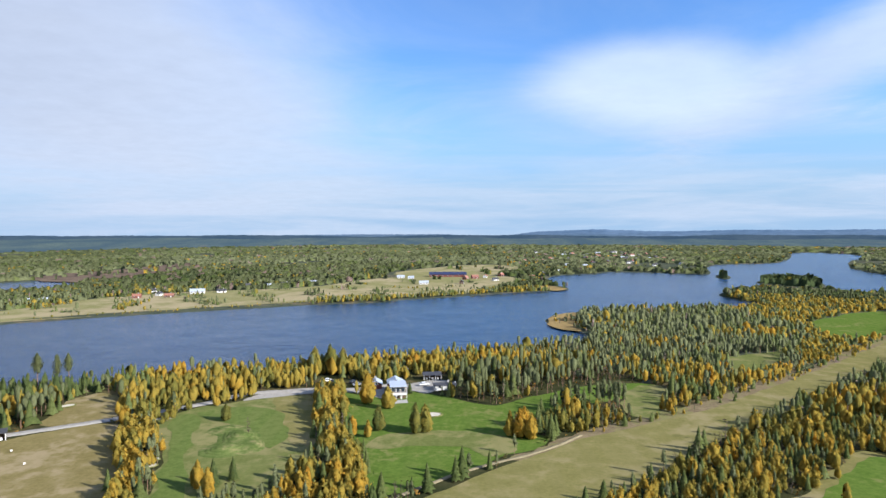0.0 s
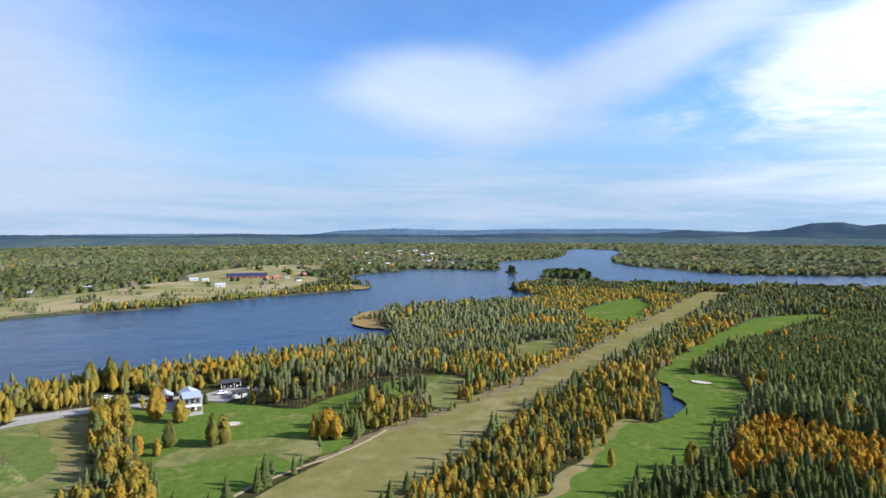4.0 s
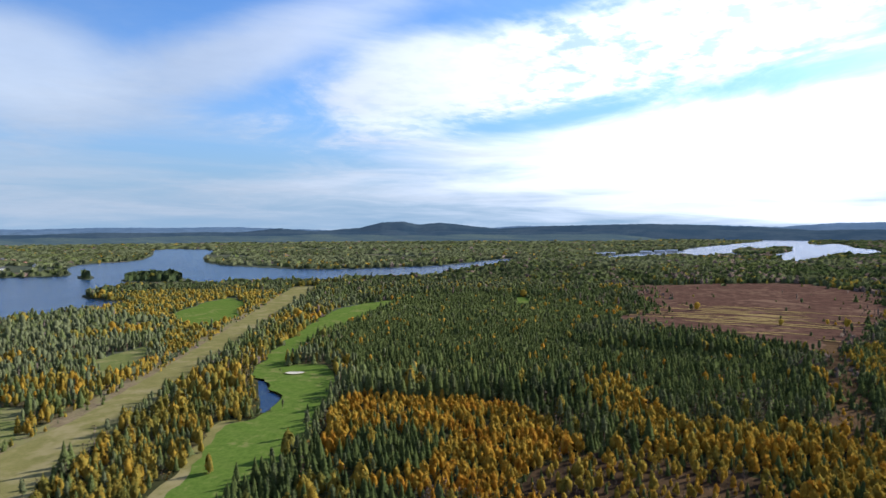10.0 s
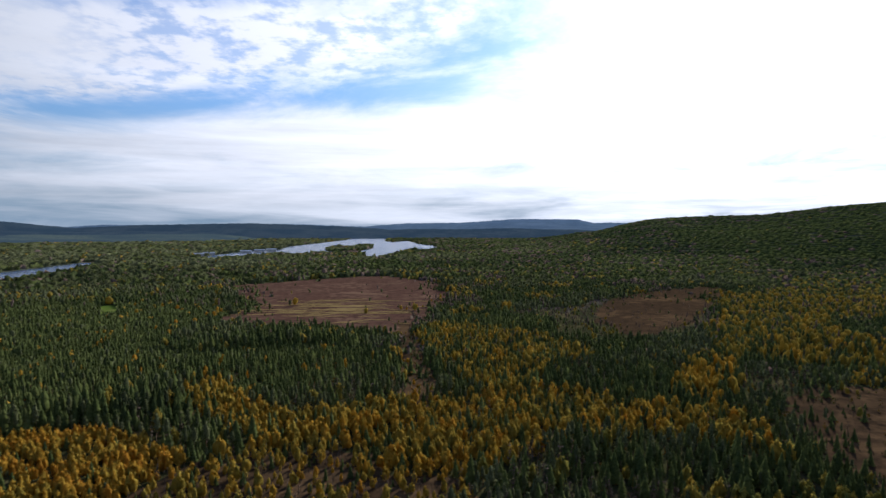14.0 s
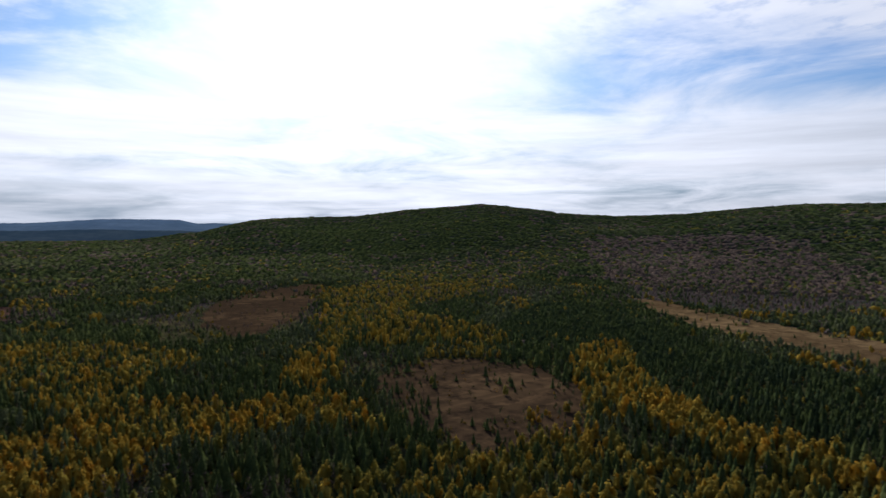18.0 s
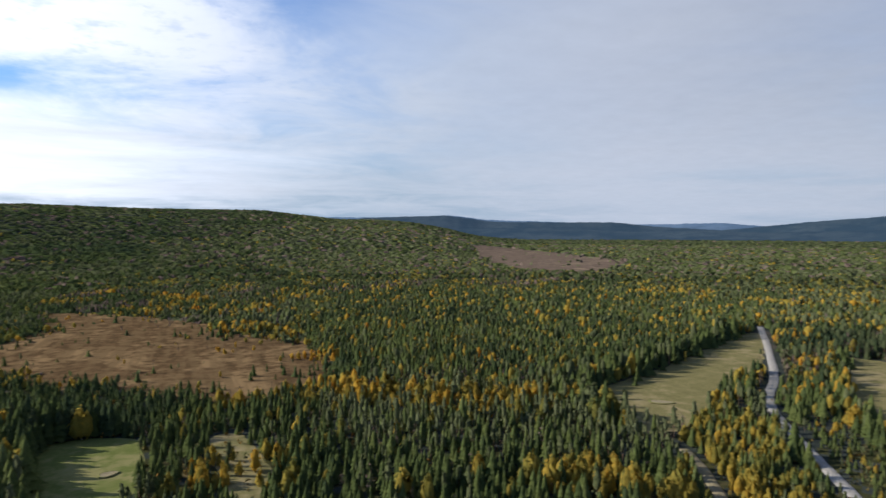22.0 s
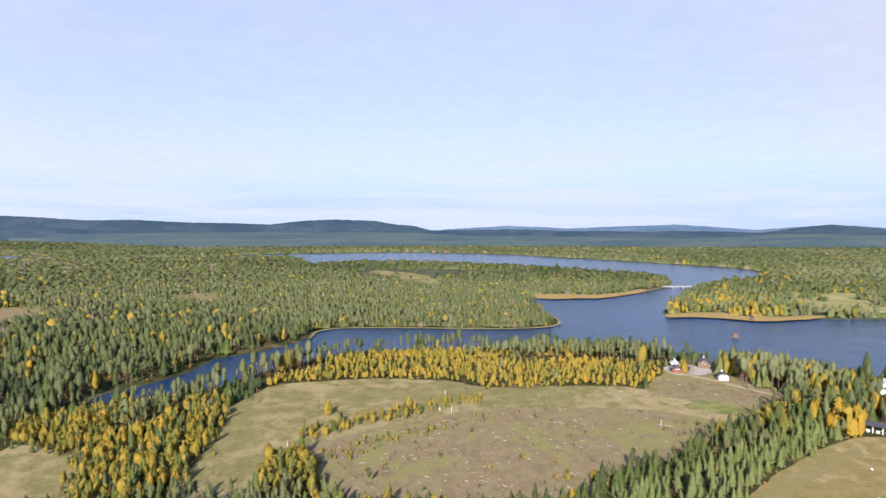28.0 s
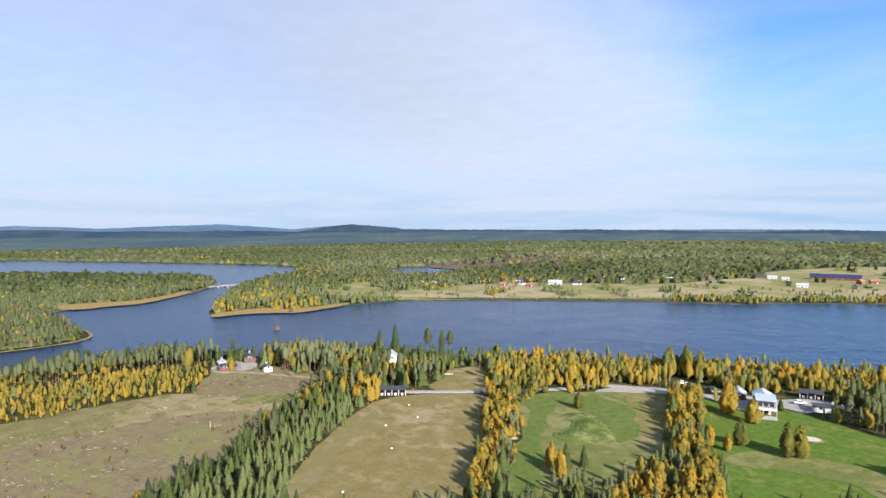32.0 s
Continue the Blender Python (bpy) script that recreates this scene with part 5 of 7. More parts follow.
def leaf_quads(centre, normal, size, rng):
    """Small folded leaf clumps at the centres, facing roughly along the normals."""
    n = len(centre)
    nrm = normal + rng.normal(0, 0.55, (n, 3))
    nrm /= np.linalg.norm(nrm, axis=1)[:, None] + 1e-9
    a = np.cross(nrm, rng.normal(0, 1, (n, 3)))
    a /= np.linalg.norm(a, axis=1)[:, None] + 1e-9
    b = np.cross(nrm, a)
    s = (size * rng.uniform(0.7, 1.3, n))[:, None]
    v = np.stack([centre - a * s * 0.6, centre - b * s * 0.45 + nrm * s * 0.12, centre + a * s * 0.6, centre + b * s * 0.5 + nrm * s * 0.1], 1).reshape(-1, 3)
    k = np.arange(n)[:, None] * 4
    f = np.concatenate([k + [0, 1, 2], k + [0, 2, 3]])
    return v, f


def stem(height, r0, r1, sides=5, lean=0.0, z0=-0.3):
    a = np.linspace(0, 2 * math.pi, sides, endpoint=False)
    ring = np.stack([np.cos(a), np.sin(a), 0 * a], 1)
    v = np.concatenate([ring * r0 + (0, 0, z0), ring * r1 + (lean, 0, height)])
    k = np.arange(sides)
    q = (k + 1) % sides
    return v, np.concatenate([np.stack([k, q, q + sides], 1), np.stack([k, q + sides, k + sides], 1)])


def limb(a, b, r):
    """A thin three-sided branch from a to b."""
    a, b = np.array(a, float), np.array(b, float)
    d = b - a
    u = np.cross(d, (0.3, 0.1, 1))
    u /= np.linalg.norm(u) + 1e-9
    w_ = np.cross(d, u)
    w_ /= np.linalg.norm(w_) + 1e-9
    v = np.array([a + u * r, a - u * r * 0.5 + w_ * r * 0.87, a - u * r * 0.5 - w_ * r * 0.87, b])
    return v, np.array([[0, 1, 3], [1, 2, 3], [2, 0, 3]])


def weld(parts):
    vs, fs, o = [], [], 0
    for v, f in parts:
        vs.append(v)
        fs.append(f + o)
        o += len(v)
    return np.concatenate(vs), np.concatenate(fs)


def lumpy(n, h, z0, wide, peak, rng, full=1.5):
    """Places over an uneven crown: from z0 to the top, widest at the share `peak` of it."""
    t = rng.beta(1.1, 1.35, n)
    prof = np.where(t < peak, np.sqrt(np.clip(t / peak, 0, 1)) * 0.75 + 0.25, (1 - np.clip((t - peak) / (1 - peak), 0, 1) ** full) ** 0.75)
    a = rng.uniform(0, 6.283, n)
    ph = rng.uniform(0, 6.28, 4)
    lump = 0.82 + 0.2 * np.sin(2 * a + 5 * t + ph[0]) + 0.16 * np.sin(3 * a - 11 * t + ph[1]) + 0.1 * np.sin(5 * a + 17 * t + ph[2])
    r = h * wide * prof * lump * rng.uniform(0.2, 1.0, n) ** 0.28
    c = np.stack([np.cos(a) * r, np.sin(a) * r, h * (z0 + (1 - z0) * t)], 1)
    d = np.stack([np.cos(a), np.sin(a), 0.35 + 0.9 * (t - 0.4)], 1)
    return c, d


def body(h, wide, seed, foot, peak, sides, rings_, rough=0.22, tip=0.12):
    """A closed lumpy crown, widest at the share `peak` of its height."""
    rng = np.random.RandomState(seed)
    ph = rng.uniform(0, 6.28, 3)
    q = np.arange(sides)
    p = (q + 1) % sides
    vs, fs = [np.array([[0, 0, h * foot]])], []
    for i in range(rings_):
        t = (i + 0.6) / (rings_ + 0.1)
        prof = (t / peak) ** 0.3 if t < peak else max(1 - ((t - peak) / (1.06 - peak)) ** 1.8, 0.0) ** 0.85
        prof = tip + (1 - tip) * prof
        a = 6.283 * (q + 0.5 * (i % 2)) / sides + rng.uniform(-0.2, 0.2, sides)
        r = h * wide * prof * (1 + rough * (np.sin(2 * a + 4 * t + ph[0]) + 0.8 * np.sin(3 * a - 7 * t + ph[1]) + 0.9 * rng.normal(0, 0.6, sides)))
        vs.append(np.stack([np.cos(a) * r, np.sin(a) * r, h * (foot + (1 - foot) * t) + rng.uniform(-0.03, 0.03, sides) * h], 1))
        if i:
            o = 1 + (i - 1) * sides
            fs += [np.stack([o + q, o + p, o + q + sides], 1), np.stack([o + p, o + p + sides, o + q + sides], 1)]
    vs.append(np.array([[rng.uniform(-0.02, 0.02) * h, 0, h]]))
    last = 1 + (rings_ - 1) * sides
    fs = [np.stack([np.zeros(sides, int), 1 + p, 1 + q], 1)] + fs + [np.stack([last + q, last + p, np.full(sides, last + sides)], 1)]
    return np.concatenate(vs), np.concatenate(fs)


def skirt(h, wide, seed, tiers, points, foot=0.07, droop=0.5):
    """Conifer crown: ragged star-edged skirts of boughs, one above the other."""
    rng = np.random.RandomState(seed)
    vs, fs, o = [], [], 0
    for k in range(tiers):
        t = k / tiers
        z0 = h * (foot + (0.93 - foot) * t)
        r = h * wide * (1 - t) ** 0.85 * rng.uniform(0.88, 1.1) + 0.012 * h
        z1 = min(h, z0 + h * (0.93 - foot) / tiers * 1.7 + 0.06 * h) if k < tiers - 1 else h
        n = max(3, int(round(points * (1 - 0.45 * t))))
        a = 6.283 * (np.arange(2 * n) + rng.uniform(0, 1)) / (2 * n) + rng.uniform(-0.12, 0.12, 2 * n)
        out = np.where(np.arange(2 * n) % 2 == 0, rng.uniform(0.88, 1.2, 2 * n), rng.uniform(0.55, 0.75, 2 * n))
        zz = z0 + np.where(np.arange(2 * n) % 2 == 0, -droop * 0.05 * h, 0.02 * h) * (1 - 0.6 * t) + rng.normal(0, 0.006 * h, 2 * n)
        vs.append(np.concatenate([np.stack([np.cos(a) * r * out, np.sin(a) * r * out, zz], 1), [[0, 0, z1]]]))
        q = np.arange(2 * n)
        fs.append(np.stack([q, (q + 1) % (2 * n), np.full(2 * n, 2 * n)], 1) + o)
        o += 2 * n + 1
    return np.concatenate(vs), np.concatenate(fs)


def moved(mesh, x, y, z=0.0):
    return mesh[0] + np.array([x, y, z]), mesh[1]


def spindles(h, slim, seed, sides, rings_, shoots):
    """A birch crown: one tall leafy spindle with lower ones round it, so that several tips show."""
    rng = np.random.RandomState(seed + 100)
    out = [body(h * 0.95, 0.118 * slim, seed, 0.03, 0.4, sides, rings_, 0.36, 0.06)]
    a0 = rng.uniform(0, 6.28)
    for k in range(shoots):
        a = a0 + 6.283 * k / shoots + rng.uniform(-0.4, 0.4)
        tall = h * rng.uniform(0.58, 0.86)
        off = h * 0.1 * slim * rng.uniform(0.8, 1.25)
        out.append(moved(body(tall, 0.115 * slim * h / tall, seed + k + 1, 0.03, 0.38, max(4, sides - 1), max(2, rings_ - 1), 0.38, 0.05), math.cos(a) * off, math.sin(a) * off))
    return out


def make_birch(h, n, size, seed, slim, sides, rings_, shoots, trunk=5):
    """Leafy tree: pale stem with limbs; a crown of several leafy spindles edged with small leaf clumps."""
    rng = np.random.RandomState(seed)
    wood = [stem(h * 0.5, h * 0.013, h * 0.006, trunk, rng.uniform(-0.2, 0.2))]
    for k in range(4 if trunk > 4 else 0):
        z, a = h * (0.12 + 0.08 * k), rng.uniform(0, 6.28)
        wood.append(limb((0, 0, z), (math.cos(a) * h * 0.09, math.sin(a) * h * 0.09, z + h * 0.14), h * 0.005))
    crown = spindles(h, slim, seed, sides, rings_, shoots)
    if n:
        c, d = lumpy(n, h, 0.03, 0.235 * slim, 0.34, rng, 1.3)
        crown.append(leaf_quads(c, d, size, rng))
    return weld(wood), weld(crown)


def make_spruce(h, tiers, points, seed, wide=0.17, trunk=5):
    """Conifer: stem and drooping skirts of boughs, ragged, wider below."""
    return stem(h * 0.4, h * 0.014, h * 0.008, trunk), skirt(h, wide, seed, tiers, points)


def make_pine(h, n, size, seed, sides, rings_, trunk=5):
    """Pine: long bare stem and a clumped crown on its upper part."""
    rng = np.random.RandomState(seed)
    foot = rng.uniform(0.32, 0.45)
    wood = [stem(h * 0.85, h * 0.014, h * 0.005, trunk, rng.uniform(-0.3, 0.3))]
    for k in range(5 if trunk > 4 else 0):
        a, z = rng.uniform(0, 6.28), h * rng.uniform(0.22, 0.5)
        wood.append(limb((0, 0, z), (math.cos(a) * h * 0.08, math.sin(a) * h * 0.08, z + h * 0.03), h * 0.004))
    crown = [body(h * 0.975, 0.082, seed, foot + 0.05, 0.4, sides, rings_, 0.32, 0.2)]
    if n:
        c, d = lumpy(n, h, foot - 0.03, 0.155, 0.33, rng)
        d[:, 2] += 0.5
        crown.append(leaf_quads(c, d, size, rng))
    return weld(wood), weld(crown)


def make_bare(h, n, size, seed):
    """A nearly leafless tree: stem, many thin limbs, a few dry tufts."""
    rng = np.random.RandomState(seed)
    wood = [stem(h * 0.95, h * 0.012, h * 0.002, 4, rng.uniform(-0.4, 0.4))]
    for k in range(9):
        a, z = rng.uniform(0, 6.28), h * rng.uniform(0.25, 0.8)
        wood.append(limb((0, 0, z), (math.cos(a) * h * 0.12, math.sin(a) * h * 0.12, z + h * 0.16), h * 0.006))
    c, d = lumpy(n, h, 0.2, 0.14, 0.35, rng)
    return weld(wood), leaf_quads(c, d, size, rng)


KINDS = ("birch", "spruce", "pine", "bare")
LEAF = {"birch": BIRCH_LEAF, "spruce": SPRUCE_LEAF, "pine": PINE_LEAF, "bare": TWIG}
BARK = {"birch": BIRCH_BARK, "spruce": PINE_BARK, "pine": PINE_BARK, "bare": TWIG}
# nearest, near, closer and middle models, each ten metres high
NEAREST = {"birch": [make_birch(10, 560, 0.46, s, f, 7, 6, 4) for s, f in ((1, 1.15), (2, 1.35), (3, 1.0))],
           "spruce": [make_spruce(10, 11, 9, s, f) for s, f in ((4, 0.235), (5, 0.27), (6, 0.2))],
           "pine": [make_pine(10, 260, 0.5, s, 7, 5) for s in (7, 8, 9)],
           "bare": [make_bare(10, 30, 0.5, s) for s in (7, 8, 9)]}
NEAR = {"birch": [make_birch(10, 64, 0.75, s, f, 4, 3, 2, 3) for s, f in ((11, 1.4), (12, 1.6), (13, 1.2), (14, 1.45))],
        "spruce": [make_spruce(10, 6, 6, s, f, 3) for s, f in ((15, 0.25), (16, 0.29), (17, 0.21))],
        "pine": [make_pine(10, 20, 0.95, s, 6, 3, 3) for s in (18, 19, 20)],
        "bare": [make_bare(10, 12, 0.7, s) for s in (7, 8, 9)]}
CLOSER = {"birch": [(None, weld(spindles(10, 1.6 * f, s, 4, 2, 1))) for s, f in ((61, 1.0), (62, 1.15), (63, 0.85), (64, 1.0))],
          "spruce": [(None, skirt(10, f, s, 3, 4)) for s, f in ((44, 0.25), (45, 0.29), (46, 0.21))],
          "pine": [(stem(6, 0.16, 0.09, 3), body(10, 0.115 * f, s, 0.42, 0.45, 5, 2, 0.3, 0.2)) for s, f in ((67, 1.0), (68, 1.2), (69, 0.85), (70, 1.0))],
          "bare": [make_bare(10, 5, 0.9, s) for s in (7, 8)]}
MIDDLE = {"birch": [(None, body(10, 0.24 * f, s, 0.04, 0.4, 4, 2, 0.28)) for s, f in ((21, 1.0), (22, 1.2), (23, 0.85), (24, 1.0))],
          "spruce": [(None, skirt(10, f, s, 2, 3)) for s, f in ((24, 0.23), (25, 0.26), (26, 0.2))],
          "pine": [(None, body(10, 0.15 * f, s, 0.2, 0.5, 4, 2, 0.3, 0.2)) for s, f in ((27, 1.0), (28, 1.2), (29, 0.85), (30, 1.0))],
          "bare": [(None, body(10, 0.1, s, 0.1, 0.4, 3, 2)) for s in (7, 8, 9)]}

# share of birch, spruce, pine; trees' height; spacing; leaf tint from and to
GROWTH = {
    "bog_scrub": ((0.5, 0.14, 0.06, 0.3), (5, 9), 2.6, (0.35, 0.8)),
    "farm_bank": ((0.8, 0.1, 0.1), (1.5, 4), 7.0, (0.1, 0.5)), "farm_bank_b": ((0.62, 0.2, 0.18), (5, 9), 4.2, (0.05, 0.55)),
    "bank_pines": ((0.12, 0.03, 0.75, 0.1), (9, 13), 4.6, (0.3, 0.6), 0.4), "gold_near": ((0.78, 0.17, 0.05), (4.5, 8), 2.8, (0.4, 0.85)),
    "gold_band": ((0.5, 0.4, 0.04, 0.06), (4.5, 8), 2.9, (0.3, 0.75)), "gold_clump": ((0.52, 0.36, 0.05, 0.07), (5, 8.5), 3.0, (0.3, 0.65)),
    "gold_dot": ((0.9, 0.1, 0.0), (6, 9), 2.8, (0.45, 0.7)), "gold_far": ((0.6, 0.3, 0.05, 0.05), (6, 9), 3.4, (0.3, 0.6)),
    "gold_front": ((0.54, 0.34, 0.06, 0.06), (5, 8.5), 2.9, (0.35, 0.8)), "gold_row": ((0.78, 0.2, 0.02), (6, 10), 2.8, (0.35, 0.75)),
    "gold_mid": ((0.48, 0.38, 0.05, 0.09), (6, 10), 3.4, (0.3, 0.6)), "near_mix": ((0.5, 0.44, 0.06), (4, 7.5), 2.8, (0.15, 0.6)),
    "cut_clump": ((0.6, 0.36, 0.04), (6.5, 10), 2.5, (0.1, 0.55), 0.6), "road_thicket": ((0.2, 0.6, 0.2), (2.5, 5), 2.7, (0.2, 0.7), 0.4),
    "spruce_knoll": ((0.05, 0.85, 0.1), (6, 9), 2.7, (0.3, 0.6), 0.35), "bush_line": ((0.75, 0.2, 0.05), (4, 8), 2.4, (0.15, 0.6)),
    "default": ((0.17, 0.56, 0.27), (5.5, 11), 3.0, (0.08, 0.5)),
    "birch_orange": ((0.92, 0.07, 0.01), (4.2, 6.8), 2.5, (0.5, 0.92)), "birch_mix": ((0.8, 0.17, 0.03), (4, 7.2), 2.7, (0.4, 0.85)),
    "birch_right": ((0.55, 0.35, 0.1), (6, 11), 3.6, (0.35, 0.7)), "clump_k": ((0.6, 0.35, 0.05), (6, 10), 3.1, (0.3, 0.65)),
    "clump_y": ((0.6, 0.3, 0.05, 0.05), (6, 10), 4.5, (0.35, 0.6)), "band_y": ((0.6, 0.35, 0.05), (6, 11), 3.3, (0.4, 0.75)),
    "front_y": ((0.5, 0.4, 0.1), (5, 9), 3.3, (0.25, 0.7)), "birch_strip": ((0.6, 0.3, 0.1), (4.5, 8), 2.5, (0.15, 0.7), 0.6),
    "west_strip": ((0.5, 0.25, 0.25), (5, 9), 3.4, (0.2, 0.65), 0.6), "penin_h": ((0.65, 0.2, 0.15), (5, 8), 3.0, (0.35, 0.6)),
    "penin_g_edge": ((0.6, 0.2, 0.2), (5, 9), 2.8, (0.35, 0.75)), "pines_club": ((0.07, 0.03, 0.84, 0.06), (9, 14), 4.0, (0.3, 0.6), 0.5),
    "river_birch": ((0.93, 0.04, 0.03), (4, 6.5), 2.3, (0.2, 0.58), 0.7), "river_left": ((0.62, 0.28, 0.1), (4.5, 7.5), 2.5, (0.1, 0.7), 0.45),
    "river_pines": ((0.06, 0.26, 0.6, 0.08), (9, 14), 4.0, (0.3, 0.6), 0.22), "shore_pines": ((0.05, 0.05, 0.88, 0.02), (11, 15), 4.2, (0.3, 0.6), 0.5),
    "young_spruce": ((0.008, 0.962, 0.03), (4.5, 7.8), 2.3, (0.3, 0.6), 0.8), "birch_row": ((0.86, 0.1, 0.04), (6, 9.5), 2.3, (0.25, 0.75)),
    "golf_row": ((0.75, 0.18, 0.07), (6, 10.5), 2.6, (0.2, 0.78)), "golf_front": ((0.7, 0.2, 0.1), (6, 9.5), 2.6, (0.25, 0.8)),
    "shore_yellow": ((0.88, 0.04, 0.08), (7.5, 12), 2.8, (0.15, 0.66)), "shore_mix": ((0.3, 0.3, 0.4), (9, 15), 3.6, (0.3, 0.65)),
    "roadside": ((0.55, 0.4, 0.05), (4.5, 8), 2.5, (0.1, 0.6), 0.55), "thicket": ((0.18, 0.62, 0.2), (3, 6), 2.8, (0.3, 0.6)),
    "island_road": ((0.3, 0.6, 0.1), (6, 10), 2.9, (0.4, 0.75)), "shade_spruce": ((0.06, 0.8, 0.14), (9, 14), 3.1, (0.3, 0.6)),
    "north_pines": ((0.07, 0.2, 0.68, 0.05), (6, 10), 3.4, (0.1, 0.45), 0.45), "far_mix": ((0.18, 0.3, 0.42, 0.1), (5, 8), 3.6, (0.15, 0.45), 0.5),
    "wood_mid_birch": ((0.2, 0.56, 0.24), (6, 10), 3.0, (0.1, 0.8)),
    "hill_bare": ((0.08, 0.16, 0.1, 0.66), (4, 8), 5.6, (0.2, 0.5)), "hill_bare_b": ((0.1, 0.1, 0.1, 0.7), (3, 7), 5.2, (0.2, 0.5)),
    "shore_farm": ((0.75, 0.15, 0.1), (3, 7), 4.3, (0.15, 0.5)), "shore_farm_b": ((0.6, 0.2, 0.2), (5, 10), 3.6, (0.1, 0.5)),
    "farm_clump": ((0.6, 0.3, 0.1), (6, 10), 3.4, (0.2, 0.6)), "reed_point": ((0.5, 0.2, 0.3), (6, 10), 3.4, (0.2, 0.55)),
    "point_d": ((0.4, 0.25, 0.35), (7, 12), 3.6, (0.2, 0.6)),
    "bush_strip": ((0.8, 0.15, 0.05), (1.5, 4), 2.9, (0.2, 0.55)),
    "south_spruce": ((0.02, 0.9, 0.08), (5, 7.5), 2.8, (0.3, 0.6), 0.12), "grey_thicket": ((0.1, 0.15, 0.1, 0.65), (3, 6), 3.9, (0.2, 0.5)),
    "hill_gold": ((0.2, 0.55, 0.15, 0.1), (4, 8), 3.4, (0.2, 0.5)), "hill_gold_b": ((0.42, 0.34, 0.1, 0.14), (4, 8), 3.4, (0.3, 0.6)),
    "hill_dark": ((0.03, 0.9, 0.05, 0.02), (5, 8), 2.9, (0.2, 0.4), 0.3), "lake_row": ((0.36, 0.1, 0.5, 0.04), (11, 15), 2.8, (0.25, 0.6), 0.8), "hole_edge": ((0.05, 0.85, 0.1), (12, 17), 2.8, (0.3, 0.6)), "dark_k": ((0.03, 0.87, 0.1), (6, 9), 2.9, (0.3, 0.6)),
    "mid_spruce": ((0.05, 0.88, 0.07), (5, 7.5), 2.6, (0.5, 0.85), 0.5), "mid_gold": ((0.7, 0.25, 0.05), (5, 8), 2.8, (0.4, 0.8)),
    "lake_row_b": ((0.12, 0.1, 0.63, 0.15), (9, 14), 3.8, (0.3, 0.7), 0.5),
    "meadow_west_edge": ((0.12, 0.66, 0.22), (11, 16), 2.8, (0.1, 0.6), 0.3), "meadow_east_edge": ((0.3, 0.55, 0.15), (8, 12), 2.9, (0.3, 0.7), 0.4),
    "isle_dark": ((0.03, 0.85, 0.12), (9, 13), 3.1, (0.2, 0.5), 0.05), "islet_dark": ((0.0, 0.9, 0.1), (9, 13), 3.1, (0.2, 0.5), 0.0),
}


def patchy(x, y, size, seed):
    """Smooth field of 0..1 clusters of about that size."""
    r = np.random.RandomState(seed)
    f = np.zeros(len(x))
    for _ in range(7):
        a, k, ph = r.uniform(0, 6.28), 6.28 / (size * r.uniform(0.6, 1.9)), r.uniform(0, 6.28)
        f += np.sin((x * math.cos(a) + y * math.sin(a)) * k + ph)
    return 0.5 + 0.5 * np.tanh(f / 2.2)


def grid(r0, r1, step, rng, stretch=1.0):
    """Jittered places between two radii; stretch: how much sparser along the radius."""
    rr, out = r0, []
    while rr < r1:
        n = max(6, int(2 * math.pi * rr / step))
        a = (np.arange(n) + rng.uniform(0, 1, n)) * 2 * math.pi / n
        q = rr + rng.uniform(0, 1, n) * step * stretch
        out.append(np.stack([q * np.sin(a), q * np.cos(a)], 1))
        rr += step * stretch
    return np.concatenate(out)


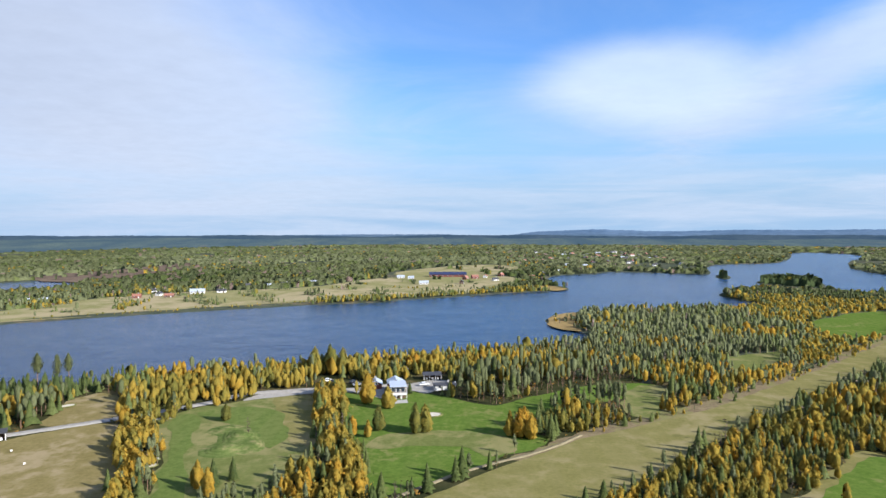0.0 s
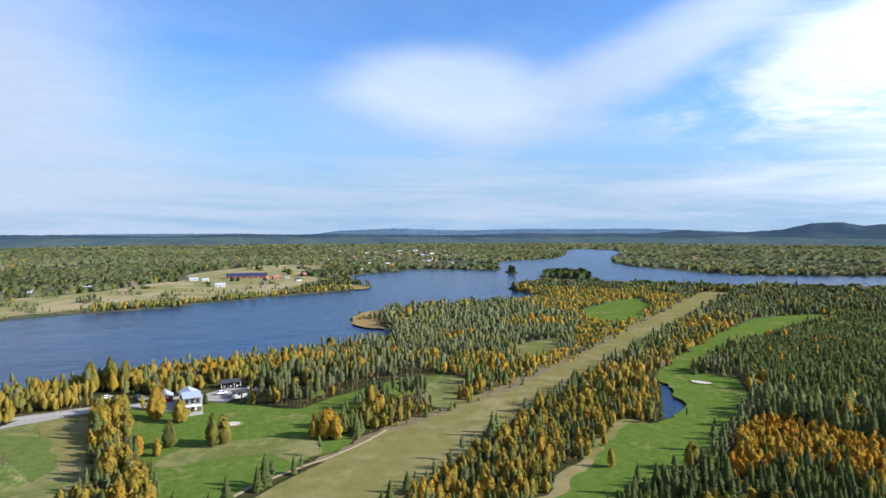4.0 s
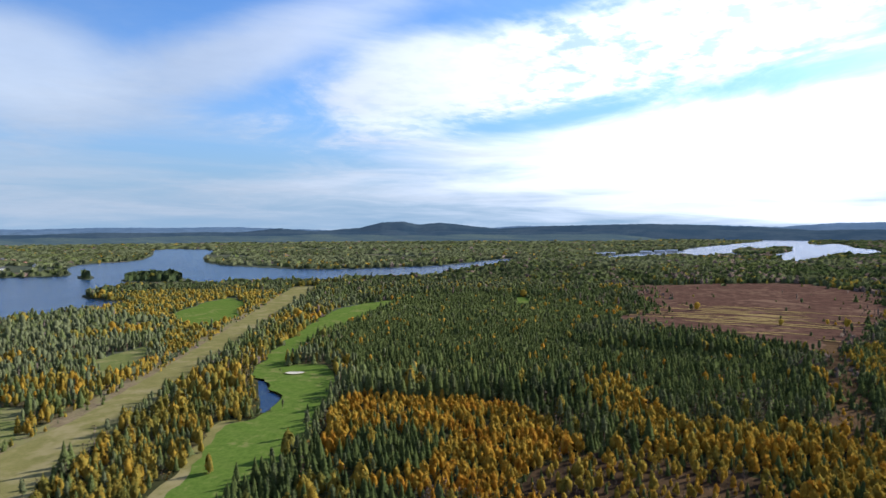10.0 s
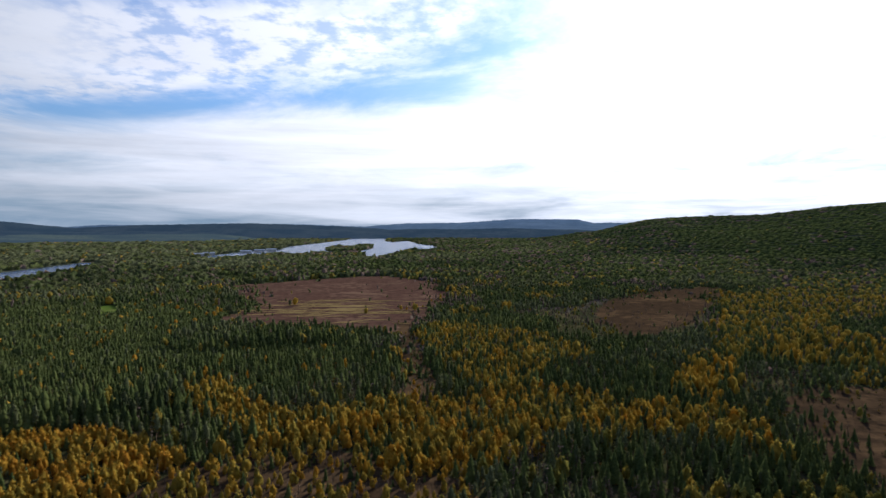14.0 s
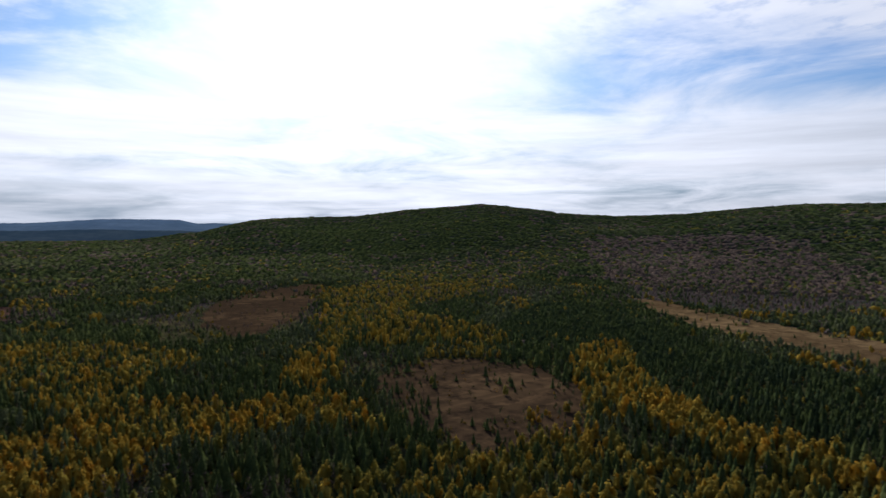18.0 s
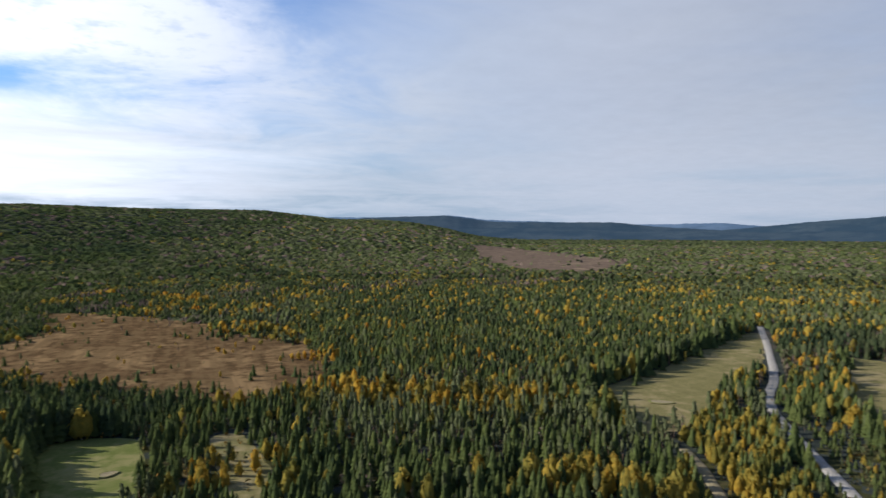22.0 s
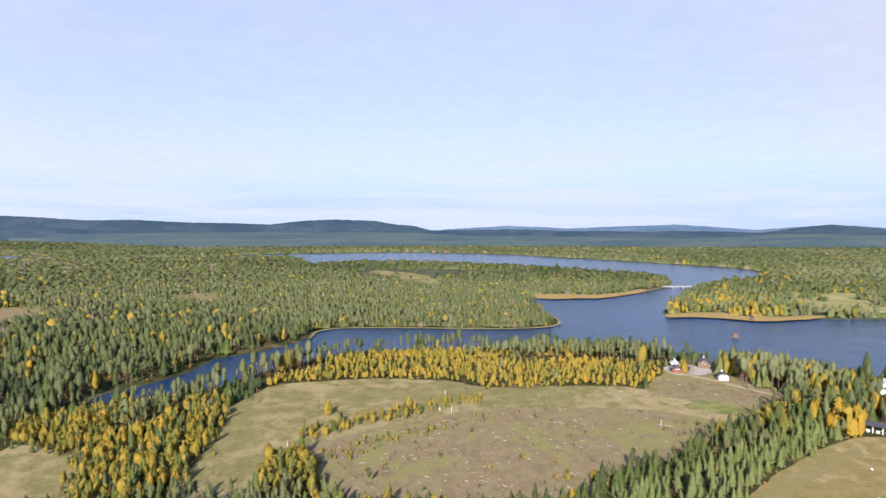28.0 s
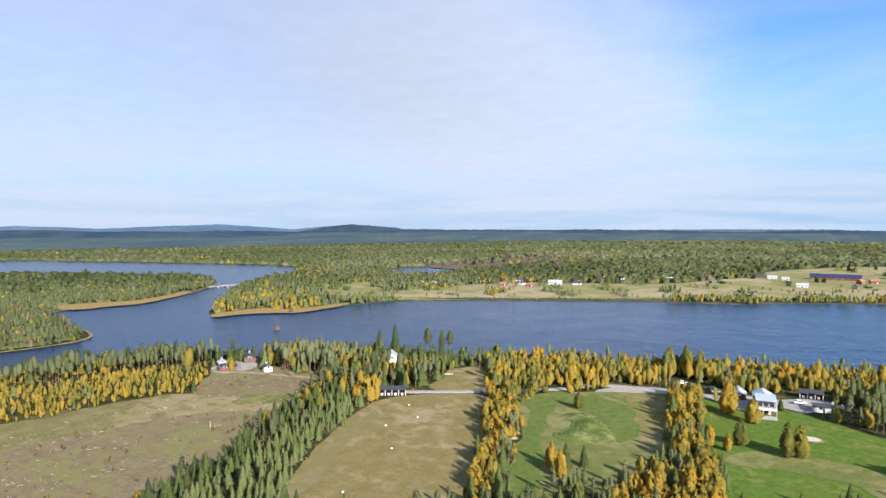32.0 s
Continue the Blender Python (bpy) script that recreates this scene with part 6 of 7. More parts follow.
def wooded(p, step, rng):
    """Which places carry a tree, and of what sort, height and tint."""
    x, y = p[:, 0], p[:, 1]
    keep = wet(x, y) < -3.0
    jx, jy = x + rng.normal(0, 0.9, len(x)), y + rng.normal(0, 0.9, len(x))
    for key in LOOKS:
        k = np.where(inside(PATCHES[key], jx, jy))[0]
        if not len(k):
            continue
        chance = np.full(len(k), SPARSE.get(key, 0.0))
        if key in FRINGED:
            chance += 0.8 * np.exp(-distance(PATCHES[key], x[k], y[k]) / (4 + 16 * patchy(x[k], y[k], 30, 17) ** 2))
        if key in SHRUBBY:
            chance += 0.5 * np.exp(-distance(PATCHES[key], x[k], y[k]) / 2.5) * patchy(x[k], y[k], 20, 23)
        keep[k] &= rng.uniform(0, 1, len(k)) < chance
    k = np.where(inside(PATCHES["farmland"], x, y) | inside(PATCHES["town_field"], x, y) | inside(PATCHES["far_field"], x, y))[0]
    keep[k] = (patchy(x[k], y[k], 36, 13) > 0.84) & (rng.uniform(0, 1, len(k)) < 0.75) & (wet(x[k], y[k]) < -3)
    keep &= (patchy(x, y, 300, 39) < 0.93) | (y < 150) | (np.hypot(x, y) < 850) | (rng.uniform(0, 1, len(x)) < 0.25)
    for key in FORCED:
        keep |= inside(WOODS[key], x, y)
    for cx, cy, rad_ in CLEARINGS:
        keep &= np.hypot(x - cx, y - cy) > rad_
    for line, half in LANES:
        keep &= distance_open(line, x, y) > half + 2.4
    chosen = np.where(keep)[0]
    p = p[keep]
    x, y = p[:, 0], p[:, 1]
    r = np.hypot(x, y)
    share = np.zeros((len(p), 4))
    low, high = np.full(len(p), GROWTH["default"][1][0], float), np.full(len(p), GROWTH["default"][1][1], float)
    t0, t1 = np.full(len(p), GROWTH["default"][3][0]), np.full(len(p), GROWTH["default"][3][1])
    gap = np.full(len(p), GROWTH["default"][2])
    # stands: dark spruce, lighter pine, gold birch groups and a few leafless thickets
    wide_ = ramp01(r, 600, 1100)
    gold = ramp01(patchy(x, y, 75, 1), 0.8, 0.93) * (1 - wide_) + wide_ * ramp01(patchy(x, y, 330, 33), 0.62, 0.9)
    pine_ = ramp01(patchy(x, y, 150, 3), 0.5, 0.75) * (1 - wide_) + wide_ * ramp01(patchy(x, y, 420, 35), 0.35, 0.75)
    grey = ramp01(patchy(x, y, 120, 15), 0.82, 0.95)
    north = np.maximum(ramp01(y, 250, 420), ramp01(-x, 330, 480))
    remote = north * ramp01(r, 900, 1300)
    ridge_side = ramp01(r, 900, 1500) * ramp01(-y, 0, 500)
    share[:, 0] = (0.045 + 0.8 * gold) * (1 - 0.35 * ramp01(r, 500, 1500)) * (1 - 0.5 * ridge_side) + 0.05 * north
    share[:, 1] = (0.75 - 0.45 * pine_) * (1 - 0.4 * north) * (1 - 0.6 * gold)
    share[:, 2] = (0.12 + 0.5 * pine_) + 0.35 * north
    share[:, 1] *= 1 - 0.3 * remote
    share[:, 2] += 0.5 * remote
    share[:, 3] = 0.03 + 0.9 * grey * (1 - north)
    beyond = ramp01(-x, 230, 330) * (1 - ramp01(y, 120, 330)) * ramp01(y, -330, -200) * (1 - ramp01(r, 800, 1200))
    share[:, 2] += 0.25 * beyond
    share[:, 3] += 0.04 * beyond
    t0, t1 = t0 + 0.2 * gold, t1 + 0.25 * gold
    t0, t1 = t0 - 0.1 * north * ramp01(r, 380, 600), t1 - 0.12 * north * ramp01(r, 380, 600)
    belt = ramp01(y, 205, 235) * (1 - ramp01(y, 390, 430)) * ramp01(x, -160, -120) * (1 - ramp01(x, 40, 90))
    share[:, 0] += 1.6 * belt * (0.35 + patchy(x, y, 40, 51))
    share[:, 1] *= 1 - 0.55 * belt
    t0, t1 = t0 + 0.06 * belt, t1 + 0.08 * belt
    along = np.exp(-(((x - 60) * 0.595 - (y - 150) * 0.8 + 2) / 15) ** 2) * ramp01(x, 50, 90) * (1 - ramp01(x, 330, 420))
    share[:, 0] += 1.3 * along
    share[:, 1] *= 1 - 0.6 * along
    t0, t1 = t0 + 0.12 * along, t1 + 0.15 * along
    hillward = ramp01(-y, 40, 130) * (1 - ramp01(x, 60, 160)) * ramp01(r, 220, 320) * (1 - ramp01(r, 800, 1300))
    share[:, 0] += 0.5 * hillward * ramp01(patchy(x, y, 110, 57), 0.35, 0.8)
    t0, t1 = t0 + 0.15 * hillward, t1 + 0.2 * hillward
    south = ramp01(-y, 40, 140) * ramp01(x, -120, 20)
    west = ramp01(-y, 0, 90) * ramp01(-x, -20, 60) * (1 - ramp01(r, 400, 600))
    low, high = low - 1.0 * south + 0.6 * west, high - 1.8 * south + 1.2 * west
    for key, poly in WOODS.items():
        k = inside(poly, x, y)
        g = GROWTH[key]
        share[k] = g[0] if len(g[0]) == 4 else (*g[0], 0.0)
        low[k], high[k], gap[k], t0[k], t1[k] = g[1][0], g[1][1], g[2], g[3][0], g[3][1]
    low_ = share[:, 0] < 0.4
    share[low_, 0] *= (0.15 + 1.7 * patchy(x[low_], y[low_], 26, 21) ** 2)
    needle = 0.3 + 0.42 * north + 0.22 * pine_ + 0.5 * wide_ * (patchy(x, y, 360, 37) - 0.5)
    # the remote lift pales far needles, putting haze into their tint
    needle = needle - 0.4 * north * ramp01(r, 450, 800) + 0.4 * remote
    needle = needle * (1 - 0.2 * ramp01(r, 1300, 2200)) * (1 - 0.5 * ramp01(-x, 500, 1100))
    needle = needle * (1 - 0.45 * ramp01(-y, 150, 600) * ramp01(r, 500, 1100))
    needle = needle - 0.6 * beyond - 0.12 * hillward
    needle = needle + 0.25 * ramp01(y, 120, 200) * (1 - ramp01(y, 420, 520)) * ramp01(x, -180, -120) * (1 - ramp01(x, 220, 300))
    for key, poly in WOODS.items():
        if len(GROWTH[key]) > 4:
            needle[inside(poly, x, y)] = GROWTH[key][4]
    share /= share.sum(1)[:, None]
    u = rng.uniform(0, 1, len(p))
    kind = (u > share[:, 0]).astype(int) + (u > share[:, 0] + share[:, 1]).astype(int) + (u > share[:, :3].sum(1)).astype(int)
    dwarf = np.ones(len(p))
    for key in FRINGED + SHRUBBY:
        k = inside(PATCHES[key], x, y)
        dwarf[k] = rng.uniform(0.35, 0.9, int(k.sum()))
    dwarf = dwarf * np.where((kind == 0) & (r > 258), 0.9, 1.0)
    h = 0.86 * dwarf * rng.uniform(0.72, 1.16, len(p)) * (low + (high - low) * rng.uniform(0, 1, len(p)) ** 1.2 * (0.6 + 0.5 * patchy(x, y, 30, 5)))
    tint = t0 + (t1 - t0) * np.clip(0.6 * patchy(x, y, 25, 7) + 0.55 * rng.uniform(0, 1, len(p)) - 0.05, 0, 1)
    tint = np.where(kind == 0, tint, np.clip(needle - 0.12 + 0.3 * rng.uniform(0, 1, len(p)) + 0.2 * patchy(x, y, 45, 9), 0, 1))
    return p, kind, h, tint, gap, chosen


def distance_open(line, x, y):
    d = np.full(len(x), 1e9)
    for (ax, ay), (bx, by) in zip(line[:-1], line[1:]):
        l2 = (bx - ax) ** 2 + (by - ay) ** 2 + 1e-9
        s = np.clip(((x - ax) * (bx - ax) + (y - ay) * (by - ay)) / l2, 0, 1)
        d = np.minimum(d, np.hypot(x - ax - s * (bx - ax), y - ay - s * (by - ay)))
    return d


def plant(name, label, models, bark, leaf, p, h, tint, rng, fat=1.0):
    """All trees of one sort in one mesh."""
    vs, fs, ms, ts, ns, o = [], [], [], [], [], 0
    sort_ = name.split("_")[0].replace("leafless", "bare")
    which = rng.randint(0, len(models), len(p))
    for m, (wood, crown) in enumerate(models):
        k = np.where(which == m)[0]
        if not len(k):
            continue
        v = crown[0] if wood is None else np.concatenate([wood[0], crown[0]])
        f = crown[1] if wood is None else np.concatenate([wood[1], crown[1] + len(wood[0])])
        mi = np.ones(len(f), int)
        if wood is not None:
            mi[:len(wood[1])] = 0
        a = rng.uniform(0, 6.283, len(k))
        s = h[k] / 10
        g = s * fat * rng.uniform(0.88, 1.12, len(k))
        ca, sa = np.cos(a) * g, np.sin(a) * g
        w_ = np.empty((len(k), len(v), 3), np.float32)
        z0 = relief(p[k, 0], p[k, 1])
        w_[..., 0] = p[k, 0][:, None] + ca[:, None] * v[:, 0] - sa[:, None] * v[:, 1]
        w_[..., 1] = p[k, 1][:, None] + sa[:, None] * v[:, 0] + ca[:, None] * v[:, 1]
        w_[..., 2] = z0[:, None] + s[:, None] * v[:, 2]
        vs.append(w_.reshape(-1, 3))
        fs.append((f[None] + (np.arange(len(k)) * len(v))[:, None, None] + o).reshape(-1, 3))
        ms.append(np.tile(mi, len(k)))
        ts.append(np.repeat(tint[k], len(v)))
        nv = rounded(v, sort_, f)
        if wood is not None:
            nv[:len(wood[0]), 2] = 0
        c1, s1 = np.cos(a)[:, None], np.sin(a)[:, None]
        q_ = np.empty((len(k), len(v), 3), np.float32)
        q_[..., 0], q_[..., 1], q_[..., 2] = c1 * nv[:, 0] - s1 * nv[:, 1], s1 * nv[:, 0] + c1 * nv[:, 1], nv[:, 2]
        ns.append(q_.reshape(-1, 3))
        o += len(k) * len(v)
    if vs:
        ob = new(name, lin(name, np.concatenate(vs), np.concatenate(fs), [bark, leaf], np.concatenate(ms), np.concatenate(ts), normals=np.concatenate(ns)))
        tagged(ob, label, "trees", kind="stuff")


TREE_LABEL = {"birch": "yellow autumn birch with pale slender trunk", "spruce": "dark green spruce with drooping boughs", "pine": "tall pine with bare reddish trunk", "bare": "nearly leafless grey-brown birch with thin twigs"}
SHADES = (0.1, 0.3, 0.45, 0.6, 0.75, 0.92)
crown_data, trunk_data = {}, {}
for kind_ in KINDS:
    for m_, (wood, crown) in enumerate(NEAREST[kind_]):
        trunk_data[kind_, m_] = lin("trunk", wood[0], wood[1], [BARK[kind_]])
        for s_, shade_ in enumerate(SHADES):
            crown_data[kind_, m_, s_] = lin("crown", crown[0], crown[1], [LEAF[kind_]], tint=np.full(len(crown[0]), shade_), normals=rounded(crown[0], kind_, crown[1]))


def single_tree(kind_, x, y, h, tint_, rng):
    """One tree of its own: an empty at its foot with trunk and crown."""
    m_ = rng.randint(0, 3)
    s_ = int(np.argmin([abs(tint_ - q) for q in SHADES]))
    ob = new(("leafless" if kind_ == "bare" else kind_) + "_tree")
    ob.empty_display_size = 0.5
    label = TREE_LABEL[kind_]
    if kind_ == "birch":
        label = ("green-leaved birch with pale slender trunk", "yellow-green birch with pale slender trunk", "yellow autumn birch with pale slender trunk",
                 "golden autumn birch with pale slender trunk", "orange-gold autumn birch with pale trunk", "deep orange autumn birch with pale trunk")[s_]
    tagged(ob, label, "tree", "nearer %s trees" % kind_)
    for part_name, data in (("trunk", trunk_data[kind_, m_]), ("crown", crown_data[kind_, m_, s_])):
        c = new(part_name, data)
        c.parent = ob
    ob.matrix_basis = pose(x, y, 0, 0, 0, rng.uniform(0, 360)) @ Matrix.Diagonal((*(h / 10 * rng.uniform(0.92, 1.12),) * 2, h / 10, 1))
    return ob


bands = ((132, 258, 2.7, NEAR), (258, 430, 3.2, CLOSER), (430, 760, 4.3, MIDDLE))
for r0, r1, step, models in bands:
    p = grid(r0, r1, step, RNG)
    p, kind, h, tint_, gap, _ = wooded(p, step, RNG)
    k = RNG.uniform(0, 1, len(p)) < np.clip((step / gap) ** 2, 0, 1)
    p, kind, h, tint_ = p[k], kind[k], h[k], tint_[k]
    for q, kind_ in enumerate(KINDS):
        k = np.where(kind == q)[0]
        if r0 < 200:
            k = k[np.argsort(np.hypot(p[k, 0], p[k, 1]))]
            for i_ in k[:SINGLES]:
                single_tree(kind_, p[i_, 0], p[i_, 1], h[i_], tint_[i_], RNG)
            k = k[SINGLES:]
        plant(("leafless" if kind_ == "bare" else kind_) + "_woods", TREE_LABEL[kind_].replace(" with", " woods with"), models[kind_], BARK[kind_], LEAF[kind_], p[k], h[k], tint_[k], RNG, 1.0 if r0 < 400 else 1.25)

# the farther woods: rows of close tree tops, each row a ragged ridge that stops at every clearing
c_spokes = 1900
c_rings = 330 * 1.0225 ** np.arange(0, 120)
c_rings = c_rings[c_rings < 3760]
shift = RNG.uniform(0, 1, len(c_rings))[:, None]
ca = 2 * math.pi * (np.arange(c_spokes)[None] + shift + RNG.uniform(-0.4, 0.4, (len(c_rings), c_spokes))) / c_spokes
cr = c_rings[:, None] * (1 + 0.0225 * RNG.uniform(-0.4, 0.4, ca.shape))
cp = np.stack([(cr * np.sin(ca)).ravel(), (cr * np.cos(ca)).ravel()], 1)
p, kind, h, tint_, gap, chosen = wooded(cp, 5.0, RNG)
rc = np.hypot(p[:, 0], p[:, 1])
top = np.full(len(cp), -2.5)
top[chosen] = np.where((gap > 3.7) & (rc < 700), -1.0, 1.0) * h * (0.55 + 0.45 * ramp01(rc, 620, 800)) * RNG.uniform(0.78, 1.12, len(h)) * (1 - 0.12 * ramp01(rc, 1500, 3000))
kind = np.where((kind == 0) & (rc > 700) & (RNG.uniform(0, 1, len(kind)) < 0.7 * ramp01(rc, 700, 1100)), 2, kind)
ct, ck = np.zeros(len(cp)), np.full(len(cp), 1)
ct[chosen], ck[chosen] = np.where(kind == 0, tint_ * (1 - 0.75 * ramp01(rc, 500, 1000)), tint_), kind
yaw_ = np.degrees(np.arctan2(-cp[:, 0], cp[:, 1])) % 360
behind = (np.hypot(cp[:, 0], cp[:, 1]) > np.where(yaw_ > 200, 2850, 2000 + 850 * (1 - ramp01(yaw_, 4, 60)) + 1500 * ramp01(yaw_, 94, 113)) + RNG.uniform(-60, 120, len(cp))) & ((yaw_ > 290) | (yaw_ < 113))
top[behind] = -2.5
base = relief(cp[:, 0], cp[:, 1])
rr = np.hypot(cp[:, 0], cp[:, 1])
thick = np.clip(1.4 + 0.0022 * rr, 2.0, 6.0)
out_ = cp / rr[:, None]
foot_z = base + np.minimum(top * 0.1, 0.6) - 0.3
row = [np.column_stack([cp - out_ * thick[:, None], foot_z]), np.column_stack([cp, base + top]), np.column_stack([cp + out_ * thick[:, None] * 1.6, foot_z])]
m_ = len(cp)
i = (np.arange(len(c_rings))[:, None] * c_spokes + np.arange(c_spokes)).ravel()
j = (np.arange(len(c_rings))[:, None] * c_spokes + (np.arange(c_spokes) + 1) % c_spokes).ravel()
k = (top[i] > 0) & (top[j] > 0)
i, j = i[k], j[k]
lead = np.where(RNG.uniform(0, 1, len(i)) < 0.5, i, j)
cf = np.concatenate([np.stack([i, j + m_, i + m_], 1), np.stack([i, j, j + m_], 1), np.stack([i + m_, j + m_, i + 2 * m_], 1), np.stack([j + m_, j + 2 * m_, i + 2 * m_], 1)])
canopy = new("woods_canopy", lin("woods_canopy", np.concatenate(row), cf[:, ::-1], [LEAF[q] for q in KINDS], np.tile(ck[lead], 4), np.tile(ct, 3), smooth=True))
tagged(canopy, "dense autumn canopy of conifers and birches in the farther woods", "woods", kind="stuff")

# ---------------------------------------------------------------- low growth and litter
SHRUB_LEAF = foliage("shrub_leaves", [(0.0, (0.05, 0.06, 0.02)), (0.4, (0.11, 0.1, 0.035)), (0.7, (0.19, 0.13, 0.04)), (1.0, (0.25, 0.13, 0.03))], 0.1)
SHRUBS = []
for seed in (61, 62, 63, 64):
    r_ = np.random.RandomState(seed)
    c_, d_ = lumpy(5, 10, 0.05, 0.55, 0.3, r_)
    SHRUBS.append((None, leaf_quads(c_, d_, 4.2, r_)))
p = grid(140, 330, 4.4, RNG, 1.0)
x, y = p[:, 0], p[:, 1]
keep = wet(x, y) < -2
for key in LOOKS:
    if key not in ("clearcut", "bog_path", "bog_mid", "brush_cut", "yard", "bog_main", "hole_side"):
        keep &= ~inside(PATCHES[key], x, y)
sparse_ = np.zeros(len(x), bool)
for key in ("clearcut", "bog_mid", "yard", "brush_cut"):
    sparse_ |= inside(PATCHES[key], x, y)
keep &= ~sparse_ | (RNG.uniform(0, 1, len(x)) < 0.12 + 0.2 * patchy(x, y, 22, 4) ** 3)
for line_, half_ in LANES:
    keep &= distance_open(line_, x, y) > half_ + 0.8
for cx, cy, rad_ in CLEARINGS:
    keep &= np.hypot(x - cx, y - cy) > rad_
p = p[keep]
plant("undergrowth", "low brown and green heath shrubs under the trees", SHRUBS, TWIG, SHRUB_LEAF, p, RNG.uniform(0.7, 2.2, len(p)), RNG.uniform(0, 1, len(p)), RNG, 1.0)

DEAD_WOOD = plain("dead_wood", (0.42, 0.37, 0.3), 0.9, amount=0.4)
p = grid(140, 300, 2.4, RNG, 1.0)
keep = inside(PATCHES["clearcut"], p[:, 0], p[:, 1]) | inside(PATCHES["yard"], p[:, 0], p[:, 1]) | inside(PATCHES["brush_cut"], p[:, 0], p[:, 1])
p = p[keep & (RNG.uniform(0, 1, len(p)) < 0.16 + 0.5 * patchy(p[:, 0], p[:, 1], 18, 8) ** 3)]
vs, fs = [], []
for k, (x_, y_) in enumerate(p):
    a_, l_ = RNG.uniform(0, 3.14), RNG.uniform(0.3, 1.3)
    dv = np.array([math.cos(a_) * l_, math.sin(a_) * l_, RNG.uniform(-0.1, 0.2)])
    base = np.array([x_, y_, 0.35])
    v, f = limb(base - dv, base + dv, RNG.uniform(0.06, 0.16))
    vs.append(v)
    fs.append(f + 4 * k)
tagged(new("felling_litter", lin("felling_litter", np.concatenate(vs), np.concatenate(fs), [DEAD_WOOD])), "pale dead sticks and twigs left on the clear-cut", "litter", kind="stuff")

# trees that stand alone on the golf ground and the clear-cut
LONE = [("birch", -9.6, 209.9, 11, 0.1), ("birch", -6.4, 211.5, 10, 0.3), ("birch", -22.7, 213.6, 9, 0.1), ("birch", -25.5, 206.5, 6, 0.6), ("birch", -43.1, 259.5, 8, 0.3),
        ("birch", -30.5, 247, 13, 0.6), ("birch", -21.8, 240, 9, 0.45), ("birch", 25.8, 205.7, 10, 0.75), ("birch", 22.6, 207.4, 9, 0.6), ("birch", 29.4, 204.0, 9, 0.6),
        ("birch", 27.5, 208, 10, 0.75), ("birch", -80.0, 224.8, 6.5, 0.1), ("bare", -66.4, 207.9, 7, 0.4), ("spruce", -14.4, 262.0, 5.5, 0.3), ("spruce", -63.1, 167.0, 8, 0.4),
        ("spruce", -59.0, 170.8, 7, 0.4), ("birch", -66.6, 165, 8, 0.6), ("birch", -62, 160, 8, 0.6), ("birch", -31, 208.0, 7, 0.75), ("bare", -238.9, 84.0, 6, 0.4),
        ("pine", -162.8, 29.6, 5, 0.3), ("bare", -230.8, 23.1, 7, 0.4), ("birch", -228, 26, 6, 0.45), ("bare", -181.6, 136.5, 3.5, 0.4), ("bare", -173.4, 60.0, 5, 0.4),
        ("spruce", -205, 262, 15, 0.2), ("spruce", -199, 268, 17, 0.2), ("pine", -183, 276, 15, 0.4), ("pine", -176, 279, 14, 0.4), ("pine", -172, 281, 14, 0.45),
        ("birch", -243, 195.4, 7, 0.4), ("bare", -239.6, 195.4, 8, 0.45), ("pine", -241.8, 199.5, 10, 0.4), ("birch", -245.7, 196, 6.5, 0.4), ("birch", -33, 290, 9, 0.6), ("birch", -27, 294, 9, 0.5), ("birch", -23, 297, 8, 0.45), ("birch", -62, 296, 14, 0.2), ("birch", -55, 298, 15, 0.15), ("birch", -49, 299, 13, 0.3)]
for kind_, x_, y_, h_, t_ in LONE:
    single_tree(kind_, x_, y_, h_, t_, RNG)

# broken birch stumps at the edge of the clear-cut
for x_, y_, h_ in [(-199, 10, 2.6), (-202, 15, 2.0), (-210, 29, 3.2), (-220, 67, 2.4), (-218, 71, 3.6), (-181, 2, 1.8), (-181, 136, 3.0), (-261, 149, 2.2), (-242, 76, 2.8)]:
    ob = new("snag")
    h_ = 0.72 * h_
    v, f = stem(h_, 0.15, 0.09, 7, 0.12)
    part_ = new("trunk", lin("trunk", v, f, [BIRCH_BARK]))
    part_.parent = ob
    for k in range(2):
        a_ = RNG.uniform(0, 6.28)
        v, f = limb((0, 0, h_ * (0.5 + 0.2 * k)), (math.cos(a_) * 0.6, math.sin(a_) * 0.6, h_ * (0.62 + 0.2 * k)), 0.06)
        twig = new("branch_stub", lin("branch_stub", v, f, [BIRCH_BARK]))
        twig.parent = ob
    ob.matrix_basis = pose(x_, y_, 0)
    tagged(ob, "pale broken birch stump standing on the clear-cut", "tree stump", "standing stumps")

# ---------------------------------------------------------------- buildings
PAINT = {"white": plain("white_boards", (0.6, 0.59, 0.57), 0.6, amount=0.12), "red": plain("falu_red_boards", (0.17, 0.05, 0.038), 0.8, amount=0.25),
         "brown": plain("brown_boards", (0.13, 0.08, 0.055), 0.8, amount=0.25)}
ROOFING = {"metal": plain("grey_sheet_roof", (0.46, 0.5, 0.56), 0.45, 0.2, amount=0.15), "tile": plain("clay_tile_roof", (0.3, 0.13, 0.09), 0.8, amount=0.3),
           "dark": plain("black_felt_roof", (0.05, 0.05, 0.055), 0.7, amount=0.3)}
CONCRETE = plain("concrete", (0.35, 0.34, 0.32), 0.9)
STEEL = plain("galvanised_steel", (0.4, 0.41, 0.42), 0.4, 0.8)
RUBBER = plain("rubber", (0.02, 0.02, 0.02), 0.8)
GLASS, n_, b_, _o = material("window_glass")
b_.inputs["Base Color"].default_value, b_.inputs["Roughness"].default_value = (0.03, 0.04, 0.05, 1), 0.08


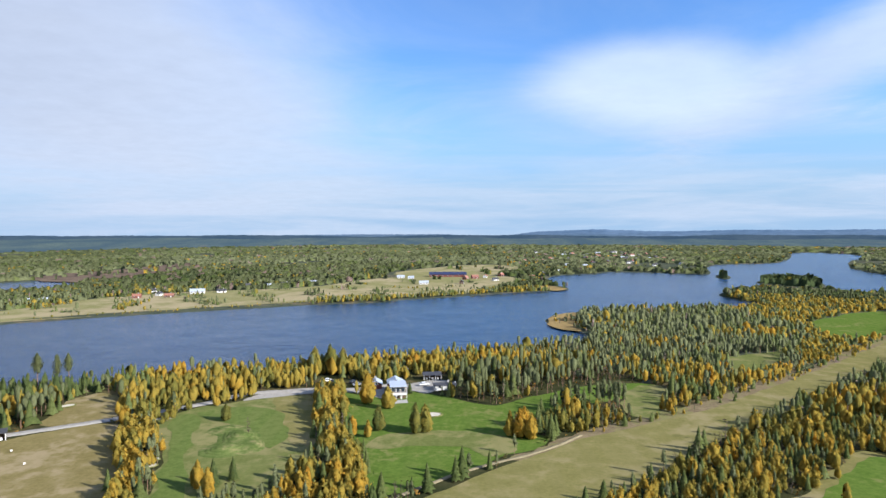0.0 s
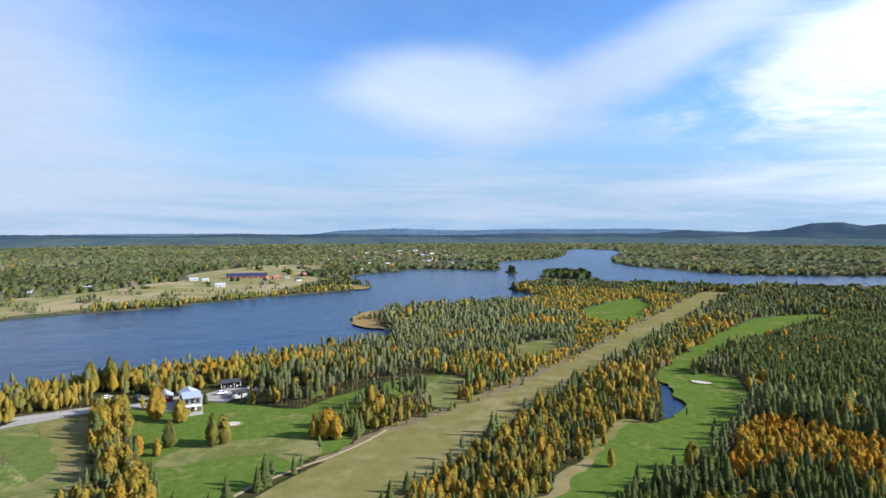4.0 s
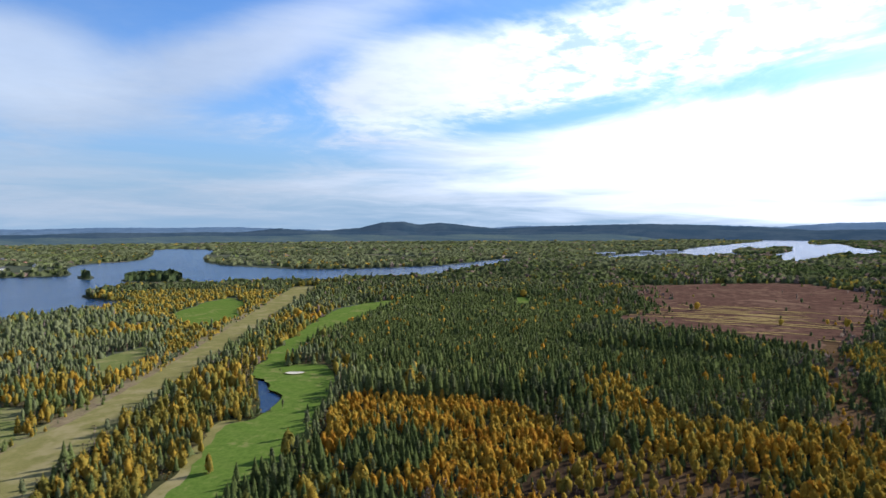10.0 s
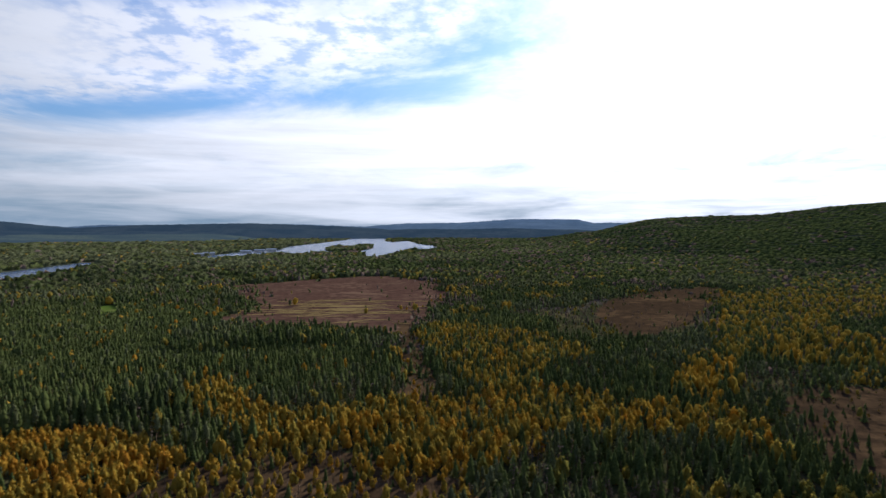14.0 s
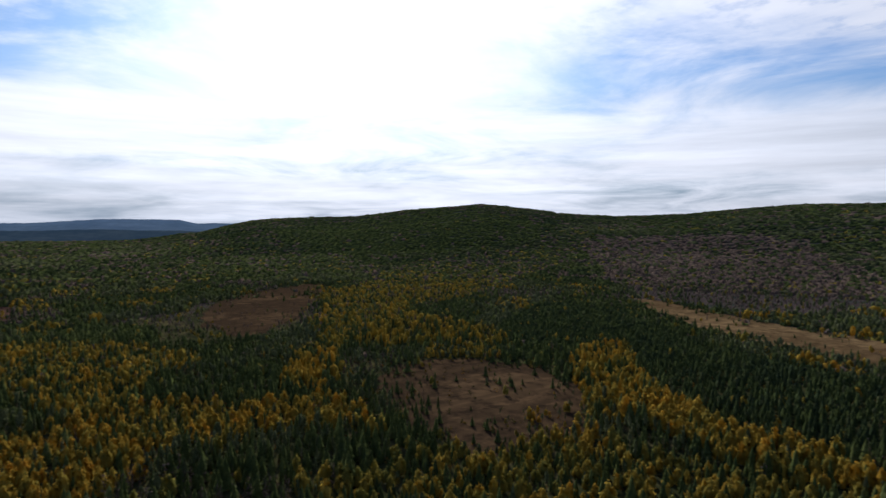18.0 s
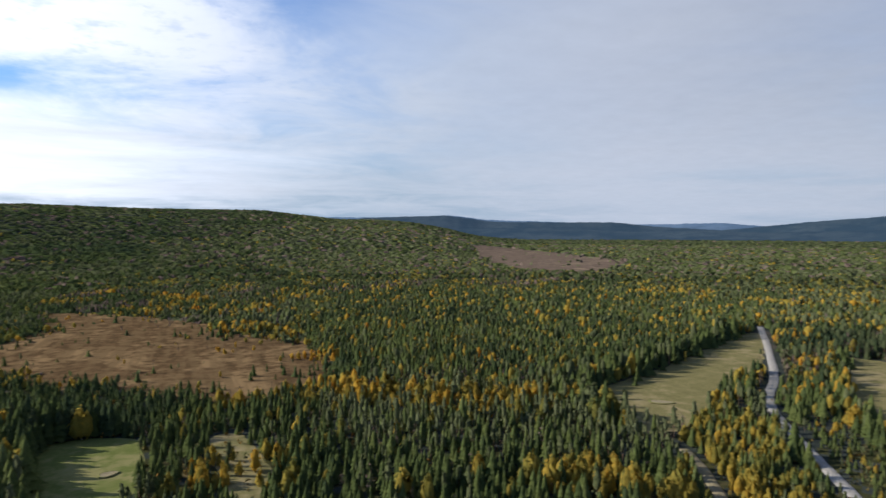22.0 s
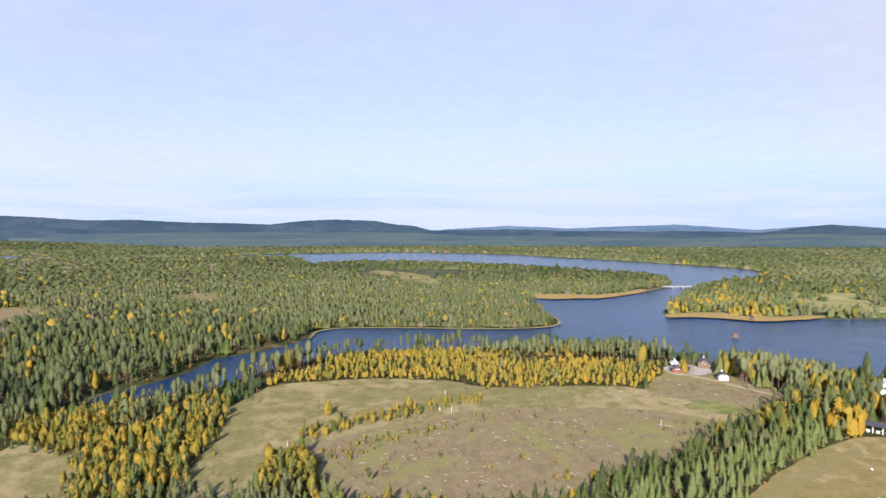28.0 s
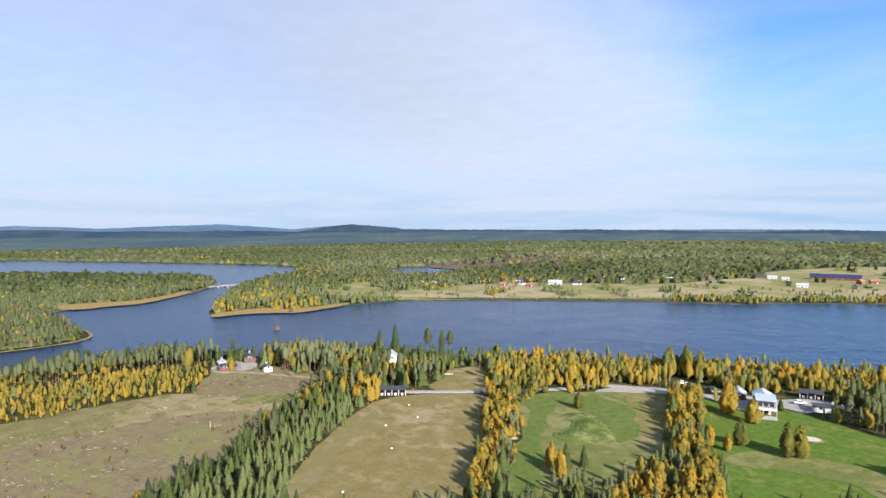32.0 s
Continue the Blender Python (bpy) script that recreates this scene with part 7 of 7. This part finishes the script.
def boxes(*sizes):
    """A bmesh of bevelled boxes given as (x, y, z, wide, deep, high), z at the foot."""
    bm = bmesh.new()
    for x, y, z, a, b, c in sizes:
        r = bmesh.ops.create_cube(bm, size=1.0, matrix=Matrix.Translation((x, y, z + c / 2)) @ Matrix.Diagonal((a, b, c, 1)))
        if min(a, b, c) > 0.12:
            bmesh.ops.bevel(bm, geom=list({e for v in r["verts"] for e in v.link_edges}), offset=min(a, b, c) * 0.04, segments=1, affect="EDGES")
    return bm


def part(name, bm, mat, parent, label=""):
    me = bpy.data.meshes.new(name)
    bm.to_mesh(me)
    bm.free()
    me.materials.append(mat)
    ob = new(name, me)
    ob.parent = parent
    if label:
        tagged(ob, label)
    return ob


def gable_roof(length, depth, z, rise, over=0.45, thick=0.18):
    """Two pitched slabs with eaves; the ridge runs along x."""
    bm = bmesh.new()
    l, d = length / 2 + over, depth / 2
    k = rise / d
    prof = [(-d - over, z - k * over), (0, z + rise), (d + over, z - k * over), (d + over, z - k * over - thick), (0, z + rise - thick), (-d - over, z - k * over - thick)]
    a = [bm.verts.new((-l, y, q)) for y, q in prof]
    b = [bm.verts.new((l, y, q)) for y, q in prof]
    for i in range(6):
        j = (i + 1) % 6
        bm.faces.new((a[i], b[i], b[j], a[j]))
    bm.faces.new((a[0], a[1], a[4], a[5]))
    bm.faces.new((a[1], a[2], a[3], a[4]))
    bm.faces.new((b[5], b[4], b[1], b[0]))
    bm.faces.new((b[4], b[3], b[2], b[1]))
    bmesh.ops.recalc_face_normals(bm, faces=bm.faces)
    return bm


def gable_body(length, depth, high, rise):
    bm = bmesh.new()
    l, d = length / 2, depth / 2
    prof = [(-d, -0.2), (d, -0.2), (d, high), (0, high + rise - 0.2), (-d, high)]
    a = [bm.verts.new((-l, y, q)) for y, q in prof]
    b = [bm.verts.new((l, y, q)) for y, q in prof]
    bm.faces.new(a[::-1])
    bm.faces.new(b)
    for i in range(5):
        j = (i + 1) % 5
        bm.faces.new((a[i], a[j], b[j], b[i]))
    bmesh.ops.recalc_face_normals(bm, faces=bm.faces)
    return bm


WORDS = {"white": "white-painted wooden", "red": "dark red wooden", "brown": "brown wooden", "metal": "grey sheet roof", "tile": "red tiled roof", "dark": "black roof"}


def window(house, x, y, z, w_, h_, along_x):
    """A framed window set in a wall: frame with a pane inside."""
    if along_x:
        fr = part("window", boxes((x, y, z, w_ + 0.24, 0.16, 0.12), (x, y, z + h_ - 0.12, w_ + 0.24, 0.16, 0.12), (x - w_ / 2, y, z, 0.12, 0.16, h_), (x + w_ / 2, y, z, 0.12, 0.16, h_)), PAINT["white"], house)
        part("pane", boxes((x, y, z + 0.06, w_, 0.1, h_ - 0.12)), GLASS, fr)
    else:
        fr = part("window", boxes((x, y, z, 0.16, w_ + 0.24, 0.12), (x, y, z + h_ - 0.12, 0.16, w_ + 0.24, 0.12), (x, y - w_ / 2, z, 0.16, 0.12, h_), (x, y + w_ / 2, z, 0.16, 0.12, h_)), PAINT["white"], house)
        part("pane", boxes((x, y, z + 0.06, 0.1, w_, h_ - 0.12)), GLASS, fr)


def house(name, label, x, y, length, depth, high, rise, turn, wall, roof, near=True, category="house", group=""):
    ob = new(name)
    part("wall", gable_body(length, depth, high, rise), PAINT[wall], ob)
    r = part("roof", gable_roof(length, depth, high, rise), ROOFING[roof], ob)
    part("chimney", boxes((length * 0.18, 0.2, high + rise * 0.6, 0.8, 0.8, rise * 0.4 + 0.9)), CONCRETE, r)
    n = max(2, int(length / 3.6))
    for s in (-1, 1):
        for k in range(n):
            wx = -length / 2 + (k + 0.5) * length / n
            if s == -1 and k == n // 2:
                part("door", boxes((wx, s * (depth / 2 + 0.02), 0, 1.0, 0.12, 2.05)), PAINT["white" if wall != "white" else "brown"], ob)
            else:
                window(ob, wx, s * (depth / 2 + 0.02), 1.0, 1.2, 1.25, True)
            if high > 4.3 and near:
                window(ob, wx, s * (depth / 2 + 0.02), 3.1, 1.1, 1.0, True)
    for s in (-1, 1):
        window(ob, s * (length / 2 + 0.02), 0, high * 0.55 + 0.6, 1.2, 1.2, False)
    ob.matrix_basis = pose(x, y, 0, 0, 0, turn)
    return tagged(ob, label, category, group)


for x, y, length, depth, high, rise, turn, wall, roof in HOMES:
    length, depth, high, rise = length * 0.85, depth * 0.85, max(2.6, high * 0.85), rise * 0.85
    house("house", "%s house with %s %s" % (WORDS[wall], WORDS[roof], "by the hay fields" if y < 1000 else "in the far village"), x, y, length, depth, high, rise, turn, wall, roof, y < 1000, "house",
          "farmhouses across the lake" if y < 1000 else "village houses")

barn = new("barn")
part("wall", boxes((0, 0, -0.2, 55, 13, 4.4)), PAINT["red"], barn)
part("roof", gable_roof(55, 13, 4.2, 3.2, 0.6), plain("dark_blue_sheet_roof", (0.04, 0.05, 0.11), 0.4, 0.2), barn, "dark blue sheet roof")
for k in range(7):
    window(barn, -24 + k * 8, -6.55, 1.4, 2.2, 1.2, True)
barn.matrix_basis = pose(7, 926, 0, 0, 0, 0)
tagged(barn, "long red barn with dark blue sheet roof in fields", "barn")


def clubhouse():
    """Two-storey clubhouse: glazed upper floor, white balcony on posts, gabled wing behind."""
    ob = new("clubhouse")
    part("lower_wall", boxes((0, 5.5, -0.2, 7.4, 9.0, 3.0)), PAINT["brown"], ob)
    part("upper_wall", boxes((0, 5.5, 2.8, 7.4, 9.0, 3.4)), PAINT["brown"], ob)
    bm = bmesh.new()
    for z0 in (0.0,):
        v = [bm.verts.new(q) for q in ((-4.3, -0.6, 6.5), (4.3, -0.6, 6.5), (4.3, 9.2, 7.3), (-4.3, 9.2, 7.3), (-4.3, -0.6, 6.25), (4.3, -0.6, 6.25), (4.3, 9.2, 7.05), (-4.3, 9.2, 7.05))]
        for q in ((0, 1, 2, 3), (7, 6, 5, 4), (0, 4, 5, 1), (1, 5, 6, 2), (2, 6, 7, 3), (3, 7, 4, 0)):
            bm.faces.new([v[i] for i in q])
    part("front_roof", bm, ROOFING["metal"], ob, "light grey sheet lean-to roof")
    wing = part("wing_wall", gable_body(8.0, 8.0, 5.8, 2.0), PAINT["red"], ob, "dark red gabled wing")
    wing.matrix_local = pose(-0.4, 14, 0, 0, 0, 90)
    wr = part("wing_roof", gable_roof(8.0, 8.0, 5.8, 2.0), ROOFING["metal"], ob, "light grey sheet gable roof")
    wr.matrix_local = pose(-0.4, 14, 0.02, 0, 0, 90)
    part("balcony_floor", boxes((0, -0.9, 2.65, 8.2, 3.6, 0.2)), PAINT["white"], ob)
    part("railing", boxes((0, -2.65, 2.85, 8.2, 0.08, 1.05), (-4.05, -0.9, 2.85, 0.08, 3.5, 1.05), (4.05, -0.9, 2.85, 0.08, 3.5, 1.05)), PAINT["white"], ob, "white boarded balcony railing")
    for px in (-4.0, -1.3, 1.3, 4.0):
        part("post", boxes((px, -2.6, -0.2, 0.22, 0.22, 6.6 if abs(px) > 2 else 2.9)), PAINT["white"], ob)
    for k in range(3):
        window(ob, -2.4 + 2.4 * k, 0.96, 3.3, 1.9, 2.2, True)
        window(ob, 3.74, 2.6 + 2.5 * k, 3.6, 1.2, 1.3, False)
    part("door", boxes((1.5, 0.97, 0, 1.1, 0.12, 2.1)), PAINT["white"], ob)
    window(ob, -1.5, 0.96, 0.9, 1.8, 1.2, True)
    part("terrace", boxes((-1.5, -5.2, -0.1, 11, 5, 0.45)), CONCRETE, ob, "pale paved terrace")
    ob.matrix_basis = pose(-18.6, 253.5, 0, 0, 0, 9) @ Matrix.Diagonal((0.82, 0.82, 0.82, 1))
    tagged(ob, "two-storey brown clubhouse with white balcony and grey roofs", "clubhouse")


clubhouse()
house("annex_house", "small brown gabled annex with light grey roof", -30, 272.5, 6.5, 5, 2.4, 1.5, 98, "red", "metal", category="house")
house("lodge", "low white lodge with flat black roof and gravel yard", 0.5, 270, 9.5, 5, 2.4, 0.5, 8, "white", "dark", category="house")
house("storage_hut", "tiny white hut at the lake shore", -18.6, 298, 2.6, 2.2, 2.0, 0.7, 5, "white", "dark", category="hut")
house("lake_house", "white wooden house with steep light roof among pines", -189, 252, 7.5, 6.5, 3.0, 2.2, 128, "white", "metal", category="house")
house("cabin", "red wooden cabin with sandy yard by the lake", -247, 194, 6.5, 4.5, 2.1, 1.2, 150, "red", "dark", category="cabin")
house("cabin", "white wooden cabin by the lake", -256, 200, 4.5, 3.6, 2.2, 1.0, 150, "white", "metal", category="cabin")
house("cabin", "dark brown cabin with black roof at the shore", -252, 214, 8, 5.5, 2.7, 1.5, 140, "brown", "dark", category="cabin")
house("cabin", "small white cabin below tall pines", -228, 204, 5, 4, 2.4, 1.2, 150, "white", "dark", category="cabin")


def open_shed(name, label, x, y, turn, length, depth, high, bays, wall, category):
    """Open-fronted shed: back wall, posts, counters and a sloping roof."""
    ob = new(name)
    part("back_wall", boxes((0, depth / 2, -0.1, length, 0.15, high)), PAINT[wall], ob)
    for s in (-1, 1):
        part("side_wall", boxes((s * length / 2, 0, -0.1, 0.15, depth, high)), PAINT[wall], ob)
    for k in range(bays + 1):
        part("post", boxes((-length / 2 + k * length / bays, -depth / 2, -0.1, 0.28, 0.28, high + 0.1)), PAINT["white"], ob)
    part("front_beam", boxes((0, -depth / 2, high - 0.2, length + 0.4, 0.2, 0.3)), PAINT["white"], ob)
    for k in range(bays):
        part("screen", boxes((-length / 2 + (k + 0.5) * length / bays, -depth / 2 + 0.6, 0, length / bays * 0.35, 0.1, 1.0)), PAINT["white"], ob)
    bm = boxes((0, 0, 0, length + 1.0, depth + 1.2, 0.25))
    r = part("roof", bm, ROOFING["dark"], ob, "black felt roof")
    r.matrix_local = pose(0, 0, high + 0.12, 6, 0, 0)
    ob.matrix_basis = pose(x, y, 0, 0, 0, turn)
    tagged(ob, label, category)


open_shed("range_shelter", "open white-posted driving range shelter with black roof", -152, 202.5, 33, 11, 3.4, 2.6, 4, "brown", "shelter")
open_shed("cart_shed", "dark open cart shed with black roof and white posts", -5.2, 288, 6, 8, 4, 2.3, 3, "brown", "shed")

# ---------------------------------------------------------------- vehicles, small things
CAR_PAINT = {"black": plain("black_car_paint", (0.02, 0.02, 0.025), 0.25, amount=0.1), "white": plain("white_car_paint", (0.75, 0.75, 0.75), 0.25, amount=0.05),
             "silver": plain("silver_car_paint", (0.45, 0.46, 0.48), 0.25, 0.5, amount=0.1)}


def extrude_profile(prof, half):
    bm = bmesh.new()
    a = [bm.verts.new((x, -half, z)) for x, z in prof]
    b = [bm.verts.new((x, half, z)) for x, z in prof]
    bm.faces.new(a)
    bm.faces.new(b[::-1])
    for i in range(len(prof)):
        j = (i + 1) % len(prof)
        bm.faces.new((a[j], a[i], b[i], b[j]))
    bmesh.ops.recalc_face_normals(bm, faces=bm.faces)
    bmesh.ops.bevel(bm, geom=list(bm.edges), offset=0.06, segments=1, affect="EDGES")
    return bm


def car(x, y, turn, paint):
    ob = new("car")
    part("body", extrude_profile([(-2.2, 0.3), (2.2, 0.3), (2.25, 0.7), (1.2, 0.92), (-2.1, 0.98), (-2.25, 0.65)], 0.88), CAR_PAINT[paint], ob)
    part("window_band", extrude_profile([(-1.9, 0.95), (1.1, 0.93), (0.45, 1.38), (-1.4, 1.4)], 0.76), GLASS, ob)
    part("roof_panel", extrude_profile([(-1.45, 1.36), (0.5, 1.34), (0.4, 1.46), (-1.35, 1.48)], 0.74), CAR_PAINT[paint], ob)
    for wx in (-1.35, 1.4):
        for wy in (-0.8, 0.8):
            bm = bmesh.new()
            bmesh.ops.create_cone(bm, cap_ends=True, segments=14, radius1=0.33, radius2=0.33, depth=0.22, matrix=pose(wx, wy, 0.33, 90))
            wheel = part("wheel", bm, RUBBER, ob)
            bm = bmesh.new()
            bmesh.ops.create_cone(bm, cap_ends=True, segments=10, radius1=0.2, radius2=0.2, depth=0.25, matrix=pose(wx, wy, 0.33, 90))
            part("rim", bm, STEEL, wheel)
    ob.matrix_basis = pose(x, y, 0.46, 0, 0, turn)
    tagged(ob, "%s parked hatchback on the gravel car park" % paint, "car", "parked cars")


for x, y, turn, paint in ((-49.7, 279.7, 20, "black"), (-41, 279, 60, "black"), (-38.4, 274.6, 25, "silver"), (-53, 282, 25, "white"), (-8.5, 274.5, 15, "white"), (-250, 200, 40, "black")):
    car(x, y, turn, paint)
for x, y in ((-124.9, 181.5), (-114.1, 151.5), (-105.9, 119.6), (-136.4, 192.4), (-129, 168)):
    ob = new("range_target")
    part("board", boxes((0, 0, 0.4, 0.6, 0.1, 0.5)), PAINT["white"], ob)
    for s in (-1, 1):
        part("post", boxes((s * 0.26, 0.1, -0.1, 0.08, 0.08, 0.9)), PAINT["brown"], ob)
    ob.matrix_basis = pose(x, y, 0.1, 0, 0, 38)
    tagged(ob, "small white distance board on the driving range", "sign", "driving range targets")
for x, y, turn in ((-367, 353.8, 20), (-313.2, 289.0, 60)):
    ob = new("lake_platform")
    part("deck", boxes((0, 0, 0.1, 4, 3, 0.3)), PAINT["brown"], ob)
    part("hut", boxes((0.3, 0, 0.4, 2.4, 2.0, 2.0)), PAINT["brown"], ob)
    part("hut_roof", gable_roof(2.4, 2.0, 2.4, 0.6, 0.2, 0.1), ROOFING["dark"], ob)
    for sx in (-1.7, 1.7):
        for sy in (-1.2, 1.2):
            part("pile", boxes((sx, sy, -3.9, 0.2, 0.2, 4.1)), PAINT["brown"], ob)
    ob.matrix_basis = pose(x, y, 0, 0, 0, turn)
    tagged(ob, "dark wooden bird hide on piles in the lake", "platform")
bridge = new("bridge")
part("deck", boxes((0, 0, 0.9, 46, 5, 0.5)), CONCRETE, bridge, "pale concrete deck")
for s in (-1, 1):
    rail = part("railing", boxes((0, s * 2.4, 2.2, 46, 0.1, 0.12), (0, s * 2.4, 1.8, 46, 0.06, 0.08)), STEEL, bridge)
    for k in range(12):
        part("rail_post", boxes((-22.5 + k * 4.1, s * 2.4, 1.4, 0.12, 0.12, 0.9)), STEEL, rail)
for k in (-12, 0, 12):
    part("pier", boxes((k, 0, -4, 1.2, 4.4, 4.95)), CONCRETE, bridge)
bridge.matrix_basis = pose(-585, 465, 0, 0, 0, 81)
tagged(bridge, "low pale road bridge across the lake narrows", "bridge")
